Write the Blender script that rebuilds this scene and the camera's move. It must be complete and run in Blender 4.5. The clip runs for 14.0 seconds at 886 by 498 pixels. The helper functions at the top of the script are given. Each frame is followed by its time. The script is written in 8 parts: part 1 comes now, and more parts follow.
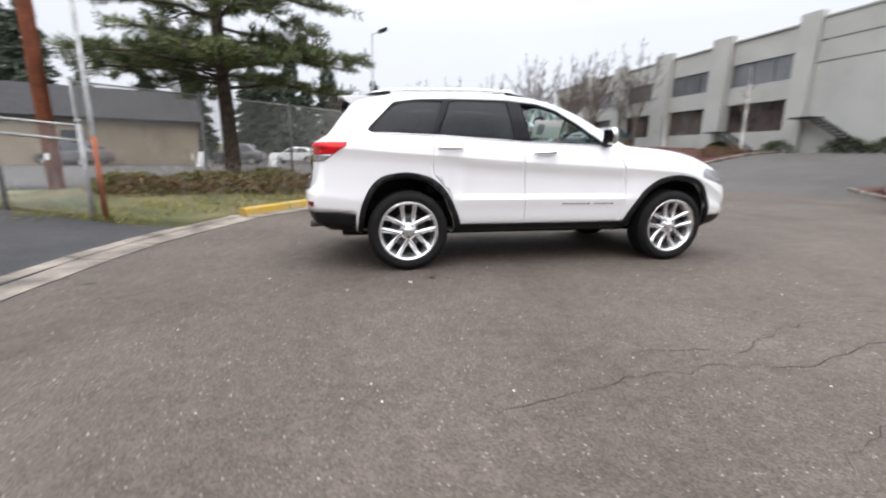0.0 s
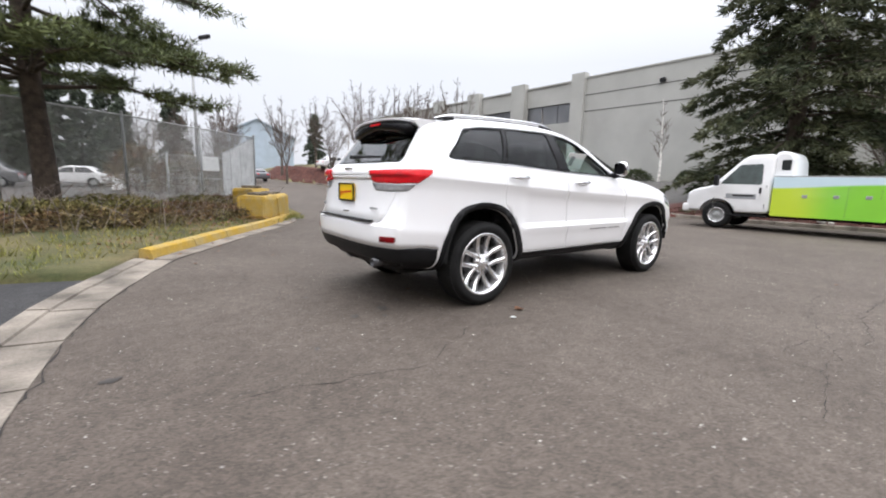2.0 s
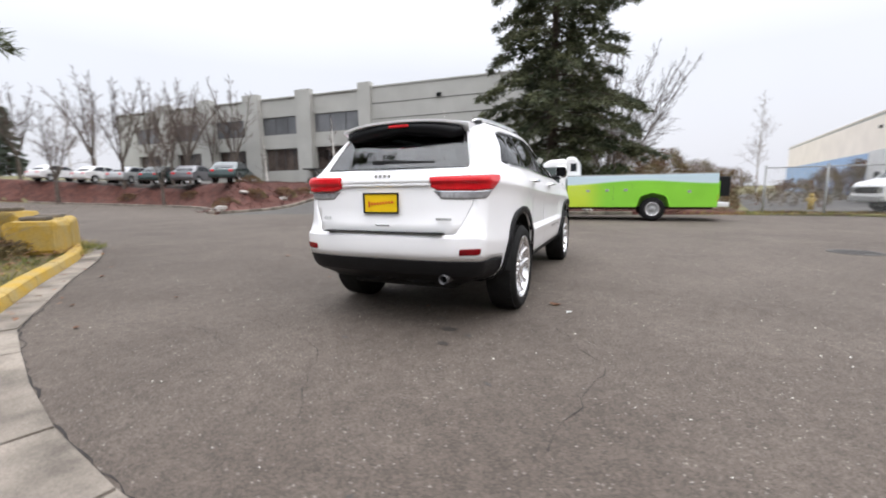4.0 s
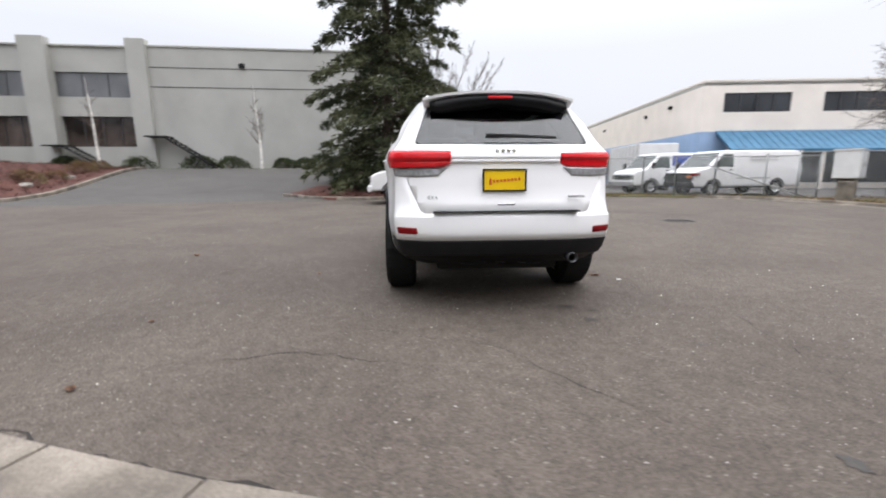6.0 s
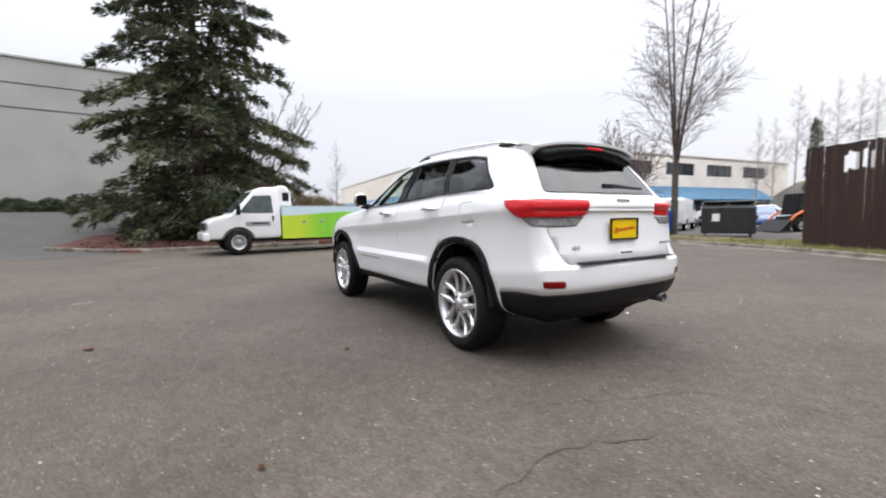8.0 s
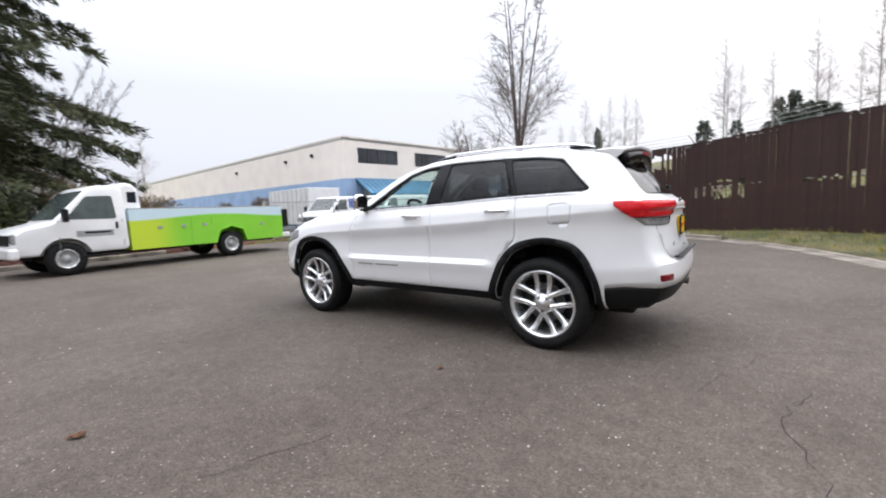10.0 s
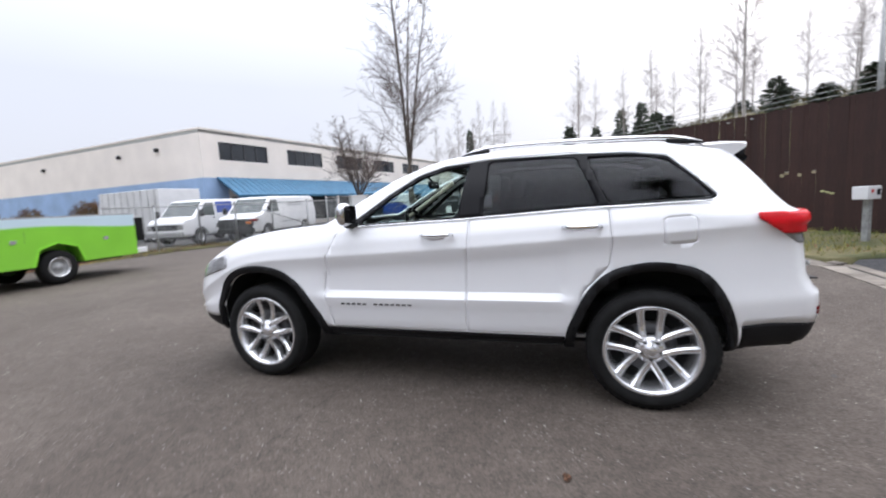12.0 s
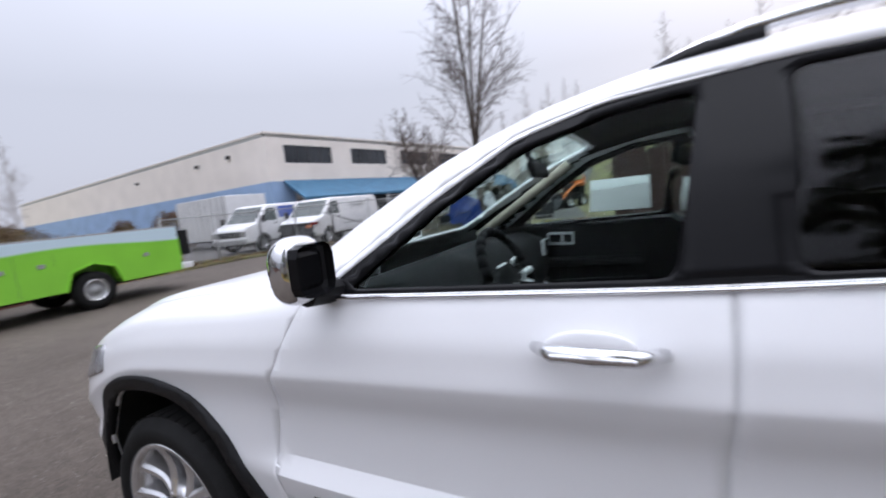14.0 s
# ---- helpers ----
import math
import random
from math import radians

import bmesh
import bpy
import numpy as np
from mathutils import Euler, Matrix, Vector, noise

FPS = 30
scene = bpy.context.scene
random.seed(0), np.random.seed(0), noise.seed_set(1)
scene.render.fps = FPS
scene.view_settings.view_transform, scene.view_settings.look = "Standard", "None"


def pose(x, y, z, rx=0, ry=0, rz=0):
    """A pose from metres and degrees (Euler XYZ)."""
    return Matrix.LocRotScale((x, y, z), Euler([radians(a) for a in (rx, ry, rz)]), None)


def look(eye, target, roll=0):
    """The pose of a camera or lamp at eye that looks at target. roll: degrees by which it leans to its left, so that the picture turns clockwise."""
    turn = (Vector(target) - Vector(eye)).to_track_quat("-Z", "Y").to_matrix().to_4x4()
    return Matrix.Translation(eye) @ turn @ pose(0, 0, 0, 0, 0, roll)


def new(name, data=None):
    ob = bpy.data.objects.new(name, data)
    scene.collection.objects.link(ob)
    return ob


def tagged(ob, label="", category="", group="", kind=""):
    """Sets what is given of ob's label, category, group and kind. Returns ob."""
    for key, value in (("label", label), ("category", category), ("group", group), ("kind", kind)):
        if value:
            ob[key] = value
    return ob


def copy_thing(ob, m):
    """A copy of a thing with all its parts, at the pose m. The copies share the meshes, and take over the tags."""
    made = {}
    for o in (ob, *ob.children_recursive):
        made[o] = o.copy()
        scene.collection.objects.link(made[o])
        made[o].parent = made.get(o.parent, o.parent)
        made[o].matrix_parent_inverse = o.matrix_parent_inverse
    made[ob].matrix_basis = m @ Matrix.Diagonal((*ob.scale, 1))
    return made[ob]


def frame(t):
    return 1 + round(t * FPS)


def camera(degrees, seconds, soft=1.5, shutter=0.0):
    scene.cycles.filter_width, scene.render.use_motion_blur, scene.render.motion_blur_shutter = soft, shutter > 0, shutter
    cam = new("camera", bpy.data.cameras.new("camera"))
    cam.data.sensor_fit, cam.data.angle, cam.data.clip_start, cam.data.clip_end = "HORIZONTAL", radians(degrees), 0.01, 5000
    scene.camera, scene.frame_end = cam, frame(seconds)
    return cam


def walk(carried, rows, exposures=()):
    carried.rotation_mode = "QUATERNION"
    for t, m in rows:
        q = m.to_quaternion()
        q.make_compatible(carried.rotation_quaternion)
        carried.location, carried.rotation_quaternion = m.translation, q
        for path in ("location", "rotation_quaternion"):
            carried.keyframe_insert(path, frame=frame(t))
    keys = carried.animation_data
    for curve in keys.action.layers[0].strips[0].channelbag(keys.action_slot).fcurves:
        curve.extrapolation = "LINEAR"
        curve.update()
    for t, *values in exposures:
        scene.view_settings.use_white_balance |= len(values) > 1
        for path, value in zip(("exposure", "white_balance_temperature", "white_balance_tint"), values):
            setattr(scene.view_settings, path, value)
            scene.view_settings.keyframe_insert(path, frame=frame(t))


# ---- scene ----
cam = camera(92.9, 14.0, soft=1.9, shutter=0.5)
PATH = [
    (0, (-1.973, -4.911, 1.119), (-1.564, -3.003, 0.682), 0.9),
    (0.5, (-2.528, -4.692, 1.125), (-1.752, -2.877, 0.801), 1.5),
    (1, (-3.052, -4.411, 1.119), (-2.108, -2.681, 0.78), 0.8),
    (1.5, (-3.562, -4.093, 1.144), (-2.412, -2.481, 0.865), 0.8),
    (2, (-4.044, -3.722, 1.122), (-2.858, -2.143, 0.808), 1.5),
    (2.5, (-4.467, -3.329, 1.132), (-3.046, -1.961, 0.801), 2.9),
    (3, (-4.806, -2.854, 1.122), (-3.24, -1.653, 0.794), 0.8),
    (5.5, (-5.559, 0.029, 1.088), (-3.582, 0.095, 0.789), 0.2),
    (6, (-5.467, 0.674, 1.052), (-3.502, 0.543, 0.704), -0.3),
    (6.5, (-5.312, 1.276, 1.063), (-3.372, 0.863, 0.803), -1.0),
    (7, (-5.037, 1.818, 1.038), (-3.172, 1.197, 0.669), 0.1),
    (7.5, (-4.725, 2.343, 1.073), (-2.933, 1.498, 0.801), -0.1),
    (10, (-2.814, 4.22, 1.23), (-1.659, 2.599, 1.034), -2.2),
    (10.5, (-2.455, 4.271, 1.238), (-1.424, 2.586, 0.93), -3.1),
    (11, (-1.946, 4.223, 1.255), (-1.021, 2.475, 0.958), -0.3),
    (11.5, (-1.453, 4.057, 1.33), (-0.783, 2.19, 1.076), 0.5),
    (12, (-1.03, 3.706, 1.387), (-0.42, 1.815, 1.161), -3.1),
    (12.5, (-0.685, 3.26, 1.384), (-0.299, 1.303, 1.234), -5.7),
    (13, (-0.459, 2.733, 1.397), (0.011, 0.802, 1.169), -5.8),
    (13.5, (-0.311, 2.195, 1.463), (0.244, 0.278, 1.303), -5.3),
    (14, (-0.2, 1.72, 1.462), (0.712, -0.042, 1.225), -6.2),
]
walk(cam, [(t, look(eye, target, roll)) for t, eye, target, roll in PATH],
     [(0, 0.42, 6350, 12), (5, 0.36, 6400, 12), (10, 0.35, 6250, 12), (12.5, 0.16, 6050, 14), (14, -0.12, 5980, 16)])


# ---- light ----
world = bpy.data.worlds.new("overcast_sky")
scene.world = world
world.use_nodes = True
wn, wl = world.node_tree.nodes, world.node_tree.links
wn.clear()
w_out = wn.new("ShaderNodeOutputWorld")
w_bg = wn.new("ShaderNodeBackground")
w_sky = wn.new("ShaderNodeTexSky")
w_sky.sky_type, w_sky.sun_disc = "NISHITA", False
w_sky.sun_elevation, w_sky.sun_rotation = radians(40), radians(200)
w_sky.dust_density, w_sky.air_density = 6.0, 1.0
w_bg2 = wn.new("ShaderNodeBackground")
w_add = wn.new("ShaderNodeAddShader")
w_tc, w_sep = wn.new("ShaderNodeTexCoord"), wn.new("ShaderNodeSeparateXYZ")
w_ramp = wn.new("ShaderNodeValToRGB")
w_noise = wn.new("ShaderNodeTexNoise")
w_noise.inputs["Scale"].default_value = 1.6
w_noise.inputs["Detail"].default_value = 3.0
w_mul = wn.new("ShaderNodeMixRGB")
w_mul.blend_type = "MULTIPLY"
w_mul.inputs[0].default_value = 0.16
w_ramp.color_ramp.elements[0].position = 0.0
w_ramp.color_ramp.elements[0].color = (0.222, 0.225, 0.239, 1)
w_ramp.color_ramp.elements[1].position = 1.0
w_ramp.color_ramp.elements[1].color = (1.08, 1.10, 1.13, 1)
for w_at, w_val in ((0.25, 0.238), (0.5, 0.37), (0.75, 0.80)):
    w_el = w_ramp.color_ramp.elements.new(w_at)
    w_el.color = (w_val, w_val * 1.02, w_val * 1.06, 1)
wl.new(w_tc.outputs["Generated"], w_sep.inputs[0])
wl.new(w_tc.outputs["Generated"], w_noise.inputs["Vector"])
wl.new(w_sep.outputs["Z"], w_ramp.inputs[0])
wl.new(w_ramp.outputs[0], w_mul.inputs[1])
wl.new(w_noise.outputs["Fac"], w_mul.inputs[2])
wl.new(w_sky.outputs[0], w_bg.inputs["Color"])
wl.new(w_mul.outputs[0], w_bg2.inputs["Color"])
w_bg.inputs["Strength"].default_value = 0.02
w_bg2.inputs["Strength"].default_value = 3.0
wl.new(w_bg.outputs[0], w_add.inputs[0])
wl.new(w_bg2.outputs[0], w_add.inputs[1])
wl.new(w_add.outputs[0], w_out.inputs[0])

sun_data = bpy.data.lights.new("sun", "SUN")
sun_data.energy, sun_data.angle, sun_data.color = 0.6, radians(70), (1.0, 0.98, 0.96)
sun = new("sun", sun_data)
sun.matrix_world = look((0, 0, 30), (4, 2, 0))


# ---- materials ----
def mat(name, color, rough=0.6, metal=0.0, vary=0.12, scale=6.0, bump=0.0, bscale=60.0, coat=0.0, spec=0.5, island=0.0, color2=None, rand=0.0):
    """A surface with two scales of variation: broad stains and fine grain."""
    m = bpy.data.materials.new(name)
    m.use_nodes = True
    n, l = m.node_tree.nodes, m.node_tree.links
    b = n["Principled BSDF"]
    b.inputs["Roughness"].default_value = rough
    b.inputs["Metallic"].default_value = metal
    b.inputs["Coat Weight"].default_value = coat
    b.inputs["Coat Roughness"].default_value = 0.04
    b.inputs["Specular IOR Level"].default_value = spec
    tc = n.new("ShaderNodeTexCoord")
    n1, n2 = n.new("ShaderNodeTexNoise"), n.new("ShaderNodeTexNoise")
    n1.inputs["Scale"].default_value, n1.inputs["Detail"].default_value = scale, 6
    n2.inputs["Scale"].default_value, n2.inputs["Detail"].default_value = bscale, 4
    l.new(tc.outputs["Object"], n1.inputs["Vector"])
    l.new(tc.outputs["Object"], n2.inputs["Vector"])
    mix = n.new("ShaderNodeMixRGB")
    c2 = color2 or tuple(min(1, c * (1 + vary)) for c in color)
    mix.inputs[1].default_value = (*[c * (1 - vary) for c in color], 1)
    mix.inputs[2].default_value = (*c2, 1)
    ramp = n.new("ShaderNodeMapRange")
    ramp.inputs["From Min"].default_value, ramp.inputs["From Max"].default_value = 0.35, 0.65
    l.new(n1.outputs["Fac"], ramp.inputs["Value"])
    l.new(ramp.outputs[0], mix.inputs[0])
    grain = n.new("ShaderNodeMixRGB")
    grain.blend_type = "OVERLAY"
    grain.inputs[0].default_value = min(1.0, vary * 1.5)
    l.new(mix.outputs[0], grain.inputs[1])
    l.new(n2.outputs["Fac"], grain.inputs[2])
    last = grain.outputs[0]
    if island:
        geo, hsv = n.new("ShaderNodeNewGeometry"), n.new("ShaderNodeHueSaturation")
        mr = n.new("ShaderNodeMapRange")
        mr.inputs["To Min"].default_value, mr.inputs["To Max"].default_value = 1 - island, 1 + island
        l.new(geo.outputs["Random Per Island"], mr.inputs["Value"])
        l.new(mr.outputs[0], hsv.inputs["Value"])
        l.new(last, hsv.inputs["Color"])
        last = hsv.outputs[0]
    if rand:
        info, hs2, mr2 = n.new("ShaderNodeObjectInfo"), n.new("ShaderNodeHueSaturation"), n.new("ShaderNodeMapRange")
        mr2.inputs["To Min"].default_value, mr2.inputs["To Max"].default_value = 1 - rand, 1 + rand
        l.new(info.outputs["Random"], mr2.inputs["Value"])
        l.new(mr2.outputs[0], hs2.inputs["Value"])
        l.new(last, hs2.inputs["Color"])
        last = hs2.outputs[0]
    l.new(last, b.inputs["Base Color"])
    if bump:
        bp = n.new("ShaderNodeBump")
        bp.inputs["Strength"].default_value, bp.inputs["Distance"].default_value = bump, 0.02
        l.new(n2.outputs["Fac"], bp.inputs["Height"])
        l.new(bp.outputs[0], b.inputs["Normal"])
    return m


def glass(name, color, rough=0.0, ior=1.24, spec=0.5):
    m = bpy.data.materials.new(name)
    m.use_nodes = True
    b = m.node_tree.nodes["Principled BSDF"]
    b.inputs["Base Color"].default_value = (*color, 1)
    b.inputs["Transmission Weight"].default_value = 1.0
    b.inputs["Roughness"].default_value = rough
    b.inputs["IOR"].default_value = ior
    b.inputs["Specular IOR Level"].default_value = spec
    return m


def asphalt(name, dark, light, stone, worn=1.0):
    """Rolled stone in bitumen: every stone its own tone, worn patches, pale stones laid bare in them."""
    m = bpy.data.materials.new(name)
    m.use_nodes = True
    n, l = m.node_tree.nodes, m.node_tree.links
    b = n["Principled BSDF"]
    b.inputs["Roughness"].default_value = 0.85
    b.inputs["Specular IOR Level"].default_value = 0.35
    tc = n.new("ShaderNodeTexCoord")

    def noise(scale, detail, rough=0.55):
        t = n.new("ShaderNodeTexNoise")
        t.inputs["Scale"].default_value, t.inputs["Detail"].default_value, t.inputs["Roughness"].default_value = scale, detail, rough
        l.new(tc.outputs["Object"], t.inputs["Vector"])
        return t.outputs["Fac"]

    def math_(op, a, c):
        t = n.new("ShaderNodeMath")
        t.operation = op
        for k, q in ((0, a), (1, c)):
            if isinstance(q, (int, float)):
                t.inputs[k].default_value = q
            else:
                l.new(q, t.inputs[k])
        return t.outputs[0]

    def span(q, a, c, lo=0.0, hi=1.0):
        t = n.new("ShaderNodeMapRange")
        for k, v in (("From Min", a), ("From Max", c), ("To Min", lo), ("To Max", hi)):
            t.inputs[k].default_value = v
        l.new(q, t.inputs["Value"])
        return t.outputs[0]

    def cells(scale):
        v = n.new("ShaderNodeTexVoronoi")
        v.inputs["Scale"].default_value = scale
        l.new(tc.outputs["Object"], v.inputs["Vector"])
        c = n.new("ShaderNodeSeparateColor")
        l.new(v.outputs["Color"], c.inputs[0])
        return v.outputs["Distance"], c.outputs[0], c.outputs[1]

    broad, patch, mottle, fine = noise(0.16, 4), noise(0.75, 6, 0.62), noise(9.0, 5, 0.65), noise(170, 3)
    worn_f = span(math_("ADD", math_("MULTIPLY", broad, 0.45), math_("MULTIPLY", patch, 0.55)), 0.38, 0.62)
    mx = n.new("ShaderNodeMixRGB")
    mx.inputs[1].default_value, mx.inputs[2].default_value = (*dark, 1), (*light, 1)
    l.new(worn_f, mx.inputs[0])
    d1, r1, _ = cells(95)
    d2, r2, g2 = cells(62)
    tone = math_("MULTIPLY", span(r1, 0, 1, 0.70, 1.33), span(mottle, 0.3, 0.7, 0.80, 1.20))
    tone = math_("MULTIPLY", tone, span(fine, 0.25, 0.75, 0.72, 1.28))
    tint = n.new("ShaderNodeMixRGB")
    tint.blend_type, tint.inputs[0].default_value = "MULTIPLY", 1.0
    l.new(mx.outputs[0], tint.inputs[1])
    l.new(tone, tint.inputs[2])
    # stones worn bare, more of them where the surface is worn
    pick = math_("GREATER_THAN", math_("ADD", r2, math_("MULTIPLY", patch, 0.22)), 1.055 - 0.02 * worn)
    bare = math_("MULTIPLY", pick, math_("LESS_THAN", d2, 0.36))
    st = n.new("ShaderNodeMixRGB")
    st.inputs[2].default_value = (*stone, 1)
    l.new(math_("MULTIPLY", bare, span(g2, 0, 1, 0.12, 0.85)), st.inputs[0])
    l.new(tint.outputs[0], st.inputs[1])
    l.new(st.outputs[0], b.inputs["Base Color"])
    bp = n.new("ShaderNodeBump")
    bp.inputs["Strength"].default_value, bp.inputs["Distance"].default_value = 0.6, 0.008
    l.new(math_("SUBTRACT", math_("MULTIPLY", fine, 0.6), d1), bp.inputs["Height"])
    l.new(bp.outputs[0], b.inputs["Normal"])
    return m


M_LOT = asphalt("worn_asphalt", (0.069, 0.0555, 0.0452), (0.104, 0.0855, 0.0708), (0.30, 0.268, 0.235))
M_DRIVE = asphalt("grey_asphalt", (0.062, 0.057, 0.053), (0.084, 0.079, 0.073), (0.18, 0.17, 0.16))
M_NEWASPH = asphalt("fresh_asphalt", (0.022, 0.022, 0.024), (0.045, 0.044, 0.044), (0.10, 0.10, 0.10))
M_CONC = mat("kerb_concrete", (0.150, 0.128, 0.105), 0.9, vary=0.35, scale=2.2, bump=0.5, bscale=70, color2=(0.27, 0.235, 0.195))
M_YELLOW = mat("worn_yellow_paint", (0.58, 0.36, 0.03), 0.75, vary=0.3, scale=4, bump=0.3, bscale=40, color2=(0.36, 0.27, 0.10))
M_EARTH = mat("earth_with_dead_grass", (0.14, 0.105, 0.06), 0.95, vary=0.35, scale=0.9, bump=0.6, bscale=18, color2=(0.15, 0.15, 0.055))
M_GRASSG = mat("winter_grass_ground", (0.075, 0.090, 0.028), 0.95, vary=0.4, scale=1.1, bump=0.6, bscale=30, color2=(0.135, 0.112, 0.050))
M_CRACK = mat("crack_shade", (0.022, 0.019, 0.017), 0.95, vary=0.3, scale=20)
M_BARK = mat("bark_mulch", (0.078, 0.027, 0.019), 0.95, vary=0.35, scale=2.5, bump=0.9, bscale=30)
M_PAINT = mat("white_car_paint", (0.84, 0.84, 0.85), 0.35, vary=0.01, scale=2, coat=0.6)
M_BLACK = mat("black_plastic_trim", (0.010, 0.010, 0.011), 0.5, vary=0.15, scale=8, bump=0.1, bscale=250, spec=0.2)
M_GLOSSB = mat("gloss_black_trim", (0.008, 0.008, 0.009), 0.16, vary=0.05, spec=0.12)
M_RUBBER = mat("tyre_rubber", (0.011, 0.011, 0.011), 0.8, vary=0.2, scale=10, bump=0.15, bscale=150, spec=0.2)
M_ALLOY = mat("silver_alloy", (0.80, 0.80, 0.81), 0.24, metal=0.85, vary=0.05, scale=12)
M_CHROME = mat("chrome", (0.75, 0.75, 0.76), 0.08, metal=1.0, vary=0.02)
M_STEEL = mat("galvanised_steel", (0.33, 0.335, 0.33), 0.6, metal=0.35, vary=0.2, scale=12)
M_WIRE = mat("zinc_wire", (0.46, 0.47, 0.47), 0.6, metal=0.2, vary=0.15, scale=3)
M_REDLENS = mat("red_lens", (0.62, 0.010, 0.016), 0.18, vary=0.08, scale=14, coat=0.25, spec=0.3)
M_CLEARLENS = mat("clear_lens", (0.36, 0.36, 0.37), 0.15, metal=0.4, vary=0.2, scale=30)
M_REDDARK = mat("dark_red_reflector", (0.17, 0.003, 0.006), 0.25, vary=0.08, scale=20, spec=0.25)
M_TINT = glass("privacy_glass", (0.10, 0.11, 0.12), 0.0, 1.3)
M_REARGLASS = glass("rear_privacy_glass", (0.12, 0.13, 0.14), 0.0, 1.55)
M_CLEAR = glass("clear_glass", (0.80, 0.90, 0.87), 0.0, 1.07, 0.25)
M_TRIMBEIGE = mat("interior_trim", (0.30, 0.265, 0.21), 0.8, vary=0.1, scale=8)
M_SATIN = mat("satin_silver_trim", (0.62, 0.62, 0.63), 0.4, metal=0.35, vary=0.03)
M_LINING = mat("dark_headlining", (0.011, 0.010, 0.009), 0.9, vary=0.1, scale=8, spec=0.03)
M_TRIMDARK = mat("dark_interior_trim", (0.010, 0.010, 0.011), 0.8, vary=0.1, scale=8, spec=0.06)
M_UNDER = mat("underbody_black", (0.01, 0.01, 0.01), 0.9, vary=0.2)
M_PLATEY = mat("yellow_plate", (0.85, 0.56, 0.0), 0.4, vary=0.04)
M_REDPRINT = mat("red_print", (0.55, 0.03, 0.02), 0.5, vary=0.05)
M_PAPER = mat("white_paper", (0.78, 0.79, 0.78), 0.7, vary=0.04)
M_BADGE = mat("dark_grey_badge", (0.09, 0.09, 0.095), 0.4, metal=0.5, vary=0.1)
M_GREYPRINT = mat("grey_print", (0.30, 0.31, 0.32), 0.7, vary=0.1)
M_GREYWALL = mat("grey_painted_concrete", (0.37, 0.37, 0.345), 0.9, vary=0.05, scale=0.4, bump=0.2, bscale=25, color2=(0.41, 0.41, 0.385))
M_WHITEWALL = mat("cream_stucco", (0.80, 0.735, 0.67), 0.9, vary=0.05, scale=0.5, bump=0.2, bscale=30)
M_BLUEBAND = mat("blue_painted_wall", (0.29, 0.41, 0.60), 0.85, vary=0.1, scale=0.7)
M_BLUEROOF = mat("blue_metal_roof", (0.055, 0.165, 0.275), 0.45, metal=0.3, vary=0.12, scale=2)
M_WINDARK = mat("dark_window_glass", (0.03, 0.035, 0.042), 0.06, vary=0.3, scale=0.5)
# grey base lifted to stand in for sky reflected in the upper panes
M_WINGREY = mat("sky_reflection_grey_window_glass", (0.115, 0.12, 0.128), 0.10, vary=0.25, scale=0.35, spec=0.8)
# brown mottling paints the dim reflections in the recessed lower panes
M_WINBROWN = mat("brown_reflection_window_glass", (0.040, 0.028, 0.024), 0.12, vary=0.6, scale=0.45, color2=(0.105, 0.082, 0.072))
M_AUTOGLASS = mat("pale_vehicle_glass", (0.055, 0.070, 0.066), 0.08, vary=0.4, scale=1.6)
M_CORTEN = mat("brown_fence_slats", (0.034, 0.0130, 0.0092), 0.75, vary=0.30, scale=1.2, bump=0.2, bscale=20, rand=0.16)
M_RUSTP = mat("rust_red_pole", (0.26, 0.085, 0.045), 0.85, vary=0.3, scale=3, bump=0.3, bscale=30)
M_GREEN = mat("lime_green_paint", (0.25, 0.66, 0.04), 0.35, vary=0.05, scale=2, coat=0.4)
M_SKYB = mat("pale_blue_paint", (0.52, 0.68, 0.76), 0.4, vary=0.12, scale=1.5)


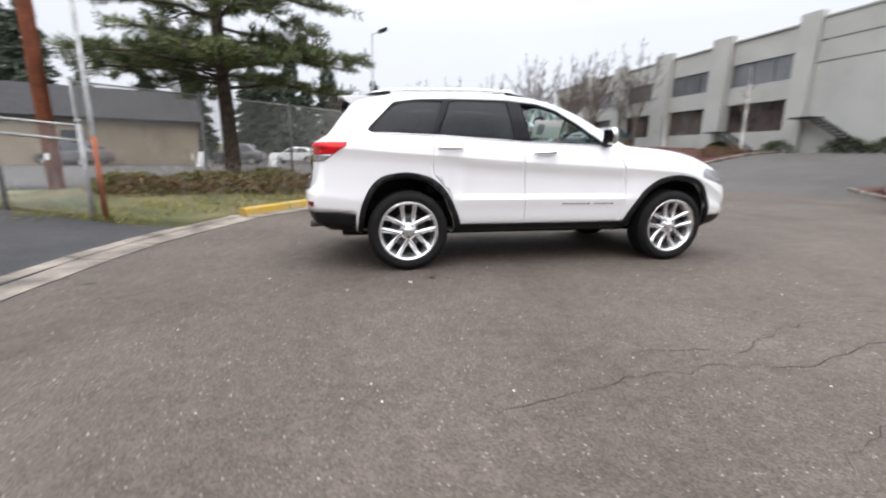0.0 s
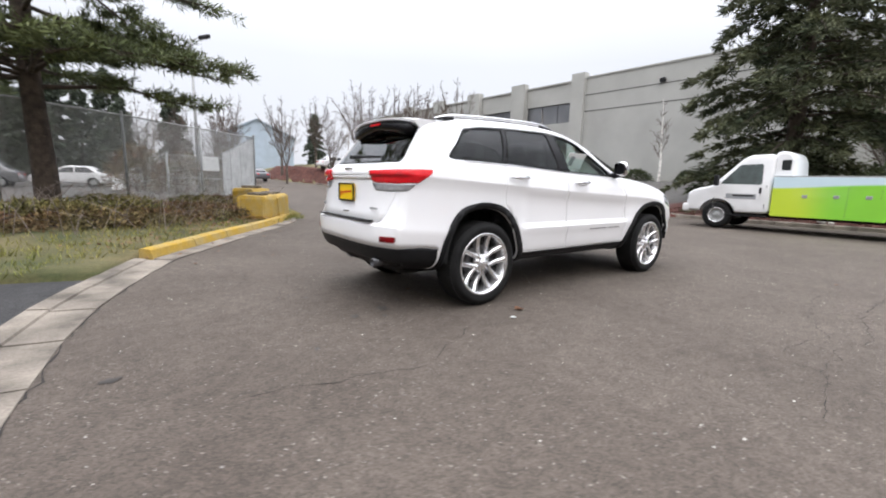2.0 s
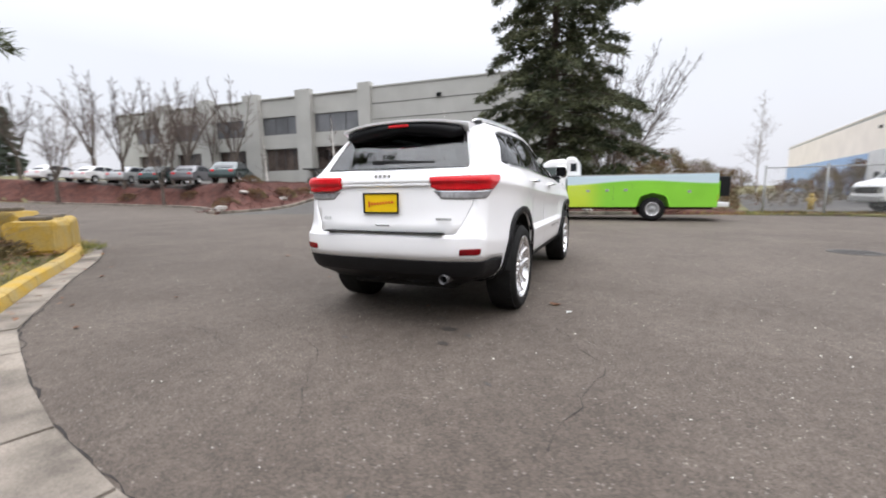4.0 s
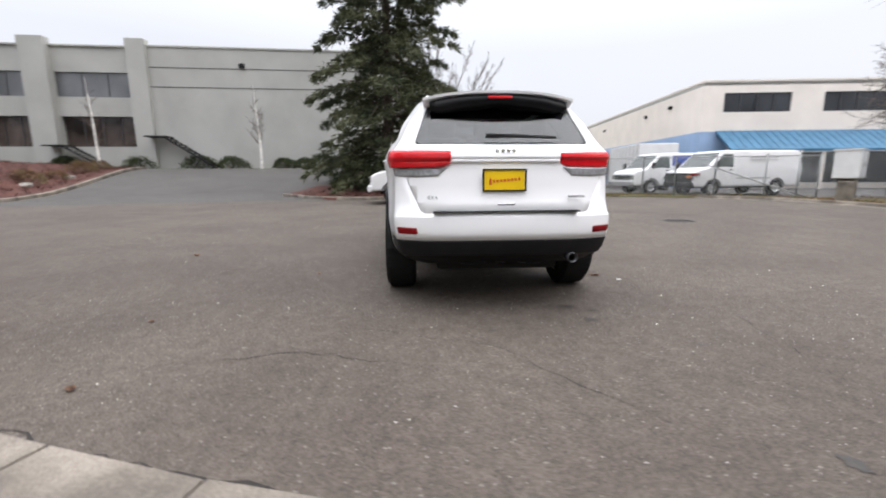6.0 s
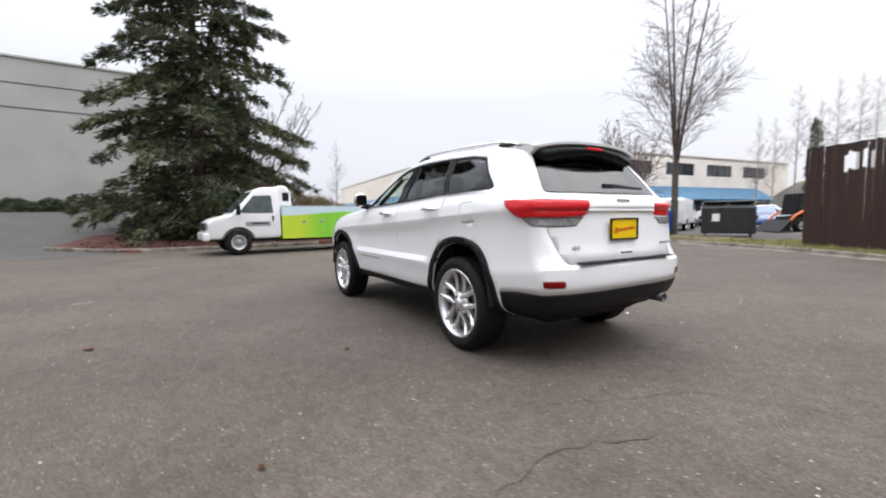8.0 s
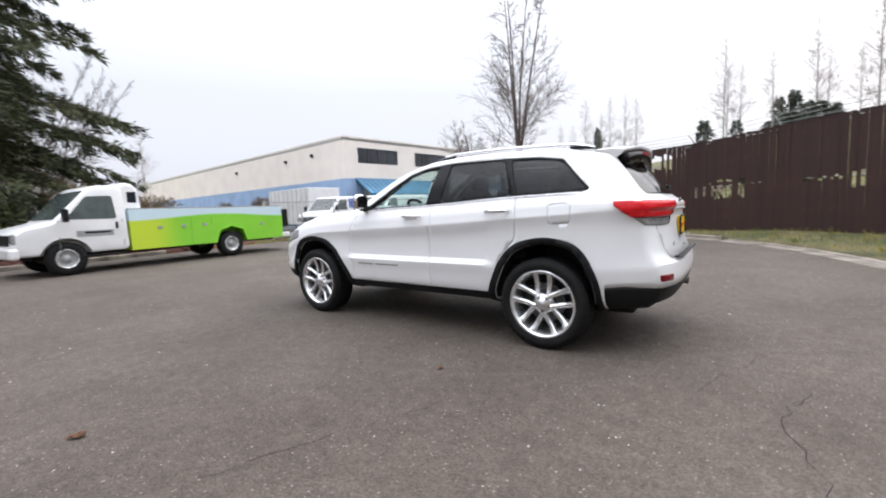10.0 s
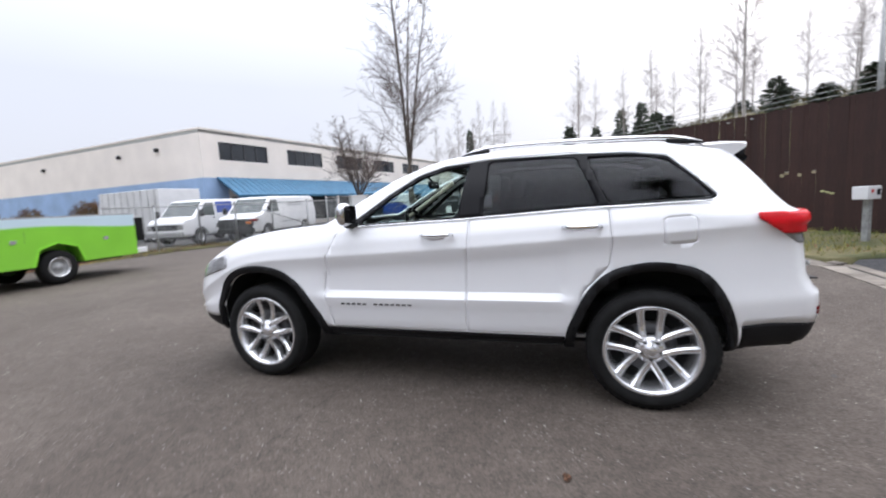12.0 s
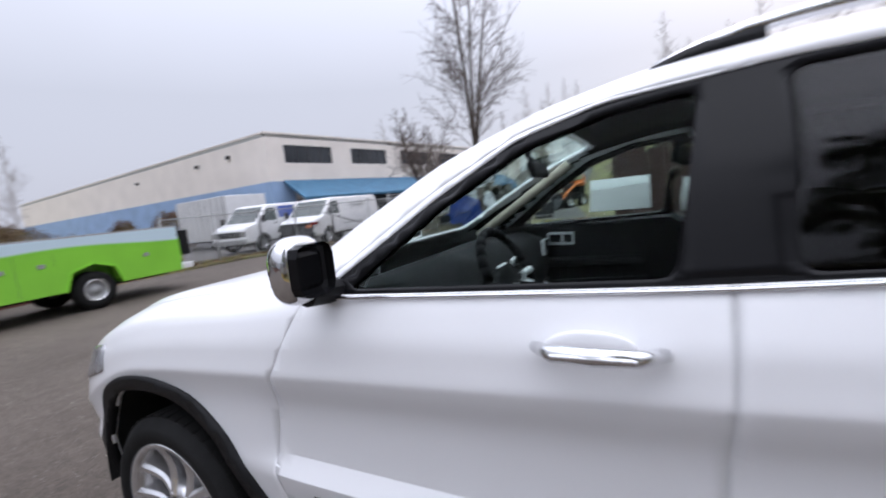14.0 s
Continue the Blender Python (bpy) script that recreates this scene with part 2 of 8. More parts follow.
def painted_hills(name, green, lime, sky):
    """Rolling green hills, lime at the front end, under a pale sky, as painted along a vehicle's side."""
    m = mat(name, green, 0.35, vary=0.05, scale=2, coat=0.4)
    n, l = m.node_tree.nodes, m.node_tree.links
    tc, sep = n.new("ShaderNodeTexCoord"), n.new("ShaderNodeSeparateXYZ")
    l.new(tc.outputs["Object"], sep.inputs[0])
    along = n.new("ShaderNodeMapRange")
    along.interpolation_type = "SMOOTHSTEP"
    along.inputs["From Min"].default_value, along.inputs["From Max"].default_value = -2.6, -1.7
    l.new(sep.outputs["X"], along.inputs["Value"])
    cloudy = n.new("ShaderNodeTexNoise")
    cloudy.inputs["Scale"].default_value, cloudy.inputs["Detail"].default_value = 1.1, 3
    l.new(tc.outputs["Object"], cloudy.inputs["Vector"])
    wave = n.new("ShaderNodeMath")
    wave.operation, wave.inputs[1].default_value = "SINE", 0.0
    turn = n.new("ShaderNodeMath")
    turn.operation, turn.inputs[1].default_value = "MULTIPLY", 1.35
    l.new(sep.outputs["X"], turn.inputs[0])
    l.new(turn.outputs[0], wave.inputs[0])
    edge = n.new("ShaderNodeMapRange")
    edge.inputs["From Min"].default_value, edge.inputs["From Max"].default_value = -1, 1
    edge.inputs["To Min"].default_value, edge.inputs["To Max"].default_value = 1.17, 1.29
    l.new(wave.outputs[0], edge.inputs["Value"])
    over = n.new("ShaderNodeMath")
    over.operation = "SUBTRACT"
    l.new(sep.outputs["Z"], over.inputs[0])
    l.new(edge.outputs[0], over.inputs[1])
    soft = n.new("ShaderNodeMapRange")
    soft.inputs["From Min"].default_value, soft.inputs["From Max"].default_value = -0.015, 0.03
    l.new(over.outputs[0], soft.inputs["Value"])
    hill, tone, top = n.new("ShaderNodeMixRGB"), n.new("ShaderNodeMixRGB"), n.new("ShaderNodeMixRGB")
    tone.inputs[1].default_value, tone.inputs[2].default_value = (*green, 1), (*[c * 0.72 for c in green], 1)
    l.new(cloudy.outputs["Fac"], tone.inputs[0])
    l.new(tone.outputs[0], hill.inputs[1])
    hill.inputs[2].default_value = (*lime, 1)
    l.new(along.outputs[0], hill.inputs[0])
    l.new(hill.outputs[0], top.inputs[1])
    top.inputs[2].default_value = (*sky, 1)
    l.new(soft.outputs[0], top.inputs[0])
    l.new(top.outputs[0], n["Principled BSDF"].inputs["Base Color"])
    return m


M_HILLS = painted_hills("painted_green_hills", (0.27, 0.68, 0.05), (0.50, 0.64, 0.04), (0.56, 0.70, 0.76))
M_ORANGE = mat("orange_machine_paint", (0.62, 0.17, 0.03), 0.5, vary=0.15, scale=3)
M_VANW = mat("white_van_paint", (0.72, 0.72, 0.72), 0.35, vary=0.06, scale=2, coat=0.5)
M_BLUEBIN = mat("blue_bin_paint", (0.02, 0.06, 0.30), 0.5, vary=0.15, scale=3)
M_WOOD = mat("tree_bark_dark", (0.060, 0.045, 0.034), 0.95, vary=0.4, scale=6, bump=0.8, bscale=35)
M_BARETREE = mat("tree_bark_grey", (0.10, 0.082, 0.068), 0.95, vary=0.3, scale=6, bump=0.5, bscale=35)
M_BIRCH = mat("white_birch_bark", (0.70, 0.68, 0.64), 0.85, vary=0.35, scale=4, bump=0.4, bscale=30)
M_ALDER = mat("pale_bark", (0.36, 0.33, 0.30), 0.9, vary=0.3, scale=5, bump=0.4, bscale=30)
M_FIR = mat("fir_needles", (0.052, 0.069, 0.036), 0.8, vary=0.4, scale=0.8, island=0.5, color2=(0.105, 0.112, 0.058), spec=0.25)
M_PINE = mat("pine_needles", (0.062, 0.086, 0.030), 0.75, vary=0.35, scale=1.0, island=0.5, color2=(0.13, 0.155, 0.055))
# distant conifers: needle colour lightened to paint in the haze
M_FARFIR = mat("hazed_far_fir_needles", (0.065, 0.082, 0.056), 0.9, vary=0.35, scale=0.6, island=0.4)
M_SHRUB = mat("evergreen_shrub_leaves", (0.035, 0.055, 0.022), 0.7, vary=0.35, scale=2, island=0.5, color2=(0.07, 0.085, 0.03))
M_BRUSH = mat("dead_bramble_leaves", (0.185, 0.075, 0.036), 0.9, vary=0.4, scale=1.2, island=0.5, color2=(0.155, 0.13, 0.058))
M_IVY = mat("yellow_green_bramble_leaves", (0.12, 0.140, 0.026), 0.85, vary=0.4, scale=1.2, island=0.5, color2=(0.20, 0.15, 0.06))
M_GRASS = mat("grass_blades", (0.15, 0.20, 0.036), 0.85, vary=0.35, scale=0.7, island=0.45, color2=(0.34, 0.28, 0.085))
M_HILLGRASS = mat("dull_olive_brush", (0.075, 0.072, 0.030), 0.9, vary=0.4, scale=0.5, island=0.4, color2=(0.15, 0.125, 0.065))
M_LEAF = mat("fallen_leaf", (0.20, 0.10, 0.055), 0.85, vary=0.3, scale=30, island=0.4)
M_PALETWIG = mat("pale_twigs", (0.21, 0.175, 0.155), 0.95, vary=0.2, scale=4)
M_TWIG = mat("thin_twigs", (0.115, 0.088, 0.075), 0.95, vary=0.2, scale=4)


# ---- builders ----
def mesh_ob(name, bm, material, parent=None, smooth=False):
    me = bm if isinstance(bm, bpy.types.Mesh) else bpy.data.meshes.new(name)
    if not isinstance(bm, bpy.types.Mesh):
        bmesh.ops.recalc_face_normals(bm, faces=bm.faces[:])
        bm.to_mesh(me)
        bm.free()
    me.name = name
    if material:
        me.materials.clear()
        me.materials.append(material)
    if smooth:
        for p in me.polygons:
            p.use_smooth = True
    ob = new(name, me)
    if parent:
        ob.parent = parent
    return ob


def part(name, bm, material, parent, label="", smooth=False):
    ob = mesh_ob(name, bm, material, parent, smooth)
    if label:
        ob["label"] = label
    return ob


def thing(name, m, label, category, group="", kind=""):
    ob = new(name)
    ob.matrix_world = m
    return tagged(ob, label, category, group, kind)


def box(bm, cx, cy, cz, sx, sy, sz, bevel=0.0, rot=None):
    mtx = Matrix.Translation((cx, cy, cz)) @ (rot or Matrix.Identity(4)) @ Matrix.Diagonal((sx, sy, sz, 1))
    r = bmesh.ops.create_cube(bm, size=1, matrix=mtx)
    if bevel:
        edges = list({e for v in r["verts"] for e in v.link_edges})
        bmesh.ops.bevel(bm, geom=edges, offset=bevel, segments=2, affect="EDGES", profile=0.5)
    return bm


def tube(bm, p0, p1, r0, r1=None, n=10, cap=True):
    p0, p1 = Vector(p0), Vector(p1)
    d = p1 - p0
    mtx = Matrix.Translation((p0 + p1) / 2) @ d.to_track_quat("Z", "Y").to_matrix().to_4x4()
    bmesh.ops.create_cone(bm, cap_ends=cap, segments=n, radius1=r0, radius2=r0 if r1 is None else r1, depth=d.length, matrix=mtx)
    return bm


def prism(bm, pts, axis, a, b):
    """A closed polygon pushed along an axis from a to b. pts are (x, z) for axis y, (x, y) for z, (y, z) for x."""
    def at(p, q):
        return {"y": (p[0], q, p[1]), "z": (p[0], p[1], q), "x": (q, p[0], p[1])}[axis]
    lo = [bm.verts.new(at(p, a)) for p in pts]
    hi = [bm.verts.new(at(p, b)) for p in pts]
    bm.faces.new(lo)
    bm.faces.new(hi[::-1])
    k = len(pts)
    for i in range(k):
        bm.faces.new((lo[i], hi[i], hi[(i + 1) % k], lo[(i + 1) % k]))
    bmesh.ops.recalc_face_normals(bm, faces=bm.faces[:])
    return bm


def mesh_of(bm, name="tmp"):
    me = bpy.data.meshes.new(name)
    bm.to_mesh(me)
    bm.free()
    return me


def boolean(a, b, op):
    """The mesh a joined, cut or met with the mesh b."""
    oa, ob = new("tmp_a", a), new("tmp_b", b)
    md = oa.modifiers.new("cut", "BOOLEAN")
    md.operation, md.object, md.solver = op, ob, "EXACT"
    dg = bpy.context.evaluated_depsgraph_get()
    out = bpy.data.meshes.new_from_object(oa.evaluated_get(dg))
    bpy.data.objects.remove(oa)
    bpy.data.objects.remove(ob)
    return out


def cutter(bm):
    me = mesh_of(bm)
    me.materials.append(M_PAINT)
    me.materials.append(M_UNDER)
    for q in me.polygons:
        q.material_index = 1
    return me


def cut(a, bm):
    return boolean(a, cutter(bm), "DIFFERENCE")


def meet(a, bm):
    return boolean(a, cutter(bm), "INTERSECT")


def grown(pts, d):
    """A polygon with its edges pushed out by d."""
    k, out = len(pts), []
    area = sum(pts[i][0] * pts[(i + 1) % k][1] - pts[(i + 1) % k][0] * pts[i][1] for i in range(k))
    s = 1 if area > 0 else -1
    for i in range(k):
        p, a, b = Vector(pts[i]), Vector(pts[i - 1]), Vector(pts[(i + 1) % k])
        n1 = Vector(((p - a).y, -(p - a).x)).normalized()
        n2 = Vector(((b - p).y, -(b - p).x)).normalized()
        n = n1 + n2
        n = n / max(0.35, n.length_squared / 2)
        out.append(tuple(p + n * (d * s)))
    return out


def rounded(pts, r, n=4):
    """A polygon with its corners rounded."""
    out, k = [], len(pts)
    for i in range(k):
        p, a, b = Vector(pts[i]), Vector(pts[i - 1]), Vector(pts[(i + 1) % k])
        ra, rb = min(r, (a - p).length * 0.45), min(r, (b - p).length * 0.45)
        s, e = p + (a - p).normalized() * ra, p + (b - p).normalized() * rb
        for j in range(n + 1):
            t = j / n
            out.append(tuple(s * (1 - t) ** 2 + p * (2 * t * (1 - t)) + e * t ** 2))
    return out


def smooth_interp(x, xs, ys):
    """Catmull-Rom through rising xs."""
    i = int(np.clip(np.searchsorted(xs, x) - 1, 0, len(xs) - 2))
    h = xs[i + 1] - xs[i]
    t = min(1.0, max(0.0, (x - xs[i]) / h))
    def slope(j):
        if j == 0:
            return (ys[1] - ys[0]) / (xs[1] - xs[0])
        if j == len(xs) - 1:
            return (ys[-1] - ys[-2]) / (xs[-1] - xs[-2])
        d0, d1 = (ys[j] - ys[j - 1]) / (xs[j] - xs[j - 1]), (ys[j + 1] - ys[j]) / (xs[j + 1] - xs[j])
        return 0.0 if d0 * d1 <= 0 else 2 * d0 * d1 / (d0 + d1)
    m0, m1 = slope(i) * h, slope(i + 1) * h
    return ((2 * t ** 3 - 3 * t ** 2 + 1) * ys[i] + (t ** 3 - 2 * t ** 2 + t) * m0 + (-2 * t ** 3 + 3 * t ** 2) * ys[i + 1] + (t ** 3 - t ** 2) * m1)


def step(a, b, x):
    t = min(1.0, max(0.0, (x - a) / (b - a)))
    return t * t * (3 - 2 * t)


def sweep(bm, pts, r, n=8):
    """A round bar along a run of points; r is one radius, or one for each point."""
    pts = [Vector(q) for q in pts]
    rings = []
    for i, q in enumerate(pts):
        d = (pts[min(i + 1, len(pts) - 1)] - pts[max(i - 1, 0)]).normalized()
        a = d.cross(Vector((0.12, 0.21, 0.97))).normalized()
        b = d.cross(a)
        rr = r[i] if isinstance(r, (list, tuple)) else r
        rings.append([bm.verts.new(q + (a * math.cos(2 * math.pi * k / n) + b * math.sin(2 * math.pi * k / n)) * rr) for k in range(n)])
    for u, v in zip(rings[:-1], rings[1:]):
        for k in range(n):
            bm.faces.new((u[k], u[(k + 1) % n], v[(k + 1) % n], v[k]))
    bm.faces.new(rings[0])
    bm.faces.new(rings[-1][::-1])
    bmesh.ops.recalc_face_normals(bm, faces=bm.faces[:])
    return bm


def from_arrays(name, verts, faces, material, parent=None, smooth=False):
    me = bpy.data.meshes.new(name)
    me.from_pydata([tuple(v) for v in verts], [], faces)
    me.update()
    return mesh_ob(name, me, material, parent, smooth)


# ---- the lie of the land ----
def bank_edge(y):
    """Where the mulch bank meets the road, as x at a given y."""
    return float(np.interp(y, (17.6, 20.6, 25, 30, 36, 40, 45, 55), (9.9, 12.4, 14.8, 15.7, 15.6, 15.0, 13.6, 10.0)))


def gz(x, y):
    """Height of the ground."""
    z = 1.6 * step(13.5, 29, x) * step(-7, 1, y)
    bank = min(((y - 17.6) - (x - 9.9) * 0.215) * 0.977, (x - bank_edge(y)) * 1.4)
    z = max(z, 1.75 * step(0.1, 3.6, bank) * step(75, 50, y))
    z += 2.6 * step(28, 90, y)
    z += 0.20 * step(0.3, 3.0, bed_side(x, y)) * step(14, 2, y - 8)
    f = fence_side(x, y)
    z += 0.12 * step(0.2, 1.5, f + 1.6) * step(-40, -20, y) + 5.3 * step(0.8, 13, f) + 3.0 * step(13, 45, f)
    return z


def bed_side(x, y):
    """How far a place lies behind the kerb of the planted bed, near the pine."""
    if y < 2.2:
        return -1.0
    return (-(x + 3.6) * 0.77 + (y - 3.2) * 0.64) if x < 1 else -1.0


def fence_side(x, y):
    """How far a place lies behind the brown fence."""
    return -((x + 2.9) * 0.829 + (y + 13.4) * 0.559)


def sheet(name, pts, material, lift, pitch, label, category, kind="structure"):
    """A flat-lying polygon that follows the ground, lift above it."""
    bm = bmesh.new()
    vs = [bm.verts.new((p[0], p[1], 0)) for p in pts]
    es = [bm.edges.new((vs[i], vs[(i + 1) % len(vs)])) for i in range(len(vs))]
    bmesh.ops.triangle_fill(bm, edges=es, use_beauty=True)
    for ax in (0, 1):
        lo, hi = min(p[ax] for p in pts), max(p[ax] for p in pts)
        for k in range(1, int((hi - lo) / pitch) + 1):
            no = (1, 0, 0) if ax == 0 else (0, 1, 0)
            co = (lo + k * pitch, 0, 0) if ax == 0 else (0, lo + k * pitch, 0)
            bmesh.ops.bisect_plane(bm, geom=bm.verts[:] + bm.edges[:] + bm.faces[:], plane_co=co, plane_no=no)
    for v in bm.verts:
        v.co.z = gz(v.co.x, v.co.y) + lift
    bmesh.ops.recalc_face_normals(bm, faces=bm.faces[:])
    if sum(f.normal.z for f in bm.faces) < 0:
        bmesh.ops.reverse_faces(bm, faces=bm.faces[:])
    if lift > 0.015:
        rim = bmesh.ops.extrude_edge_only(bm, edges=[e for e in bm.edges if e.is_boundary])
        for v in rim["geom"]:
            if isinstance(v, bmesh.types.BMVert):
                v.co.z -= 0.30
    me = mesh_of(bm, name)
    ob = mesh_ob(name, me, material, smooth=True)
    return tagged(ob, label, category, kind=kind)


def ground_sheet():
    xs = np.unique(np.concatenate([np.linspace(-900, -60, 12), np.linspace(-60, -14, 24), np.linspace(-14, 20, 69), np.linspace(20, 60, 30), np.linspace(60, 900, 12)]))
    ys = np.unique(np.concatenate([np.linspace(-900, -60, 12), np.linspace(-60, -18, 24), np.linspace(-18, 20, 77), np.linspace(20, 100, 40), np.linspace(100, 900, 12)]))
    verts = [(x, y, gz(x, y) - 0.02 - (0.3 if 10.5 < x < 29 and 18.5 < y < 41 else 0.12 if -14 < x < -4.4 and -6.2 < y < 5.2 else 0.0)) for y in ys for x in xs]
    w = len(xs)
    faces = [(j * w + i, j * w + i + 1, (j + 1) * w + i + 1, (j + 1) * w + i) for j in range(len(ys) - 1) for i in range(w - 1)]
    return tagged(from_arrays("ground", verts, faces, M_EARTH, smooth=True), "brown winter earth with thin dead grass", "ground", kind="structure")


ground_sheet()
WEST = [(-4.78, -4.6), (-4.72, -3.6), (-4.64, -2.2), (-4.55, -1.0), (-4.45, 0.0), (-4.26, 0.95), (-3.98, 1.8), (-3.6, 2.85), (-3.1, 3.6), (-2.15, 5.05), (-1.35, 6.1), (-0.65, 7.2), (-0.05, 8.5)]
SOUTH = [(-4.3, -6.1), (-3.4, -8.3), (-2.2, -9.9), (-0.9, -10.9), (0.9, -11.8), (3.9, -12.8), (7.2, -13.3), (9.8, -13.1), (12.2, -11.5), (13.6, -9.0), (13.9, -5.0)]
sheet("pavement", WEST[::-1] + SOUTH + [(13.4, -2.0), (12.9, 1.8), (13.0, 4.2), (12.2, 5.6), (10.0, 16.6), (9.6, 17.4), (12.2, 20.5), (14.8, 25.0), (15.65, 30.0), (15.55, 36.0), (14.95, 40.0), (13.5, 45.0), (9.9, 55.0), (-2.0, 76.0), (-14.0, 70.0), (-2.0, 54.0), (2.2, 44.0), (3.0, 36.0), (2.2, 25.0), (0.6, 13.0), (0.25, 9.6)],
      M_LOT, 0.0, 1.5, "worn brown-grey asphalt lot with loose stones and cracks", "asphalt lot")
sheet("road", [(12.22, 5.61), (13.0, 4.25), (15.6, 6.6), (20.0, 3.5), (29.0, 2.0), (29.6, 12.0), (29.2, 21.0), (22.0, 19.5), (16.0, 18.2), (9.65, 17.35), (10.03, 16.6)],
      M_DRIVE, 0.004, 1.5, "grey asphalt drive that climbs to the building", "driveway")
sheet("road", [(-5.05, -4.4), (-4.92, -2.2), (-4.75, 0.2), (-4.55, 1.0), (-4.3, 1.85), (-5.2, 2.1), (-9.0, 3.4), (-14.0, 5.0), (-14.0, -3.0), (-9.0, -6.0), (-5.6, -5.2)],
      M_NEWASPH, 0.02, 0.5, "dark new asphalt apron at the gate", "driveway")


# ---- the white car: x forward, y to its left, wheels on the ground at z 0 ----
CX_TOP = ([-2.45, -1.97, -1.64, -1.3, -0.96, -0.57, -0.29, 0.02, 0.31, 0.60, 0.86, 1.0, 1.3, 1.6, 1.9, 2.10, 2.23, 2.31],
          [1.665, 1.685, 1.712, 1.732, 1.745, 1.75, 1.738, 1.69, 1.60, 1.45, 1.30, 1.245, 1.225, 1.195, 1.138, 1.07, 0.98, 0.86])
CX_BELT = ([-2.45, -1.8, -1.2, -0.25, 0.6, 0.95, 1.4, 1.75, 1.98, 2.17, 2.31],
           [1.31, 1.305, 1.285, 1.245, 1.215, 1.185, 1.145, 1.08, 1.0, 0.90, 0.75])
CX_WIDE = ([-2.45, -2.1, -1.8, -1.45, -1.0, 0.8, 1.2, 1.5, 1.8, 2.02, 2.21, 2.31],
           [0.83, 0.872, 0.922, 0.945, 0.935, 0.932, 0.938, 0.94, 0.929, 0.893, 0.802, 0.665])
CX_ROOFY = ([-2.45, -1.9, -1.4, -0.4, 0.1, 0.5, 0.9, 1.3, 1.8, 2.16, 2.31], [0.56, 0.60, 0.615, 0.62, 0.62, 0.635, 0.66, 0.66, 0.62, 0.52, 0.40])
CX_CREASE = ([-2.45, -1.96, -1.25, -0.28, 0.81, 1.5, 2.31], [1.17, 1.15, 1.115, 1.06, 1.01, 0.97, 0.64])
CX_LOW = ([-2.45, -1.9, 1.9, 2.31], [0.40, 0.36, 0.36, 0.42])
REAR = ([0.30, 0.40, 0.46, 0.58, 0.66, 0.755, 0.79, 0.90, 1.0, 1.155, 1.175, 1.205, 1.25, 1.45, 1.6, 1.75],
        [-2.20, -2.28, -2.39, -2.440, -2.452, -2.447, -2.395, -2.380, -2.368, -2.352, -2.372, -2.365, -2.29, -2.11, -1.985, -1.88])


def car_section(x):
    zt, zb, w, yr, zc, lo = (smooth_interp(x, *c) for c in (CX_TOP, CX_BELT, CX_WIDE, CX_ROOFY, CX_CREASE, CX_LOW))
    k = step(-1.02, -0.88, x) * step(0.95, 0.80, x)
    zc = min(zc, zb - 0.05)
    yb = w - 0.055
    h = max(0.03, zt - zb)
    s = min(1.0, (zc - lo) / 0.6)
    def low(z):
        return lo + (z - 0.36) * s
    f = min(1.0, h / 0.30)
    p = [(0, lo - 0.02), (w - 0.22, lo - 0.02), (w - 0.085, low(0.39)), (w - 0.040, low(0.47)), (w - 0.022, low(0.60)),
         (w - 0.012 + 0.011 * k, low(0.695)), (w - 0.018 - 0.020 * k, low(0.745)), (w - 0.024 - 0.012 * k, zc - 0.11), (w - 0.013, zc - 0.045), (w - 0.002, zc - 0.004), (w - 0.002, zc + 0.004), (w - 0.011, zc + (zb - zc) * 0.25),
         (w - 0.020, zc + (zb - zc) * 0.5), (yb, zb - 0.012), (yb - 0.015, zb + 0.012 * f),
         (yb - 0.015 + (yr - yb) * 0.30, zb + h * 0.42), (yr + (yb - yr) * 0.20, zb + h * 0.78), (yr + 0.01, zb + h * (0.93 - 0.03 * f)),
         (yr - 0.07, zb + h * 0.972), (yr * 0.55, zb + h * 0.994), (0, zt)]
    return p


SEG = (2, 3, 2, 2, 3, 2, 3, 2, 3, 1, 3, 2, 3, 1, 4, 4, 3, 3, 3, 4)


def spread(p):
    """The section's corners rounded into a smooth run of points."""
    out = []
    k = len(p)
    for i in range(k - 1):
        a, b = Vector(p[max(0, i - 1)]), Vector(p[i])
        c, d = Vector(p[i + 1]), Vector(p[min(k - 1, i + 2)])
        for j in range(SEG[i]):
            t = j / SEG[i]
            m0 = (c - a) * 0.5 * min(1.0, (c - b).length / max(1e-6, (c - a).length * 0.5))
            m1 = (d - b) * 0.5 * min(1.0, (c - b).length / max(1e-6, (d - b).length * 0.5))
            q = (2 * t ** 3 - 3 * t ** 2 + 1) * b + (t ** 3 - 2 * t ** 2 + t) * m0 * 0.7 + (-2 * t ** 3 + 3 * t ** 2) * c + (t ** 3 - t ** 2) * m1 * 0.7
            out.append((max(0.0, q.x), q.y))
    out.append(p[-1])
    return out


def rear_x(z, y):
    return smooth_interp(z, *REAR) + 0.17 * (min(abs(y), 0.9) / 0.9) ** 4


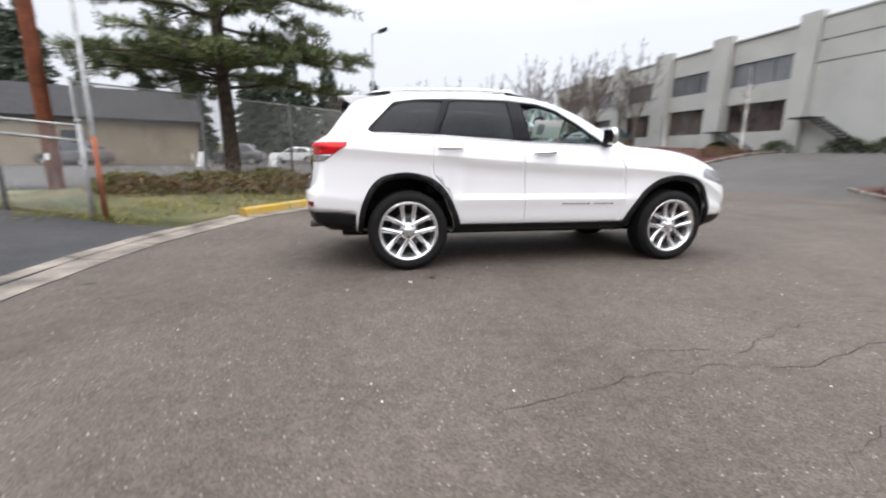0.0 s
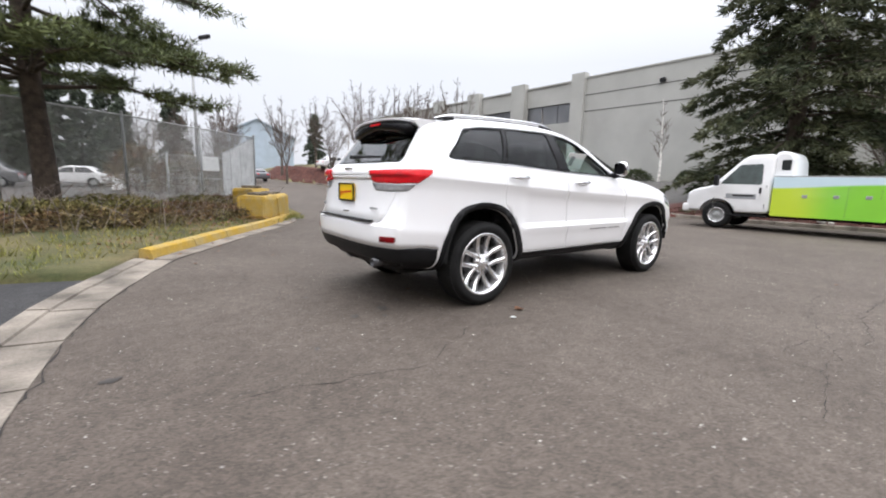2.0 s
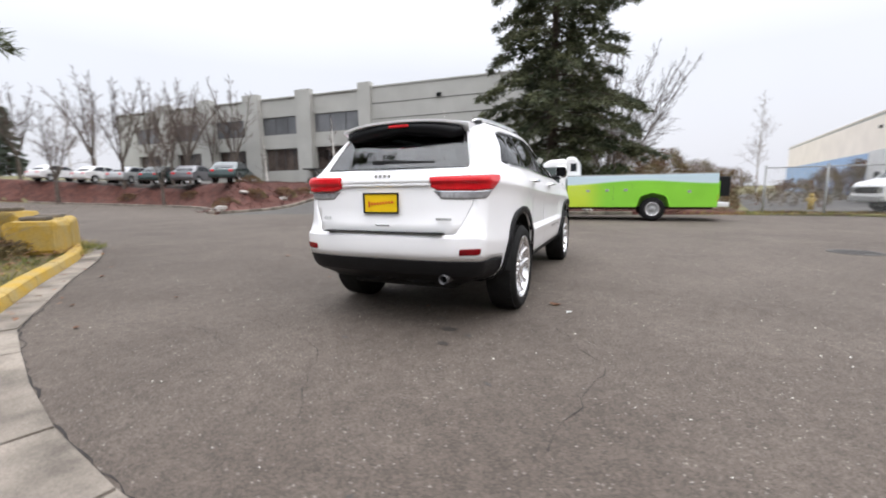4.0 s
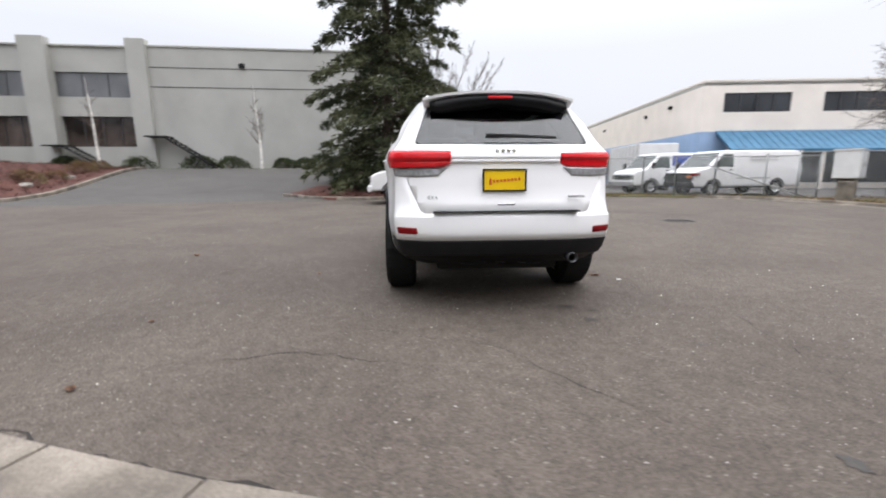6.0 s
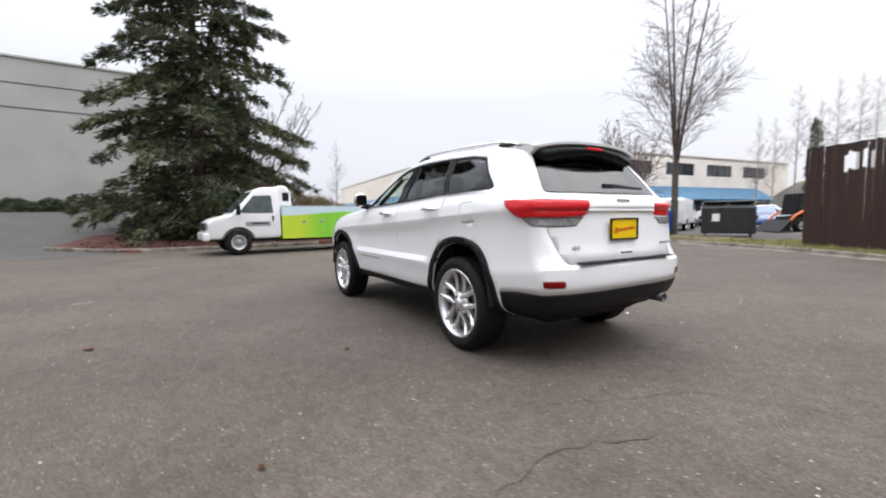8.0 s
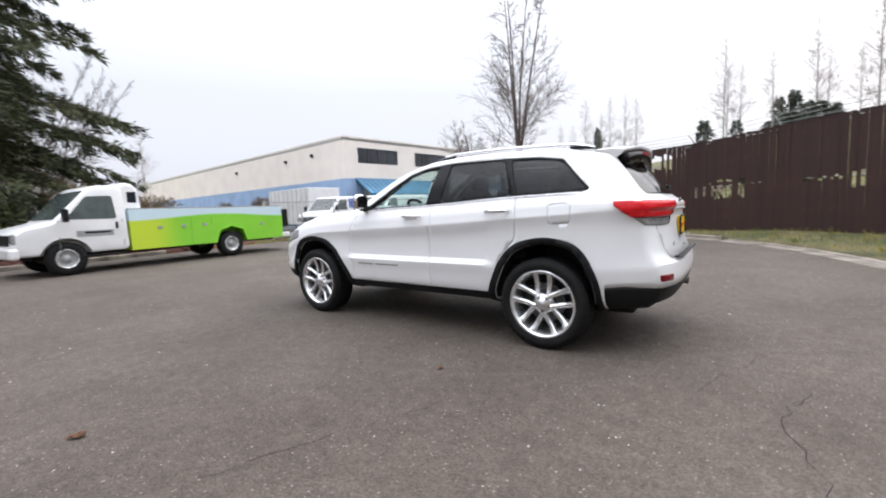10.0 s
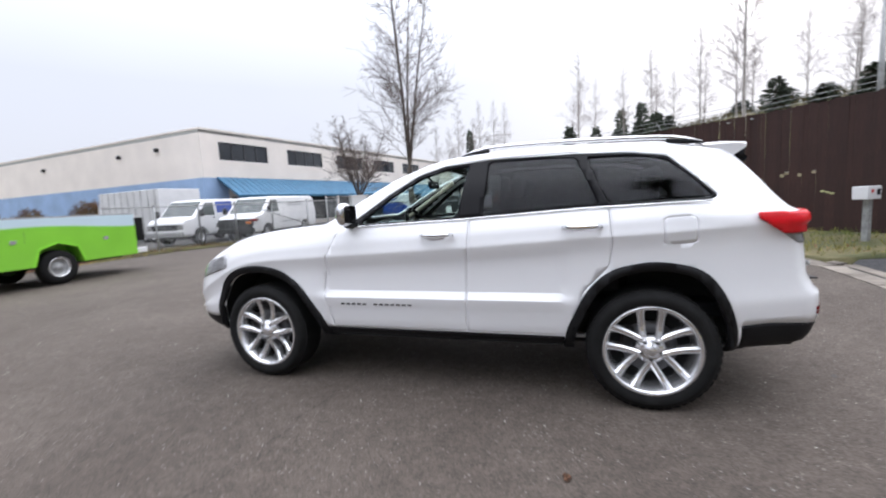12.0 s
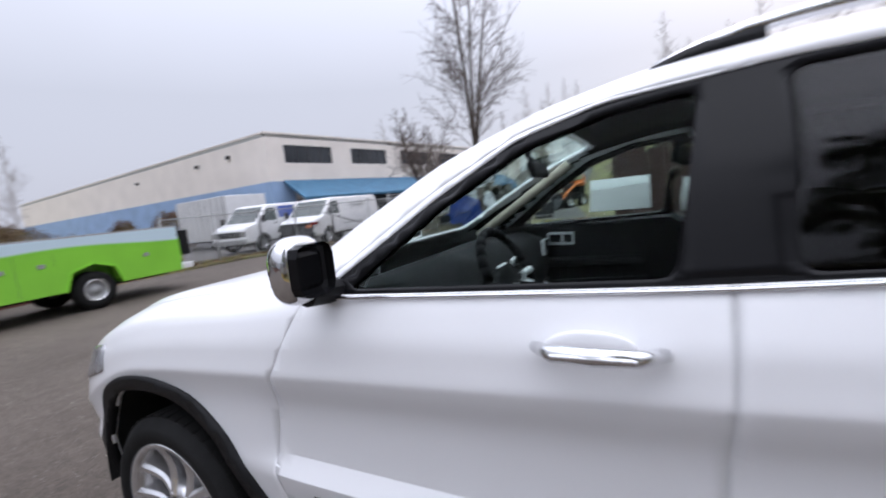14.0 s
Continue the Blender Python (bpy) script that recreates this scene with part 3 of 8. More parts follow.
def car_loft(inset=0.0):
    """The closed outer form of the body, drawn in by inset."""
    cols = []
    for x in np.concatenate([np.linspace(2.31, 1.9, 14)[:-1], np.linspace(1.9, -1.55, 92)]):
        cols.append([(x, y, z) for y, z in spread(car_section(x))])
    x0 = -1.55
    for t in np.linspace(0.06, 1, 22):
        sec = spread(car_section(x0 - t * 0.75))
        col = []
        for y, z in sec:
            r = min(0.10, y * 0.2)
            xe = rear_x(z, y - 0.53 * r) + r * 0.883
            col.append((x0 + t * (xe - x0), y, z))
        cols.append(col)
    sec = spread(car_section(x0 - 0.75))
    for ph in np.linspace(0, 62, 6)[1:]:
        col = []
        for y, z in sec:
            r = min(0.10, y * 0.2)
            yc = y - 0.53 * r
            col.append((rear_x(z, yc) + r * (0.883 - math.sin(radians(ph))), yc + r * (math.cos(radians(ph)) - 0.47), z))
        cols.append(col)
    for c in (0.92, 0.84, 0.75, 0.65, 0.54, 0.42, 0.28, 0.14, 0.0):
        col = []
        for y, z in sec:
            yc = (y - 0.53 * min(0.10, y * 0.2)) * c
            col.append((rear_x(z, yc), yc, z))
        cols.append(col)
    n = len(cols[0])
    bm = bmesh.new()
    rings = []
    for col in cols:
        right = [bm.verts.new((x, -y, z)) for x, y, z in col]
        left = [bm.verts.new((x, y, z)) for x, y, z in col[1:-1]]
        rings.append(right + left[::-1])
    k = len(rings[0])
    for a, b in zip(rings[:-1], rings[1:]):
        for i in range(k):
            bm.faces.new((a[i], a[(i + 1) % k], b[(i + 1) % k], b[i]))
    bm.faces.new(rings[0])
    bmesh.ops.remove_doubles(bm, verts=bm.verts[:], dist=0.0006)
    bmesh.ops.recalc_face_normals(bm, faces=bm.faces[:])
    if inset:
        bm.normal_update()
        for v, co in [(v, v.co - v.normal * inset) for v in bm.verts]:
            v.co = co
    bm.normal_update()
    return mesh_of(bm, "loft")


def base(a):
    """The outer form as a solid, to be cut; faces of the cuts carry the second slot."""
    me = car_loft(a)
    me.materials.append(M_PAINT)
    me.materials.append(M_UNDER)
    return me


def skin_part(name, me, material, parent, label="", thick=0.02, angle=28):
    """What is left of the outer form, without the cut faces, as a sheet of some thickness."""
    bm = bmesh.new()
    bm.from_mesh(me)
    bmesh.ops.delete(bm, geom=[f for f in bm.faces if f.material_index == 1], context="FACES")
    for f in bm.faces:
        f.material_index = 0
    out = mesh_of(bm, name)
    ob = part(name, out, material, parent, label)
    soften(ob, angle)
    md = ob.modifiers.new("thickness", "SOLIDIFY")
    md.thickness, md.offset = thick, -1.0
    return ob


def soften(ob, angle=28):
    """Smooth shading that keeps sharp folds."""
    me = ob.data
    bm = bmesh.new()
    bm.from_mesh(me)
    for f in bm.faces:
        f.smooth = True
    for e in bm.edges:
        e.smooth = not (len(e.link_faces) == 2 and e.calc_face_angle(0) > radians(angle))
    bm.to_mesh(me)
    bm.free()
    return ob


DLO = rounded([(0.66, 1.232), (0.33, 1.462), (0.11, 1.588), (-0.10, 1.642), (-0.45, 1.664), (-1.0, 1.658), (-1.36, 1.638), (-1.58, 1.602), (-1.70, 1.475), (-1.835, 1.335), (-1.79, 1.313), (-1.1, 1.30), (-0.25, 1.258)], 0.03, 3)
WIN_F = rounded([(0.555, 1.247), (0.31, 1.438), (0.09, 1.563), (-0.10, 1.614), (-0.285, 1.630), (-0.225, 1.270)], 0.03, 3)
WIN_R = rounded([(-0.405, 1.278), (-0.435, 1.642), (-0.9, 1.640), (-1.025, 1.630), (-1.165, 1.312)], 0.035, 3)
WIN_Q = rounded([(-1.215, 1.318), (-1.09, 1.628), (-1.35, 1.618), (-1.565, 1.585), (-1.685, 1.465), (-1.805, 1.340), (-1.77, 1.326)], 0.035, 3)
ARCH_R = rounded([(-0.99, 0.20), (-1.00, 0.47), (-1.13, 0.75), (-1.26, 0.86), (-1.48, 0.905), (-1.69, 0.865), (-1.79, 0.76), (-1.875, 0.56), (-1.90, 0.20)], 0.09, 4)
FLARE_R = rounded([(-0.93, 0.28), (-0.935, 0.47), (-1.075, 0.775), (-1.225, 0.912), (-1.475, 0.962), (-1.72, 0.918), (-1.835, 0.80), (-1.925, 0.58), (-1.945, 0.30)], 0.10, 4)
ARCH_F = rounded([(1.90, 0.20), (1.885, 0.55), (1.80, 0.765), (1.68, 0.865), (1.46, 0.895), (1.26, 0.855), (1.10, 0.745), (0.93, 0.46), (0.92, 0.20)], 0.09, 4)
FLARE_F = rounded([(1.955, 0.30), (1.94, 0.56), (1.85, 0.80), (1.70, 0.915), (1.46, 0.948), (1.24, 0.905), (1.06, 0.775), (0.865, 0.47), (0.86, 0.28)], 0.10, 4)
DOOR_F = rounded([(0.805, 0.452), (0.865, 0.72), (0.815, 1.00), (0.70, 1.228), (0.34, 1.478), (0.11, 1.60), (-0.10, 1.648), (-0.345, 1.66), (-0.31, 1.25), (-0.265, 0.458)], 0.02, 2)
DOOR_R = rounded([(-0.270, 0.458), (-0.315, 1.25), (-0.350, 1.66), (-0.98, 1.665), (-1.06, 1.655), (-1.215, 1.28), (-1.235, 1.06), (-1.215, 0.925), (-1.06, 0.765), (-0.965, 0.462)], 0.02, 2)
FUEL = rounded([(-1.52, 1.055), (-1.52, 1.215), (-1.695, 1.225), (-1.705, 1.065)], 0.03, 3)
REARGLASS = rounded([(0.675, 1.275), (0.545, 1.64), (-0.545, 1.64), (-0.675, 1.275)], 0.04, 3)
SCREEN = rounded([(0.90, 0.68), (0.10, 0.585), (0.10, -0.585), (0.90, -0.68)], 0.05, 3)
GATE = rounded([(0.70, 1.20), (0.545, 1.69), (-0.545, 1.69), (-0.70, 1.20), (-0.735, 1.02), (-0.62, 0.775), (0.62, 0.775), (0.735, 1.02)], 0.03, 3)
HOOD = rounded([(0.98, 0.74), (0.98, -0.74), (1.6, -0.74), (2.02, -0.66), (2.22, -0.45), (2.22, 0.45), (2.02, 0.66), (1.6, 0.74)], 0.05, 3)
LAMP_T = [(0.405, 1.208), (0.80, 1.218), (1.0, 1.228), (1.0, 1.118), (0.74, 1.100), (0.46, 1.106), (0.41, 1.13)]

LAMP_SIDE = rounded([(-2.7, 0.98), (-2.7, 1.30), (-2.02, 1.26), (-2.015, 1.195), (-2.13, 1.115), (-2.24, 1.035), (-2.32, 1.0)], 0.02, 2)


def P(pts, axis, a, b):
    return prism(bmesh.new(), pts, axis, a, b)


def B(*a):
    return box(bmesh.new(), *a)


def white_car(m):
    car = thing("car", m, "white sport utility car with black wheel arches, parked on the asphalt", "car")
    skin = base(0.0)
    for poly in (DLO,):
        skin = cut(skin, P(poly, "y", -1.3, 1.3))
    skin = cut(skin, P(REARGLASS, "x", -2.7, -1.5))
    skin = cut(skin, P(SCREEN, "z", 1.27, 2.0))
    for poly in (ARCH_R, ARCH_F):
        skin = cut(skin, P(poly, "y", 0.55, 1.3))
        skin = cut(skin, P(poly, "y", -1.3, -0.55))
    # black lower bumper and sills
    low_r = [(-1.95, 0.2), (-1.95, 0.555), (-2.10, 0.575), (-2.6, 0.575), (-2.6, 0.2)]
    skin_part("rear_bumper_valance", meet(skin.copy(), P(low_r, "y", -1.2, 1.2)), M_BLACK, car, "black plastic lower bumper")
    skin = cut(skin, P(low_r, "y", -1.3, 1.3))
    for s, nm in ((1, "left"), (-1, "right")):
        skin_part("sill", meet(skin.copy(), B(0, s * 0.9, 0.35, 1.86, 0.5, 0.2)), M_BLACK, car, "black plastic sill")
    skin = cut(skin, B(0, 0, 0.30, 1.87, 2.2, 0.30))
    low_f = [(1.9, 0.2), (1.9, 0.50), (2.6, 0.50), (2.6, 0.2)]
    skin_part("front_bumper_valance", meet(skin.copy(), P(low_f, "y", -1.2, 1.2)), M_BLACK, car, "black plastic lower bumper")
    skin = cut(skin, P(low_f, "y", -1.3, 1.3))
    # doors, fuel flap, tailgate and bonnet with their gaps
    for poly, nm in ((DOOR_F, "front_door"), (DOOR_R, "rear_door")):
        for s in (1, -1):
            a, b = (0.5, 1.3) if s > 0 else (-1.3, -0.5)
            door = skin_part(nm, meet(skin.copy(), P(poly, "y", a, b)), M_PAINT, car)
            handle_x = -0.085 if nm == "front_door" else -1.055
            hz = 1.150 if nm == "front_door" else 1.178
            bm = bmesh.new()
            pts = [(handle_x + 0.115, 0.925 * s, hz), (handle_x + 0.075, 0.966 * s, hz + 0.004), (handle_x, 0.972 * s, hz + 0.005), (handle_x - 0.075, 0.966 * s, hz + 0.004), (handle_x - 0.12, 0.925 * s, hz)]
            sweep(bm, pts, [0.012, 0.016, 0.017, 0.016, 0.012], 12)
            part("handle", bm, M_CHROME, door, "chrome door handle", True)
            bm = bmesh.new()
            box(bm, handle_x, 0.985 * s, hz + 0.004, 0.15, 0.008, 0.012, 0.003)
            part("handle_strip", bm, M_CHROME, door, "chrome handle strip")
            bm = bmesh.new()
            bmesh.ops.create_uvsphere(bm, u_segments=20, v_segments=10, radius=1, matrix=Matrix.Translation((handle_x + 0.01, 0.918 * s, hz)) @ Matrix.Diagonal((0.085, 0.008, 0.035, 1)))
            part("handle_recess", bm, M_PAINT, door, "", True)
        skin = cut(skin, P(grown(poly, 0.0016), "y", 0.5, 1.3))
        skin = cut(skin, P(grown(poly, 0.0016), "y", -1.3, -0.5))
    flap = skin_part("fuel_flap", meet(skin.copy(), P(FUEL, "y", 0.5, 1.3)), M_PAINT, car)
    skin = cut(skin, P(grown(FUEL, 0.0018), "y", 0.5, 1.3))
    gate = skin_part("tailgate", meet(skin.copy(), P(GATE, "x", -2.7, -1.86)), M_PAINT, car, "white tailgate")
    skin = cut(skin, P(grown(GATE, 0.0025), "x", -2.7, -1.86))
    hood = skin_part("bonnet", meet(skin.copy(), P(HOOD, "z", 1.0, 2.0)), M_PAINT, car)
    skin = cut(skin, P(grown(HOOD, 0.003), "z", 1.0, 2.0))
    # tail lamps sit in the skin
    lens = base(-0.005)
    for s in (1, -1):
        pts = [(y * s, z) for y, z in LAMP_T]
        lamp = skin_part("tail_lamp", meet(meet(lens.copy(), P(pts, "x", -2.7, -1.95)), P(LAMP_SIDE, "y", -1.2, 1.2)), M_REDLENS, car, "red tail lamp")
        low = [(y * s, z) for y, z in [(0.43, 1.102), (0.74, 1.096), (1.0, 1.114), (1.0, 1.052), (0.66, 1.034), (0.50, 1.040)]]
        skin_part("clear_lens", meet(meet(lens.copy(), P(low, "x", -2.7, -1.95)), P(LAMP_SIDE, "y", -1.2, 1.2)), M_CLEARLENS, lamp, "clear reversing lens")
        refl = [(y * s, z) for y, z in rounded([(0.655, 0.620), (0.66, 0.668), (0.81, 0.672), (0.80, 0.622)], 0.012, 2)]
        skin_part("bumper_reflector", meet(base(-0.004), P(refl, "x", -2.7, -2.2)), M_REDDARK, car, "red bumper reflector")
    skin_part("body", skin, M_PAINT, car, "white painted body")
    # flares
    flare = base(-0.016)
    for outer, inner in ((FLARE_R, ARCH_R), (FLARE_F, ARCH_F)):
        for s in (1, -1):
            a, b = (0.60, 1.3) if s > 0 else (-1.3, -0.60)
            me = meet(flare.copy(), P(outer, "y", a, b))
            me = cut(me, P(grown(inner, 0.001), "y", -1.4, 1.4))
            skin_part("wheel_arch_flare", me, M_BLACK, car, "black plastic wheel arch flare", 0.03)
    # black window surround, panes
    trim = cut(base(0.004), P(WIN_F, "y", -1.3, 1.3))
    trim = cut(cut(trim, P(WIN_R, "y", -1.3, 1.3)), P(WIN_Q, "y", -1.3, 1.3))
    for s in (1, -1):
        a, b = (0.4, 1.3) if s > 0 else (-1.3, -0.4)
        skin_part("window_surround", meet(trim.copy(), P(DLO, "y", a, b)), M_GLOSSB, car, "gloss black window surround")
    pane = base(0.012)
    for poly, material, nm in ((WIN_F, M_CLEAR, "front_side_window"), (WIN_R, M_TINT, "rear_side_window"), (WIN_Q, M_TINT, "quarter_window")):
        for s in (1, -1):
            a, b = (0.4, 1.3) if s > 0 else (-1.3, -0.4)
            ob = soften(skin_part(nm, meet(pane.copy(), P(grown(poly, 0.004), "y", a, b)), material, car, "", 0.004))
    ob = skin_part("rear_window", meet(pane.copy(), P(grown(REARGLASS, 0.004), "x", -2.7, -1.5)), M_REARGLASS, car, "dark tinted rear window", 0.004)
    ob = skin_part("windscreen", meet(pane.copy(), P(grown(SCREEN, 0.004), "z", 1.26, 2.0)), M_CLEAR, car, "", 0.004)
    ob.visible_shadow = False
    # lining of the roof and the pillars, clear of the windows
    def inside(pt, poly):
        hit = False
        for (xa, za), (xb, zb) in zip(poly, poly[1:] + poly[:1]):
            if (za > pt[1]) != (zb > pt[1]) and pt[0] < (xb - xa) * (pt[1] - za) / (zb - za) + xa:
                hit = not hit
        return hit
    bm = bmesh.new()
    bm.from_mesh(car_loft(0.030))
    side_hole, screen_hole, rear_hole = grown(DLO, 0.012), grown(SCREEN, 0.015), grown(REARGLASS, 0.012)
    drop = []
    for f in bm.faces:
        c = f.calc_center_median()
        keep = -2.2 < c.x < 0.86 and c.z > 1.24
        keep = keep and not (abs(c.y) > 0.45 and f.normal.z < 0.75 and inside((c.x, c.z), side_hole))
        keep = keep and not (c.x > 0.05 and f.normal.z > 0.2 and inside((c.x, c.y), screen_hole))
        keep = keep and not (c.x < -1.7 and f.normal.x < -0.3 and inside((c.y, c.z), rear_hole))
        if not keep:
            drop.append(f)
    bmesh.ops.delete(bm, geom=drop, context="FACES")
    part("cabin_lining", bm, M_LINING, car, "dark headlining and pillar trim", True)
    # belt strips of bright metal
    for s in (1, -1):
        bm = bmesh.new()
        xs = np.linspace(0.66, -1.79, 26)
        run = []
        for x in xs:
            z = float(np.interp(-x, [-0.66, 0.25, 1.1, 1.79], [1.226, 1.252, 1.294, 1.307]))
            run.append((x, s * (smooth_interp(x, *CX_WIDE) - 0.060), z))
        sweep(bm, run, 0.0052, 6)
        part("belt_moulding", bm, M_CHROME, car, "thin bright belt moulding", True)
    # spoiler
    bm = bmesh.new()
    rows = []
    for y in np.linspace(-0.60, 0.60, 27):
        k = abs(y) / 0.60
        back = -2.105 + 0.07 * k ** 3
        zt = 1.697 - 0.050 * k ** 2.5
        rows.append([(-1.80, y * 0.98, zt + 0.006), (-1.97, y, zt + 0.004), (back, y, zt - 0.008), (back + 0.003, y, zt - 0.026), (-1.97, y * 0.98, zt - 0.070), (-1.88, y * 0.97, zt - 0.100)])
    loft_rows(bm, rows)
    soften(part("spoiler", bm, M_PAINT, car, "white roof spoiler", True), 40)
    bm = bmesh.new()
    rows = []
    for y in np.linspace(-0.545, 0.545, 21):
        k = abs(y) / 0.545
        zt = 1.664 - 0.052 * k ** 2.5
        dr = 0.088 + 0.018 * step(0.10, 0.30, k) - 0.055 * step(0.84, 1.0, k)
        rows.append([(-2.094 + 0.05 * k ** 3, y, zt), (-2.092 + 0.05 * k ** 3, y, zt - dr * 0.55), (-2.06, y, zt - dr), (-1.95, y, zt - dr - 0.02), (-1.93, y, zt - 0.03)])
    loft_rows(bm, rows)
    part("spoiler_underside", bm, M_GLOSSB, car, "black spoiler underside", True)
    bm = bmesh.new()
    box(bm, -2.092, 0, 1.640, 0.02, 0.19, 0.022, 0.006)
    part("brake_lamp", bm, M_REDLENS, car, "red high brake lamp")
    # roof rails
    for s in (1, -1):
        bm = bmesh.new()
        pts = []
        for x in np.linspace(-1.80, -0.21, 19):
            e = min(1.0, (x + 1.80) / 0.22, (-0.21 - x) / 0.22)
            pts.append((x, s * (smooth_interp(x, *CX_ROOFY) - 0.055), smooth_interp(x, *CX_TOP) - 0.026 + 0.035 * math.sin(max(0, e) * math.pi / 2)))
        sweep(bm, pts, 0.016, 8)
        rail = part("roof_rail", bm, M_CHROME, car, "bright roof rail", True)
        for q, e in ((pts[1], 1), (pts[-2], -1)):
            rows = []
            for t in np.linspace(0, 1, 7):
                x = q[0] - e * 0.10 + e * 0.22 * t
                zb = smooth_interp(x, *CX_TOP) - 0.03
                zt = zb + 0.010 + 0.026 * math.sin(min(1.0, t * 1.3) * math.pi / 2)
                rows.append([(x, q[1] - 0.022, zb), (x, q[1] - 0.014, zt), (x, q[1] + 0.014, zt), (x, q[1] + 0.022, zb)])
            part("rail_foot", loft_rows(bmesh.new(), rows), M_BLACK, rail, "black rail foot", True)
    # mirrors
    for s in (1, -1):
        bm = bmesh.new()
        r = bmesh.ops.create_uvsphere(bm, u_segments=20, v_segments=14, radius=1, matrix=Matrix.Translation((0.60, 0.965 * s, 1.325)) @ Matrix.Diagonal((0.056, 0.076, 0.086, 1)))
        for v in r["verts"]:
            v.co.x = max(v.co.x, 0.566)
            for ax, mid, half in ((1, 0.965 * s, 0.076), (2, 1.325, 0.086)):
                q = max(-1.0, min(1.0, (v.co[ax] - mid) / half))
                v.co[ax] = mid + half * math.copysign(abs(q) ** 0.72, q)
        mirror = part("mirror", bm, M_CHROME, car, "chrome door mirror", True)
        bm = bmesh.new()
        box(bm, 0.562, 0.965 * s, 1.325, 0.010, 0.122, 0.130, 0.03)
        part("mirror_glass", bm, M_GLOSSB, mirror, "dark mirror glass")
        bm = bmesh.new()
        tube(bm, (0.60, 0.84 * s, 1.245), (0.60, 0.95 * s, 1.26), 0.035, n=10)
        part("mirror_arm", bm, M_BLACK, mirror)
    # rear details
    bm = bmesh.new()
    tube(bm, (-2.285, 0.03, 1.335), (-2.245, -0.40, 1.325), 0.016, 0.009, n=8)
    box(bm, -2.285, 0.08, 1.332, 0.03, 0.12, 0.035, 0.01)
    part("rear_wiper", bm, M_BLACK, car, "black rear wiper")
    bm = bmesh.new()
    box(bm, -2.355, 0, 1.150, 0.03, 0.80, 0.02, 0.006)
    part("tailgate_strip", bm, M_PAINT, car)
    bm = bmesh.new()
    box(bm, -2.425, 0, 0.785, 0.06, 1.08, 0.010, 0.004)
    part("bumper_step_strip", bm, M_BLACK, car, "dark bumper step strip")
    plate = part("number_plate", box(bmesh.new(), -2.380, 0.015, 1.010, 0.022, 0.300, 0.148, 0.004), M_PLATEY, car, "yellow dealer plate with red script bar")
    bm = bmesh.new()
    for dy, dz, sy, sz in ((0, 0.076, 0.325, 0.012), (0, -0.076, 0.325, 0.012), (0.157, 0, 0.012, 0.16), (-0.157, 0, 0.012, 0.16)):
        box(bm, -2.392, 0.015 + dy, 1.010 + dz, 0.014, sy, sz, 0.003)
    part("plate_frame", bm, M_BLACK, plate, "black plate frame")
    for k in range(9):
        part("print_bar", box(bmesh.new(), -2.395, 0.015 + 0.105 - k * 0.0265, 1.000 + k * 0.0022, 0.003, 0.013, 0.020 if k else 0.045, 0.0), M_REDPRINT, plate, "red print bar")
    for k in range(4):
        part("emblem", box(bmesh.new(), -2.366, 0.066 - k * 0.040, 1.222, 0.012, 0.032, 0.030, 0.006), M_ALLOY, car, "bright maker emblem bar")
    text_part("4X4", (-2.389, 0.545, 0.885), 0.045, M_STEEL, car, "grey badge 4X4")
    for k in range(6):
        part("trim_badge", box(bmesh.new(), -2.386, -0.475 - k * 0.021, 0.888, 0.010, 0.015, 0.016, 0.0), M_STEEL, car, "small grey badge bar")
    part("tailgate_button", box(bmesh.new(), -2.398, 0.0, 0.835, 0.012, 0.13, 0.014, 0.004), M_CHROME, car)
    for s in (1, -1):
        for k in range(13):
            if k != 5:
                part("door_badge", box(bmesh.new(), 0.70 - k * 0.046, 0.916 * s, 0.652, 0.032, 0.014, 0.028, 0.0), M_BADGE, car, "dark letter-sized badge bar")
    bm = bmesh.new()
    tube(bm, (-2.20, -0.52, 0.43), (-2.40, -0.52, 0.425), 0.038, n=16, cap=False)
    bmesh.ops.solidify(bm, geom=bm.faces[:], thickness=0.004)
    part("exhaust_tip", bm, M_BADGE, car, "chrome exhaust tip", True)
    # under the car
    bm = bmesh.new()
    box(bm, 0, 0, 0.36, 4.2, 1.0, 0.16, 0.03)
    box(bm, -0.035, 0.0, 0.40, 1.80, 1.70, 0.06, 0.02)
    box(bm, -1.85, 0.0, 0.45, 0.80, 1.10, 0.16, 0.05)
    box(bm, 1.5, 0.0, 0.40, 1.30, 1.10, 0.16, 0.05)
    box(bm, -2.08, 0.0, 0.46, 0.36, 1.52, 0.10, 0.03)
    tube(bm, (-1.4575, -0.75, 0.37), (-1.4575, 0.75, 0.37), 0.06, n=10)
    tube(bm, (1.4575, -0.75, 0.37), (1.4575, 0.75, 0.37), 0.05, n=10)
    part("underbody", bm, M_UNDER, car, "dark underbody")
    for poly in (ARCH_R, ARCH_F):
        for s in (1, -1):
            bm = bmesh.new()
            big = [(x, z) for x, z in grown(poly, 0.012) if z > 0.45]
            big = [(big[0][0], 0.43)] + big + [(big[-1][0], 0.43)]
            lo = [bm.verts.new((x, 0.56 * s, z)) for x, z in big]
            hi = [bm.verts.new((x, 0.925 * s, z)) for x, z in big]
            for i in range(len(big) - 1):
                bm.faces.new((lo[i], lo[i + 1], hi[i + 1], hi[i]))
            bm.faces.new(lo)
            part("wheel_well", bm, M_UNDER, car, "black wheel well")
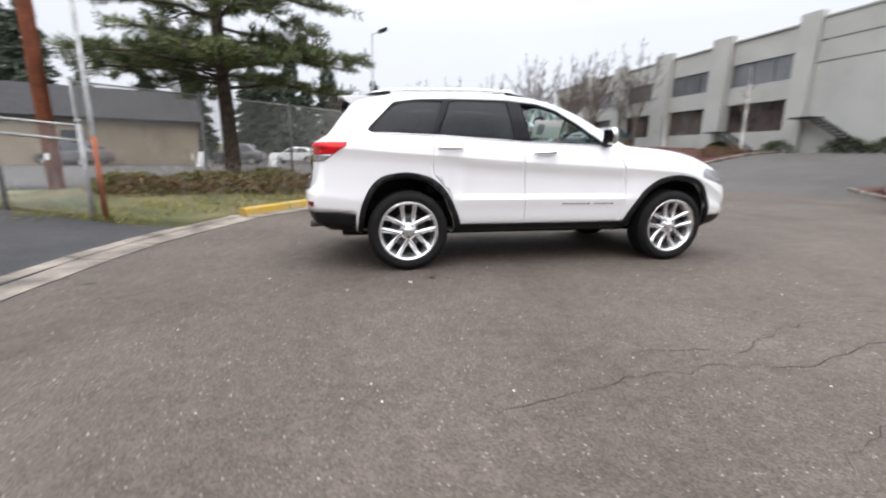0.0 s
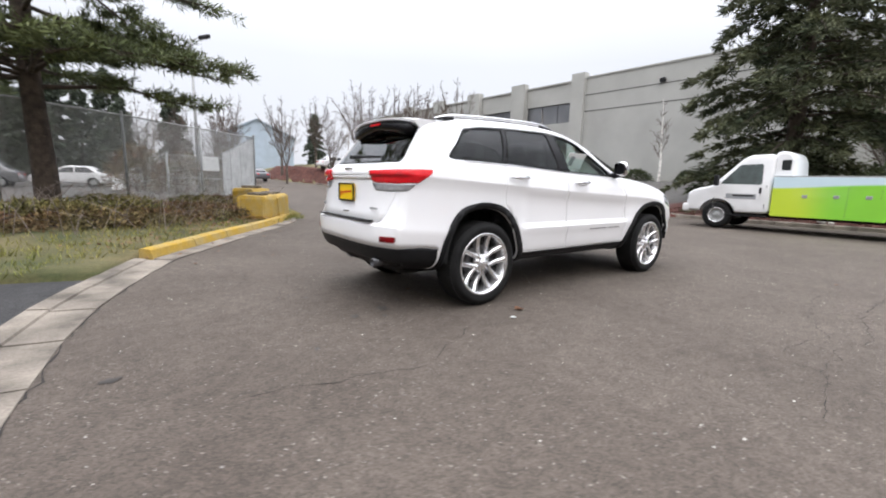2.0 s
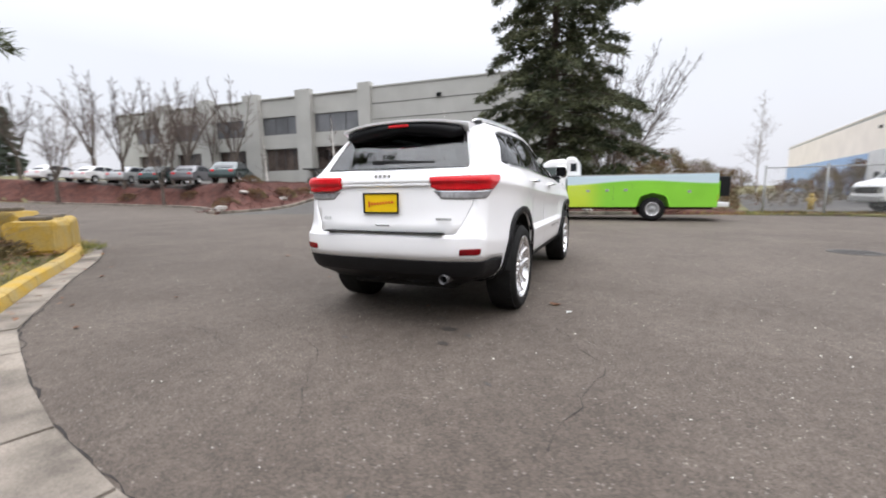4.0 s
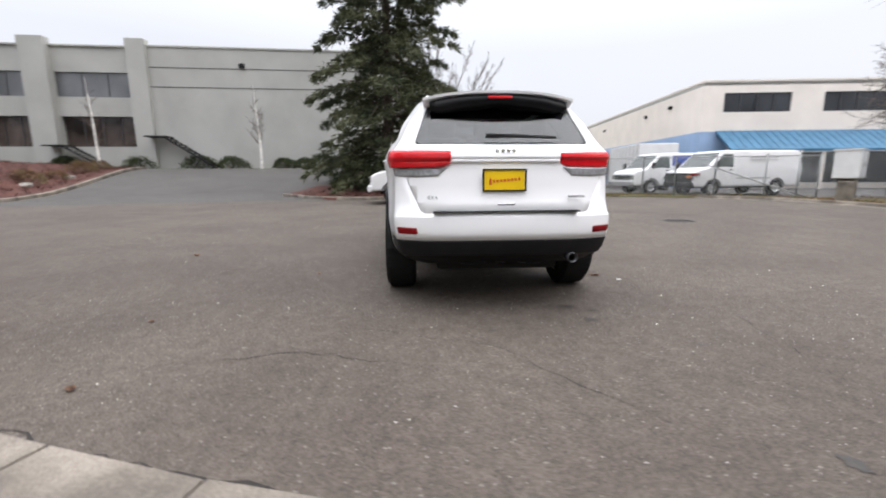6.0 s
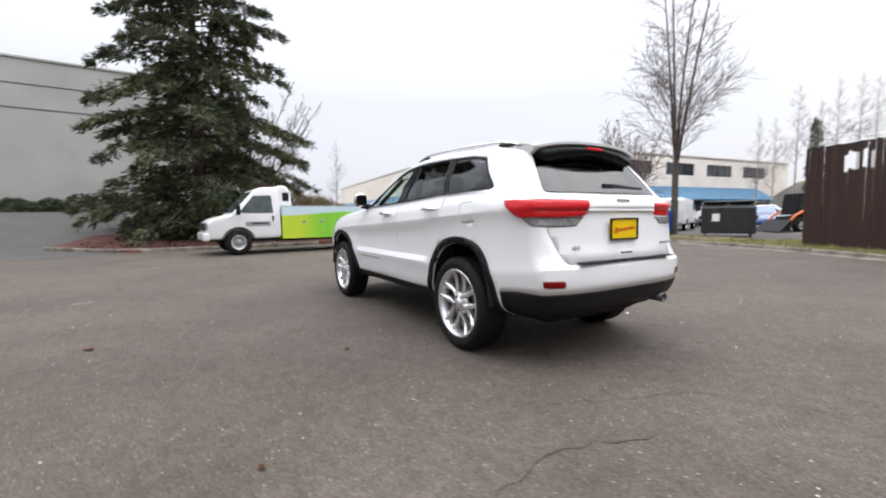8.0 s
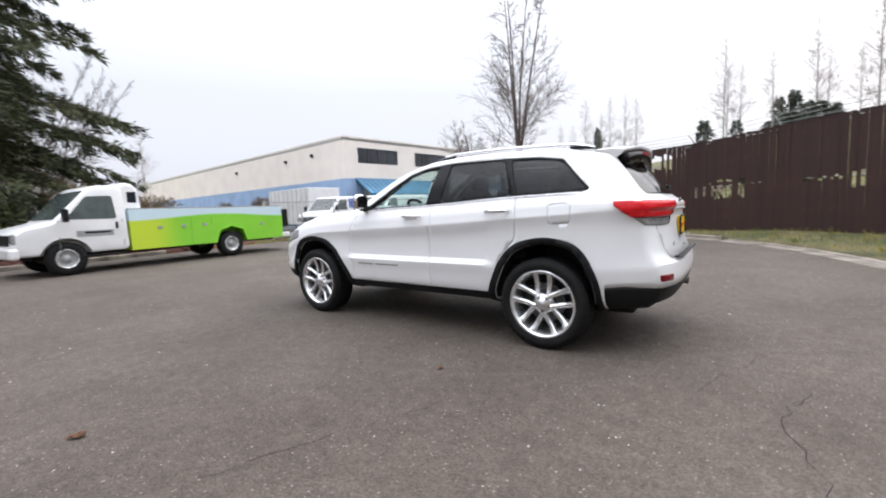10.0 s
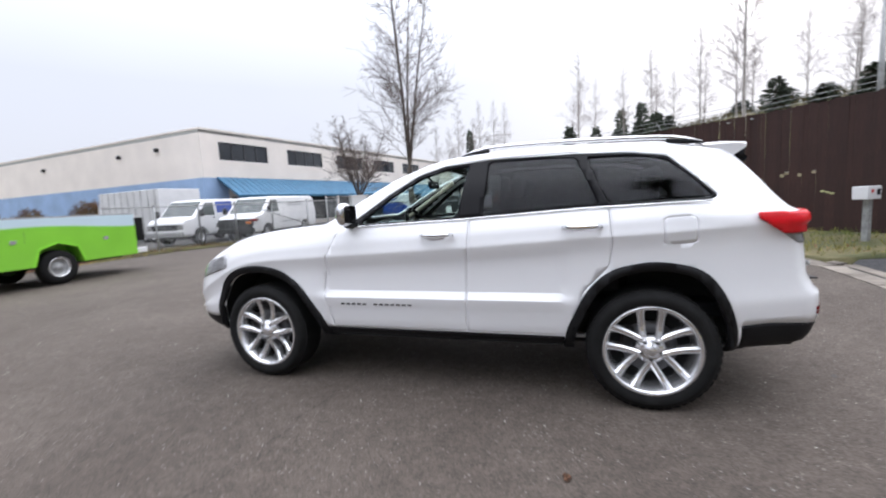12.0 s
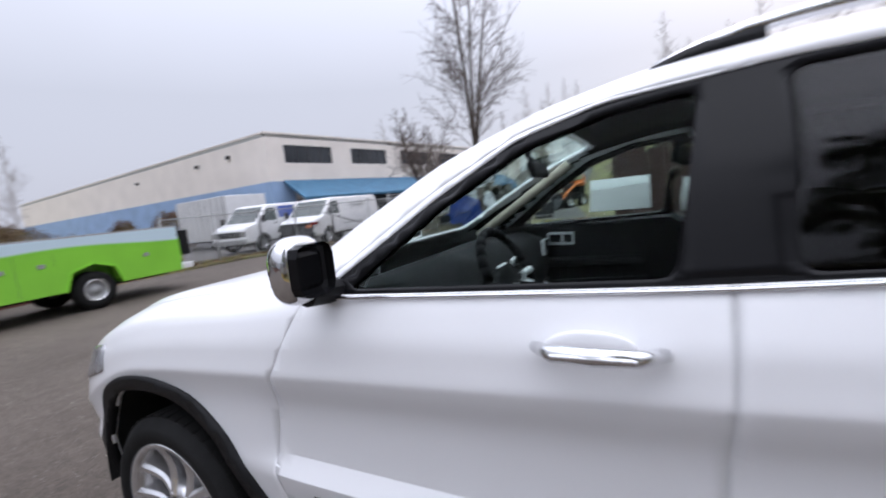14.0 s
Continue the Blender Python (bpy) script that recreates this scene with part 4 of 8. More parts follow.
    # headlamps
    for s in (1, -1):
        pts = rounded([(1.78, 0.93), (1.80, 1.03), (2.05, 0.98), (2.4, 0.85), (2.4, 0.76), (2.1, 0.84)], 0.02, 2)
        a, b = (0.45, 1.2) if s > 0 else (-1.2, -0.45)
        skin_part("headlamp", meet(base(-0.006), P(pts, "y", a, b)), M_CLEARLENS, car, "clear headlamp")
    # cabin
    bm = bmesh.new()
    rows = []
    for y in np.linspace(-0.74, 0.74, 15):
        hump = 0.05 * math.exp(-((y - 0.38) / 0.17) ** 2)
        rows.append([(0.98, y, 1.10), (0.80, y, 1.19), (0.52, y, 1.215 + hump), (0.40, y, 1.17 + hump), (0.38, y, 1.0), (0.46, y, 0.80), (0.9, y, 0.75)])
    loft_rows(bm, rows)
    part("dashboard", bm, M_TRIMDARK, car, "dark dashboard", True)
    bm = bmesh.new()
    ring = []
    cmat = Matrix.Translation((0.24, 0.38, 1.165)) @ Matrix.Rotation(radians(-65), 4, "Y")
    for k in range(28):
        a0, a1 = k / 28 * 2 * math.pi, (k + 1) / 28 * 2 * math.pi
        tube(bm, cmat @ Vector((0.185 * math.cos(a0), 0.185 * math.sin(a0), 0)), cmat @ Vector((0.185 * math.cos(a1), 0.185 * math.sin(a1), 0)), 0.016, n=8)
    for a0 in (0.0, math.pi, -math.pi / 2, math.pi):
        tube(bm, cmat @ Vector((0, 0, -0.01)), cmat @ Vector((0.18 * math.sin(a0), 0.18 * math.cos(a0), 0)), 0.018, n=6)
    tube(bm, cmat @ Vector((0, 0, -0.10)), cmat @ Vector((0, 0, 0.01)), 0.06, n=12)
    wheel_ = part("steering_wheel", bm, M_TRIMDARK, car, "dark steering wheel", True)
    for a0 in (0.0, math.pi, -math.pi / 2):
        part("spoke_trim", tube(bmesh.new(), cmat @ Vector((0.07 * math.sin(a0), 0.07 * math.cos(a0), 0.014)), cmat @ Vector((0.16 * math.sin(a0), 0.16 * math.cos(a0), 0.014)), 0.013, n=8), M_SATIN, wheel_, "satin silver spoke trim")
    for y, z, w, h in ((0.66, 1.13, 0.09, 0.09), (0.10, 1.11, 0.10, 0.12), (-0.08, 1.11, 0.10, 0.12), (-0.64, 1.13, 0.09, 0.09)):
        vent = part("air_vent", box(bmesh.new(), 0.375, y, z, 0.02, w, h, 0.008), M_SATIN, car, "dark air vent in a bright frame")
        for k in range(4):
            part("louvre", box(bmesh.new(), 0.363, y, z - h / 2 + h * (k + 0.5) / 4, 0.012, w - 0.016, h / 4 - 0.004, 0.003), M_TRIMDARK, vent)
    for x0, ys in ((-0.28, (0.38, -0.38)), (-1.22, (0.42, 0.0, -0.42))):
        for y in ys:
            w = 0.26 if x0 > -1 else 0.22
            bm = bmesh.new()
            box(bm, x0 + 0.12, y, 0.80, 0.52, 2 * w, 0.16, 0.05)
            part("seat_cushion", bm, M_TRIMDARK, car, "dark seat", True)
            bm = bmesh.new()
            box(bm, x0 - 0.20, y, 1.10, 0.15, 2 * w - 0.04, 0.60, 0.06, Matrix.Rotation(radians(-16), 4, "Y"))
            back = part("seat_backrest", bm, M_TRIMDARK, car, "dark seat backrest", True)
            bm = bmesh.new()
            box(bm, x0 - 0.31, y, 1.46, 0.10, 0.26, 0.17, 0.045, Matrix.Rotation(radians(-10), 4, "Y"))
            for q in (-0.06, 0.06):
                tube(bm, (x0 - 0.29, y + q, 1.34), (x0 - 0.31, y + q, 1.44), 0.008, n=6)
            part("headrest", bm, M_TRIMDARK, back, "dark headrest", True)
    for s in (1, -1):
        bm = bmesh.new()
        box(bm, 0.22, 0.80 * s, 1.0, 1.05, 0.05, 0.48, 0.02)
        box(bm, 0.15, 0.76 * s, 1.02, 0.55, 0.07, 0.05, 0.015)
        part("door_trim", bm, M_TRIMDARK, car, "dark inner door trim")
        bm = bmesh.new()
        for zz in (1.125, 1.185):
            tube(bm, (0.24, 0.768 * s, zz), (0.38, 0.768 * s, zz + 0.004), 0.007, n=6)
        for xx in (0.24, 0.30, 0.38):
            tube(bm, (xx, 0.768 * s, 1.122), (xx, 0.768 * s, 1.190), 0.007, n=6)
        part("inner_door_handle", bm, M_SATIN, car, "satin silver inner door handle")
        part("door_trim", box(bmesh.new(), -0.80, 0.81 * s, 1.0, 0.95, 0.05, 0.50, 0.02), M_TRIMDARK, car, "dark inner door trim")
        bm = bmesh.new()
        tube(bm, (0.78, 0.675 * s, 1.215), (0.20, 0.565 * s, 1.565), 0.026, n=8)
        part("a_pillar_trim", bm, M_TRIMBEIGE, car, "pale pillar trim", True)
        bm = bmesh.new()
        box(bm, -0.345, 0.655 * s, 1.40, 0.08, 0.05, 0.40, 0.02, Matrix.Rotation(radians(15 * s), 4, "X"))
        part("b_pillar_trim", bm, M_LINING, car)
    part("cabin_floor", box(bmesh.new(), -0.6, 0, 0.62, 2.9, 1.5, 0.1, 0.02), M_TRIMDARK, car)
    bm = bmesh.new()
    box(bm, 0.10, 0, 0.88, 1.0, 0.24, 0.34, 0.05)
    part("centre_console", bm, M_TRIMDARK, car, "", True)
    bm = bmesh.new()
    box(bm, 0.22, 0.0, 1.535, 0.03, 0.24, 0.07, 0.015, Matrix.Rotation(radians(15), 4, "Y"))
    tube(bm, (0.23, 0, 1.56), (0.27, 0, 1.61), 0.012, n=6)
    part("rear_view_mirror", bm, M_TRIMDARK, car)
    # price sheet inside the right front window
    bm = bmesh.new()
    box(bm, -0.02, -0.762, 1.385, 0.30, 0.004, 0.19, 0.0, Matrix.Rotation(radians(27), 4, "X"))
    sheet_ob = part("price_sheet", bm, M_PAPER, car, "white price sheet behind the window")
    bm = bmesh.new()
    box(bm, -0.09, -0.768, 1.385, 0.07, 0.004, 0.11, 0.0, Matrix.Rotation(radians(27), 4, "X"))
    part("sheet_print", bm, M_GREYPRINT, sheet_ob)
    for x, s in ((-1.4575, 1), (1.4575, 1), (-1.4575, -1), (1.4575, -1)):
        wheel(car, x, 0.80 * s, 0.388, s, 0.388, 0.285, 0.265)
    return car


def loft_rows(bm, rows):
    """A solid through rows of points, each row closed, with both ends capped."""
    rings = [[bm.verts.new(p) for p in r] for r in rows]
    k = len(rings[0])
    for a, b in zip(rings[:-1], rings[1:]):
        for i in range(k):
            bm.faces.new((a[i], a[(i + 1) % k], b[(i + 1) % k], b[i]))
    bm.faces.new(rings[0])
    bm.faces.new(rings[-1][::-1])
    bmesh.ops.recalc_face_normals(bm, faces=bm.faces[:])
    return bm


def text_part(words, place, size, material, parent, label, turn=(90, 0, -90)):
    cu = bpy.data.curves.new("lettering", "FONT")
    cu.body, cu.size, cu.extrude, cu.align_x, cu.align_y = words, size, 0.003, "CENTER", "CENTER"
    tmp = new("tmp_text", cu)
    dg = bpy.context.evaluated_depsgraph_get()
    me = bpy.data.meshes.new_from_object(tmp.evaluated_get(dg))
    bpy.data.objects.remove(tmp)
    me.transform(pose(*place, *turn))
    return part("lettering", me, material, parent, label)


def spin(bm, prof, n, s):
    """A ring turned round the y axis from (radius, y) points."""
    rings = []
    for k in range(n):
        a = 2 * math.pi * k / n
        rings.append([bm.verts.new((r * math.cos(a), y * s, r * math.sin(a))) for r, y in prof])
    for k in range(n):
        a, b = rings[k], rings[(k + 1) % n]
        for i in range(len(prof) - 1):
            bm.faces.new((a[i], a[i + 1], b[i + 1], b[i]))
    bmesh.ops.recalc_face_normals(bm, faces=bm.faces[:])
    return bm


def wheel(parent, x, y, z, s, rt, rr, width, plain=False):
    h = width / 2
    bm = spin(bmesh.new(), [(rr - 0.02, -h + 0.03), (rr, -h + 0.01), (rr + 0.05, -h), (rt - 0.03, -h + 0.008), (rt - 0.006, -h + 0.03), (rt, -h + 0.06),
                            (rt, h - 0.06), (rt - 0.006, h - 0.03), (rt - 0.03, h - 0.008), (rt - 0.035, h), (rr + 0.05, h + 0.004), (rr + 0.012, h), (rr, h - 0.012), (rr - 0.012, h - 0.012)], 48, s)
    me = mesh_of(bm, "wheel")
    w = part("wheel", me, M_RUBBER, parent, "black tyre on a silver wheel", True)
    w.location = (x, y, z)
    bm = bmesh.new()
    n = 48
    for k in range(n):
        a = 2 * math.pi * k / n
        for q in (-0.075, 0.075):
            box(bm, (rt - 0.004) * math.cos(a), q, (rt - 0.004) * math.sin(a), 0.010, 0.055, rt * 2 * math.pi / n * 0.72, 0, Matrix.Rotation(-a, 4, "Y"))
    tagged(part("tread_block", bm, M_RUBBER, w), kind="stuff")
    bm = spin(bmesh.new(), [(rr - 0.014, -h + 0.03), (rr - 0.035, -h + 0.05), (rr - 0.05, 0.0), (rr - 0.03, h - 0.045), (rr - 0.022, h - 0.02), (rr - 0.012, h - 0.006), (rr + 0.006, h - 0.004), (rr + 0.004, h - 0.018)], 48, s)
    part("rim", bm, M_ALLOY, w, "silver alloy rim", True)
    if plain:
        bm = spin(bmesh.new(), [(0.0, h - 0.02), (0.06, h - 0.02), (0.075, h - 0.03), (0.10, h - 0.09), (rr - 0.03, h - 0.06), (rr - 0.012, h - 0.03)], 32, s)
        for k in range(8):
            a = 2 * math.pi * k / 8
            tube(bm, (0.085 * math.cos(a), (h - 0.07) * s, 0.085 * math.sin(a)), (0.085 * math.cos(a), (h - 0.03) * s, 0.085 * math.sin(a)), 0.010, n=6)
        part("wheel_disc", bm, M_STEEL, w, "steel wheel disc", True)
        return w
    # five pairs of slim spokes that part towards the rim and end in a broad foot
    for k in range(5):
        for q in (-1, 1):
            mid = 2 * math.pi * k / 5 + radians(90)
            rows = []
            for t in np.linspace(0, 1, 8):
                r = 0.070 + t * (rr - 0.083)
                off = 0.043 + 0.022 * t
                wd = 0.0190 + 0.003 * t + 0.008 * step(0.80, 1.0, t)
                yo = h - 0.026 - 0.026 * math.sin(t * math.pi) + 0.012 * t
                d = Vector((math.cos(mid), 0, math.sin(mid)))
                sd = Vector((-math.sin(mid), 0, math.cos(mid)))
                c = d * math.sqrt(max(1e-6, r * r - off * off)) + sd * off * q
                up = Vector((0, s, 0))
                rows.append([tuple(c - sd * wd + up * (yo - 0.010)), tuple(c - sd * wd * 0.45 + up * yo), tuple(c + sd * wd * 0.45 + up * yo), tuple(c + sd * wd + up * (yo - 0.010)), tuple(c + sd * wd * 1.05 + up * (yo - 0.062)), tuple(c - sd * wd * 1.05 + up * (yo - 0.062))])
            part("spoke", loft_rows(bmesh.new(), rows), M_ALLOY, w, "silver alloy spoke")
    bm = spin(bmesh.new(), [(0.0, h - 0.016), (0.03, h - 0.016), (0.036, h - 0.022), (0.06, h - 0.034), (0.088, h - 0.045), (0.088, h - 0.09)], 24, s)
    part("wheel_hub", bm, M_ALLOY, w, "silver wheel hub", True)
    for k in range(5):
        bm = bmesh.new()
        a = 2 * math.pi * (k + 0.5) / 5 + radians(90)
        tube(bm, (0.062 * math.cos(a), (h - 0.05) * s, 0.062 * math.sin(a)), (0.062 * math.cos(a), (h - 0.028) * s, 0.062 * math.sin(a)), 0.011, n=6)
        part("wheel_nut", bm, M_UNDER, w, "dark wheel nut")
    bm = spin(bmesh.new(), [(0.09, h - 0.11), (0.165, h - 0.11), (0.165, h - 0.13), (0.09, h - 0.13)], 32, s)
    part("brake_disc", bm, M_BADGE, w, "dull steel brake disc", True)
    bm = bmesh.new()
    box(bm, 0.13, (h - 0.12) * s, 0.05, 0.08, 0.07, 0.16, 0.015)
    part("brake_caliper", bm, M_UNDER, w)
    bm = spin(bmesh.new(), [(0.02, h - 0.15), (rr - 0.03, h - 0.17)], 32, s)
    part("wheel_back", bm, M_UNDER, w)
    return w


white_car(pose(0, 0, 0))


# ---- growing things ----
RNG = np.random.default_rng(7)


def unit(v):
    return v / max(1e-9, math.sqrt(sum(float(c) * float(c) for c in v)))


def cross3(a, b):
    return np.array((a[1] * b[2] - a[2] * b[1], a[2] * b[0] - a[0] * b[2], a[0] * b[1] - a[1] * b[0]))


class Sticks:
    """Thin tapered limbs gathered into one mesh."""

    def __init__(self, sides=5):
        self.v, self.f, self.sides = [], [], sides

    def add(self, p0, p1, r0, r1, sides=None):
        n = sides or self.sides
        d = unit(p1 - p0)
        a = unit(cross3(d, (0.31, 0.52, 0.8)))
        b = cross3(d, a)
        k = len(self.v)
        for p, r in ((p0, r0), (p1, r1)):
            for i in range(n):
                t = 2 * math.pi * i / n
                self.v.append(tuple(p + (a * math.cos(t) + b * math.sin(t)) * r))
        for i in range(n):
            j = (i + 1) % n
            self.f.append((k + i, k + j, k + n + j, k + n + i))

    def run(self, pts, r0, r1, sides=None):
        m = len(pts) - 1
        for i in range(m):
            self.add(pts[i], pts[i + 1], r0 + (r1 - r0) * i / m, r0 + (r1 - r0) * (i + 1) / m, sides)


class Cards:
    """Small leaf and needle blades gathered into one mesh."""

    def __init__(self):
        self.v, self.f = [], []

    def blade(self, p, d, side, length, width):
        k = len(self.v)
        tip = p + d * length
        mid = p + d * length * 0.45
        self.v += [tuple(p), tuple(mid + side * width * 0.5), tuple(tip), tuple(mid - side * width * 0.5)]
        self.f.append((k, k + 1, k + 2, k + 3))

    def tuft(self, p, d, n, length, width, wild):
        for _ in range(n):
            e = unit(d + RNG.normal(0, wild, 3))
            s = unit(cross3(e, RNG.normal(0, 1, 3)))
            self.blade(p + RNG.normal(0, length * 0.15, 3), e, s, length * RNG.uniform(0.6, 1.2), width * RNG.uniform(0.7, 1.3))


def plant(name, place, label, category, wood, leaves, m_wood, m_leaf, group="", names=("trunk", "crown")):
    ob = thing(name, pose(*place), label, category, group)
    if wood and wood.v:
        from_arrays(names[0], wood.v, wood.f, m_wood, ob, True)
    if leaves and leaves.v:
        from_arrays(names[1], leaves.v, leaves.f, m_leaf, ob)
    return ob


def fir_tree(place, height, radius, label, limbs=190, dense=15.0, low=0.35, m_leaf=None, blade=(0.42, 0.10), group="", n=5):
    wood, leaf = Sticks(7), Cards()
    wood.run([np.array((0, 0, z)) + RNG.normal(0, 0.03, 3) * (1, 1, 0) for z in np.linspace(-0.2, height * 0.98, 9)], height * 0.021, 0.015)
    for i in range(limbs):
        u = (i + RNG.uniform(0, 1)) / limbs
        z = low + (height - low - 0.2) * u
        L = radius * (1 - u) ** 0.75 * (0.62 + 0.38 * step(0.02, 0.22, u)) * RNG.uniform(0.45, 1.18) + 0.25
        a = i * 2.39996 + RNG.normal(0, 0.5)
        out = np.array((math.cos(a), math.sin(a), 0.0))
        rise = RNG.uniform(0.02, 0.22) + 0.25 * u
        pts = []
        for t in np.linspace(0, 1, 6):
            pts.append(np.array((0, 0, z)) + out * L * t + np.array((0, 0, L * (rise * t - 0.42 * t * t))))
        wood.run(pts, 0.012 + 0.012 * L, 0.004, 4)
        k = int(L * dense) + 5
        side = cross3(out, (0, 0, 1))
        for j in range(k):
            t = RNG.uniform(0.12, 1.0) ** 0.8
            s = min(4.999, t * 5)
            b = pts[int(s)] + (pts[int(s) + 1] - pts[int(s)]) * (s - int(s))
            w = (0.10 + 0.42 * (1 - abs(2 * t - 0.9))) * L * 0.42
            off = RNG.uniform(-1, 1)
            p = b + side * off * w + np.array((0, 0, -abs(off) * w * 0.25 + RNG.normal(0, 0.05)))
            d = unit(out * 0.8 + side * off * 1.1 + np.array((0, 0, -0.35)))
            leaf.tuft(p, d, n, blade[0], blade[1], 0.38)
    return plant("fir_tree", place, label, "conifer tree", wood, leaf, M_WOOD, m_leaf or M_FIR, group)


def pine_tree(place, label):
    wood, leaf = Sticks(9), Cards()
    trunk = [np.array((0.0, 0.0, -0.3)), np.array((0.0, 0.02, 0.8)), np.array((-0.05, 0.05, 2.2)), np.array((-0.08, 0.0, 4.0)), np.array((-0.02, -0.05, 6.0)), np.array((0.08, 0, 9.5)), np.array((0.1, 0, 14.0))]
    wood.run(trunk, 0.25, 0.08)
    limbs = []
    for i in range(52):
        u = (i + RNG.uniform(0, 1)) / 52
        # wide low pads, a thin waist, and a broad upper crown
        z = 2.5 + 2.6 * (u / 0.35) if u < 0.35 else 5.1 + 2.4 * (u - 0.35) / 0.12 if u < 0.47 else 7.5 + 6.0 * (u - 0.47) / 0.53
        a = i * 2.39996 + RNG.normal(0, 0.3)
        L = RNG.uniform(2.3, 4.0) * (1 - 0.5 * step(10.5, 13.5, z)) * (1 - 0.25 * max(0.0, -math.cos(a)))
        limbs.append((z, a, L))
    limbs += [(3.3, -0.60, 3.9), (3.1, -0.35, 3.6), (2.9, -0.95, 3.5), (3.5, 2.4, 3.6), (3.0, 2.9, 3.3), (2.8, 3.5, 3.1), (3.2, 3.2, 3.4), (2.7, 2.0, 3.6), (3.0, -1.5, 3.6), (2.9, -2.2, 3.6)]
    for z, a, L in limbs:
        out = np.array((math.cos(a), math.sin(a), 0.0))
        side = cross3(out, (0, 0, 1))
        bend = RNG.normal(0, 0.12)
        pts = [np.array((-0.06, 0, z)) + out * L * t + side * bend * L * t * t + np.array((0, 0, L * (0.24 * t - 0.26 * t * t) + RNG.normal(0, 0.03))) for t in np.linspace(0, 1, 7)]
        wood.run(pts, 0.055, 0.012, 5)
        for j in range(int(L * (12 if z < 7 else 15))):
            t = RNG.uniform(0.25, 1.0)
            s = min(5.999, t * 6)
            b = pts[int(s)] + (pts[int(s) + 1] - pts[int(s)]) * (s - int(s))
            tw = unit(side * RNG.choice((-1, 1)) + out * RNG.uniform(0.2, 0.9) + np.array((0, 0, RNG.uniform(-0.1, 0.35))))
            ln = RNG.uniform(0.25, 0.85)
            wood.add(b, b + tw * ln, 0.010, 0.004, 3)
            for q in np.linspace(0.35, 1.0, 4):
                leaf.tuft(b + tw * ln * q, unit(tw + np.array((0, 0, 0.30))), 13, 0.19, 0.023, 0.75)
    return plant("pine_tree", place, label, "pine tree", wood, leaf, M_WOOD, M_PINE)


def bare_tree(place, height, label, stems=1, spread_=0.5, r0=None, bark=None, group="", per_m=5.0, first=0.25, thin=0.008, open_=0.22, reach=0.36, fine_=3, fork_at=0.14, m_twig=None, wob=0.045):
    """Upright leaders with side limbs that grow shorter to the top, and two orders of twigs on them."""
    wood, fine = Sticks(6), Sticks(3)

    def bent(p, d, L, n, lift, wob):
        pts, q = [p], d
        for i in range(n):
            q = unit(q + RNG.normal(0, wob, 3) + np.array((0, 0, lift)))
            pts.append(pts[-1] + q * (L / n))
        return pts, q

    def at(pts, t):
        s = min(len(pts) - 1.001, t * (len(pts) - 1))
        return pts[int(s)] + (pts[int(s) + 1] - pts[int(s)]) * (s - int(s))

    def aside(d, w):
        e1 = unit(cross3(d, (0.31, 0.82, 0.13)))
        e2 = cross3(d, e1)
        a = RNG.uniform(0, 2 * math.pi)
        return unit(d + (e1 * math.cos(a) + e2 * math.sin(a)) * w)

    def leader(p, d, L, r):
        pts, q = bent(p, d, L, 7, 0.06 if stems == 1 else 0.03, 0.025 if stems == 1 else wob)
        wood.run(pts, r, 0.012)
        for k in range(int(L * per_m)):
            t = first + (0.99 - first) * (k + RNG.uniform(0, 1)) / int(L * per_m)
            ln = L * reach * (1.05 - t) ** 0.8 * RNG.uniform(0.45, 1.15)
            lp, lq = bent(at(pts, t), aside(unit(pts[-1] - pts[0]), spread_ * RNG.uniform(1.0, 1.9)), ln, 4, 0.05, 0.09)
            fine.run(lp, max(thin * 1.5, r * 0.28 * (1.05 - t)), thin)
            for j in range(int(ln * 4) + 2):
                t2 = RNG.uniform(0.2, 1.0)
                tl = ln * RNG.uniform(0.22, 0.5)
                tp, tq = bent(at(lp, t2), aside(lq, spread_ * RNG.uniform(0.8, 1.5)), tl, 2, 0.04, 0.12)
                fine.run(tp, thin, thin * 0.6)
                for _ in range(fine_):
                    b = at(tp, RNG.uniform(0.25, 1.0))
                    fine.add(b, b + aside(tq, 0.7) * tl * RNG.uniform(0.25, 0.55), thin * 0.7, thin * 0.4)

    r0 = r0 or height * 0.012
    if stems == 1:
        leader(np.array((0, 0, -0.2)), np.array((0, 0, 1.0)), height, r0)
    else:
        fork = np.array((0, 0, height * fork_at))
        wood.run([np.array((0, 0, -0.2)), fork * 0.5, fork], r0 * 1.5, r0 * 1.2)
        for k in range(stems):
            a = 2 * math.pi * k / stems + RNG.uniform(0, 0.6)
            o = open_ * (RNG.uniform(0.35, 1.15) if k else 0.1)
            leader(fork, unit(np.array((o * math.cos(a), o * math.sin(a), 1.0))), height * (0.98 - fork_at) * RNG.uniform(0.82, 1.0) * (1 - 0.25 * o), r0 * 0.66)
    ob = thing("bare_tree", pose(*place), label, "tree", group)
    from_arrays("trunk", wood.v, wood.f, bark or M_BARETREE, ob, True)
    tagged(from_arrays("twig", fine.v, fine.f, m_twig or M_TWIG, ob), kind="stuff")
    return ob


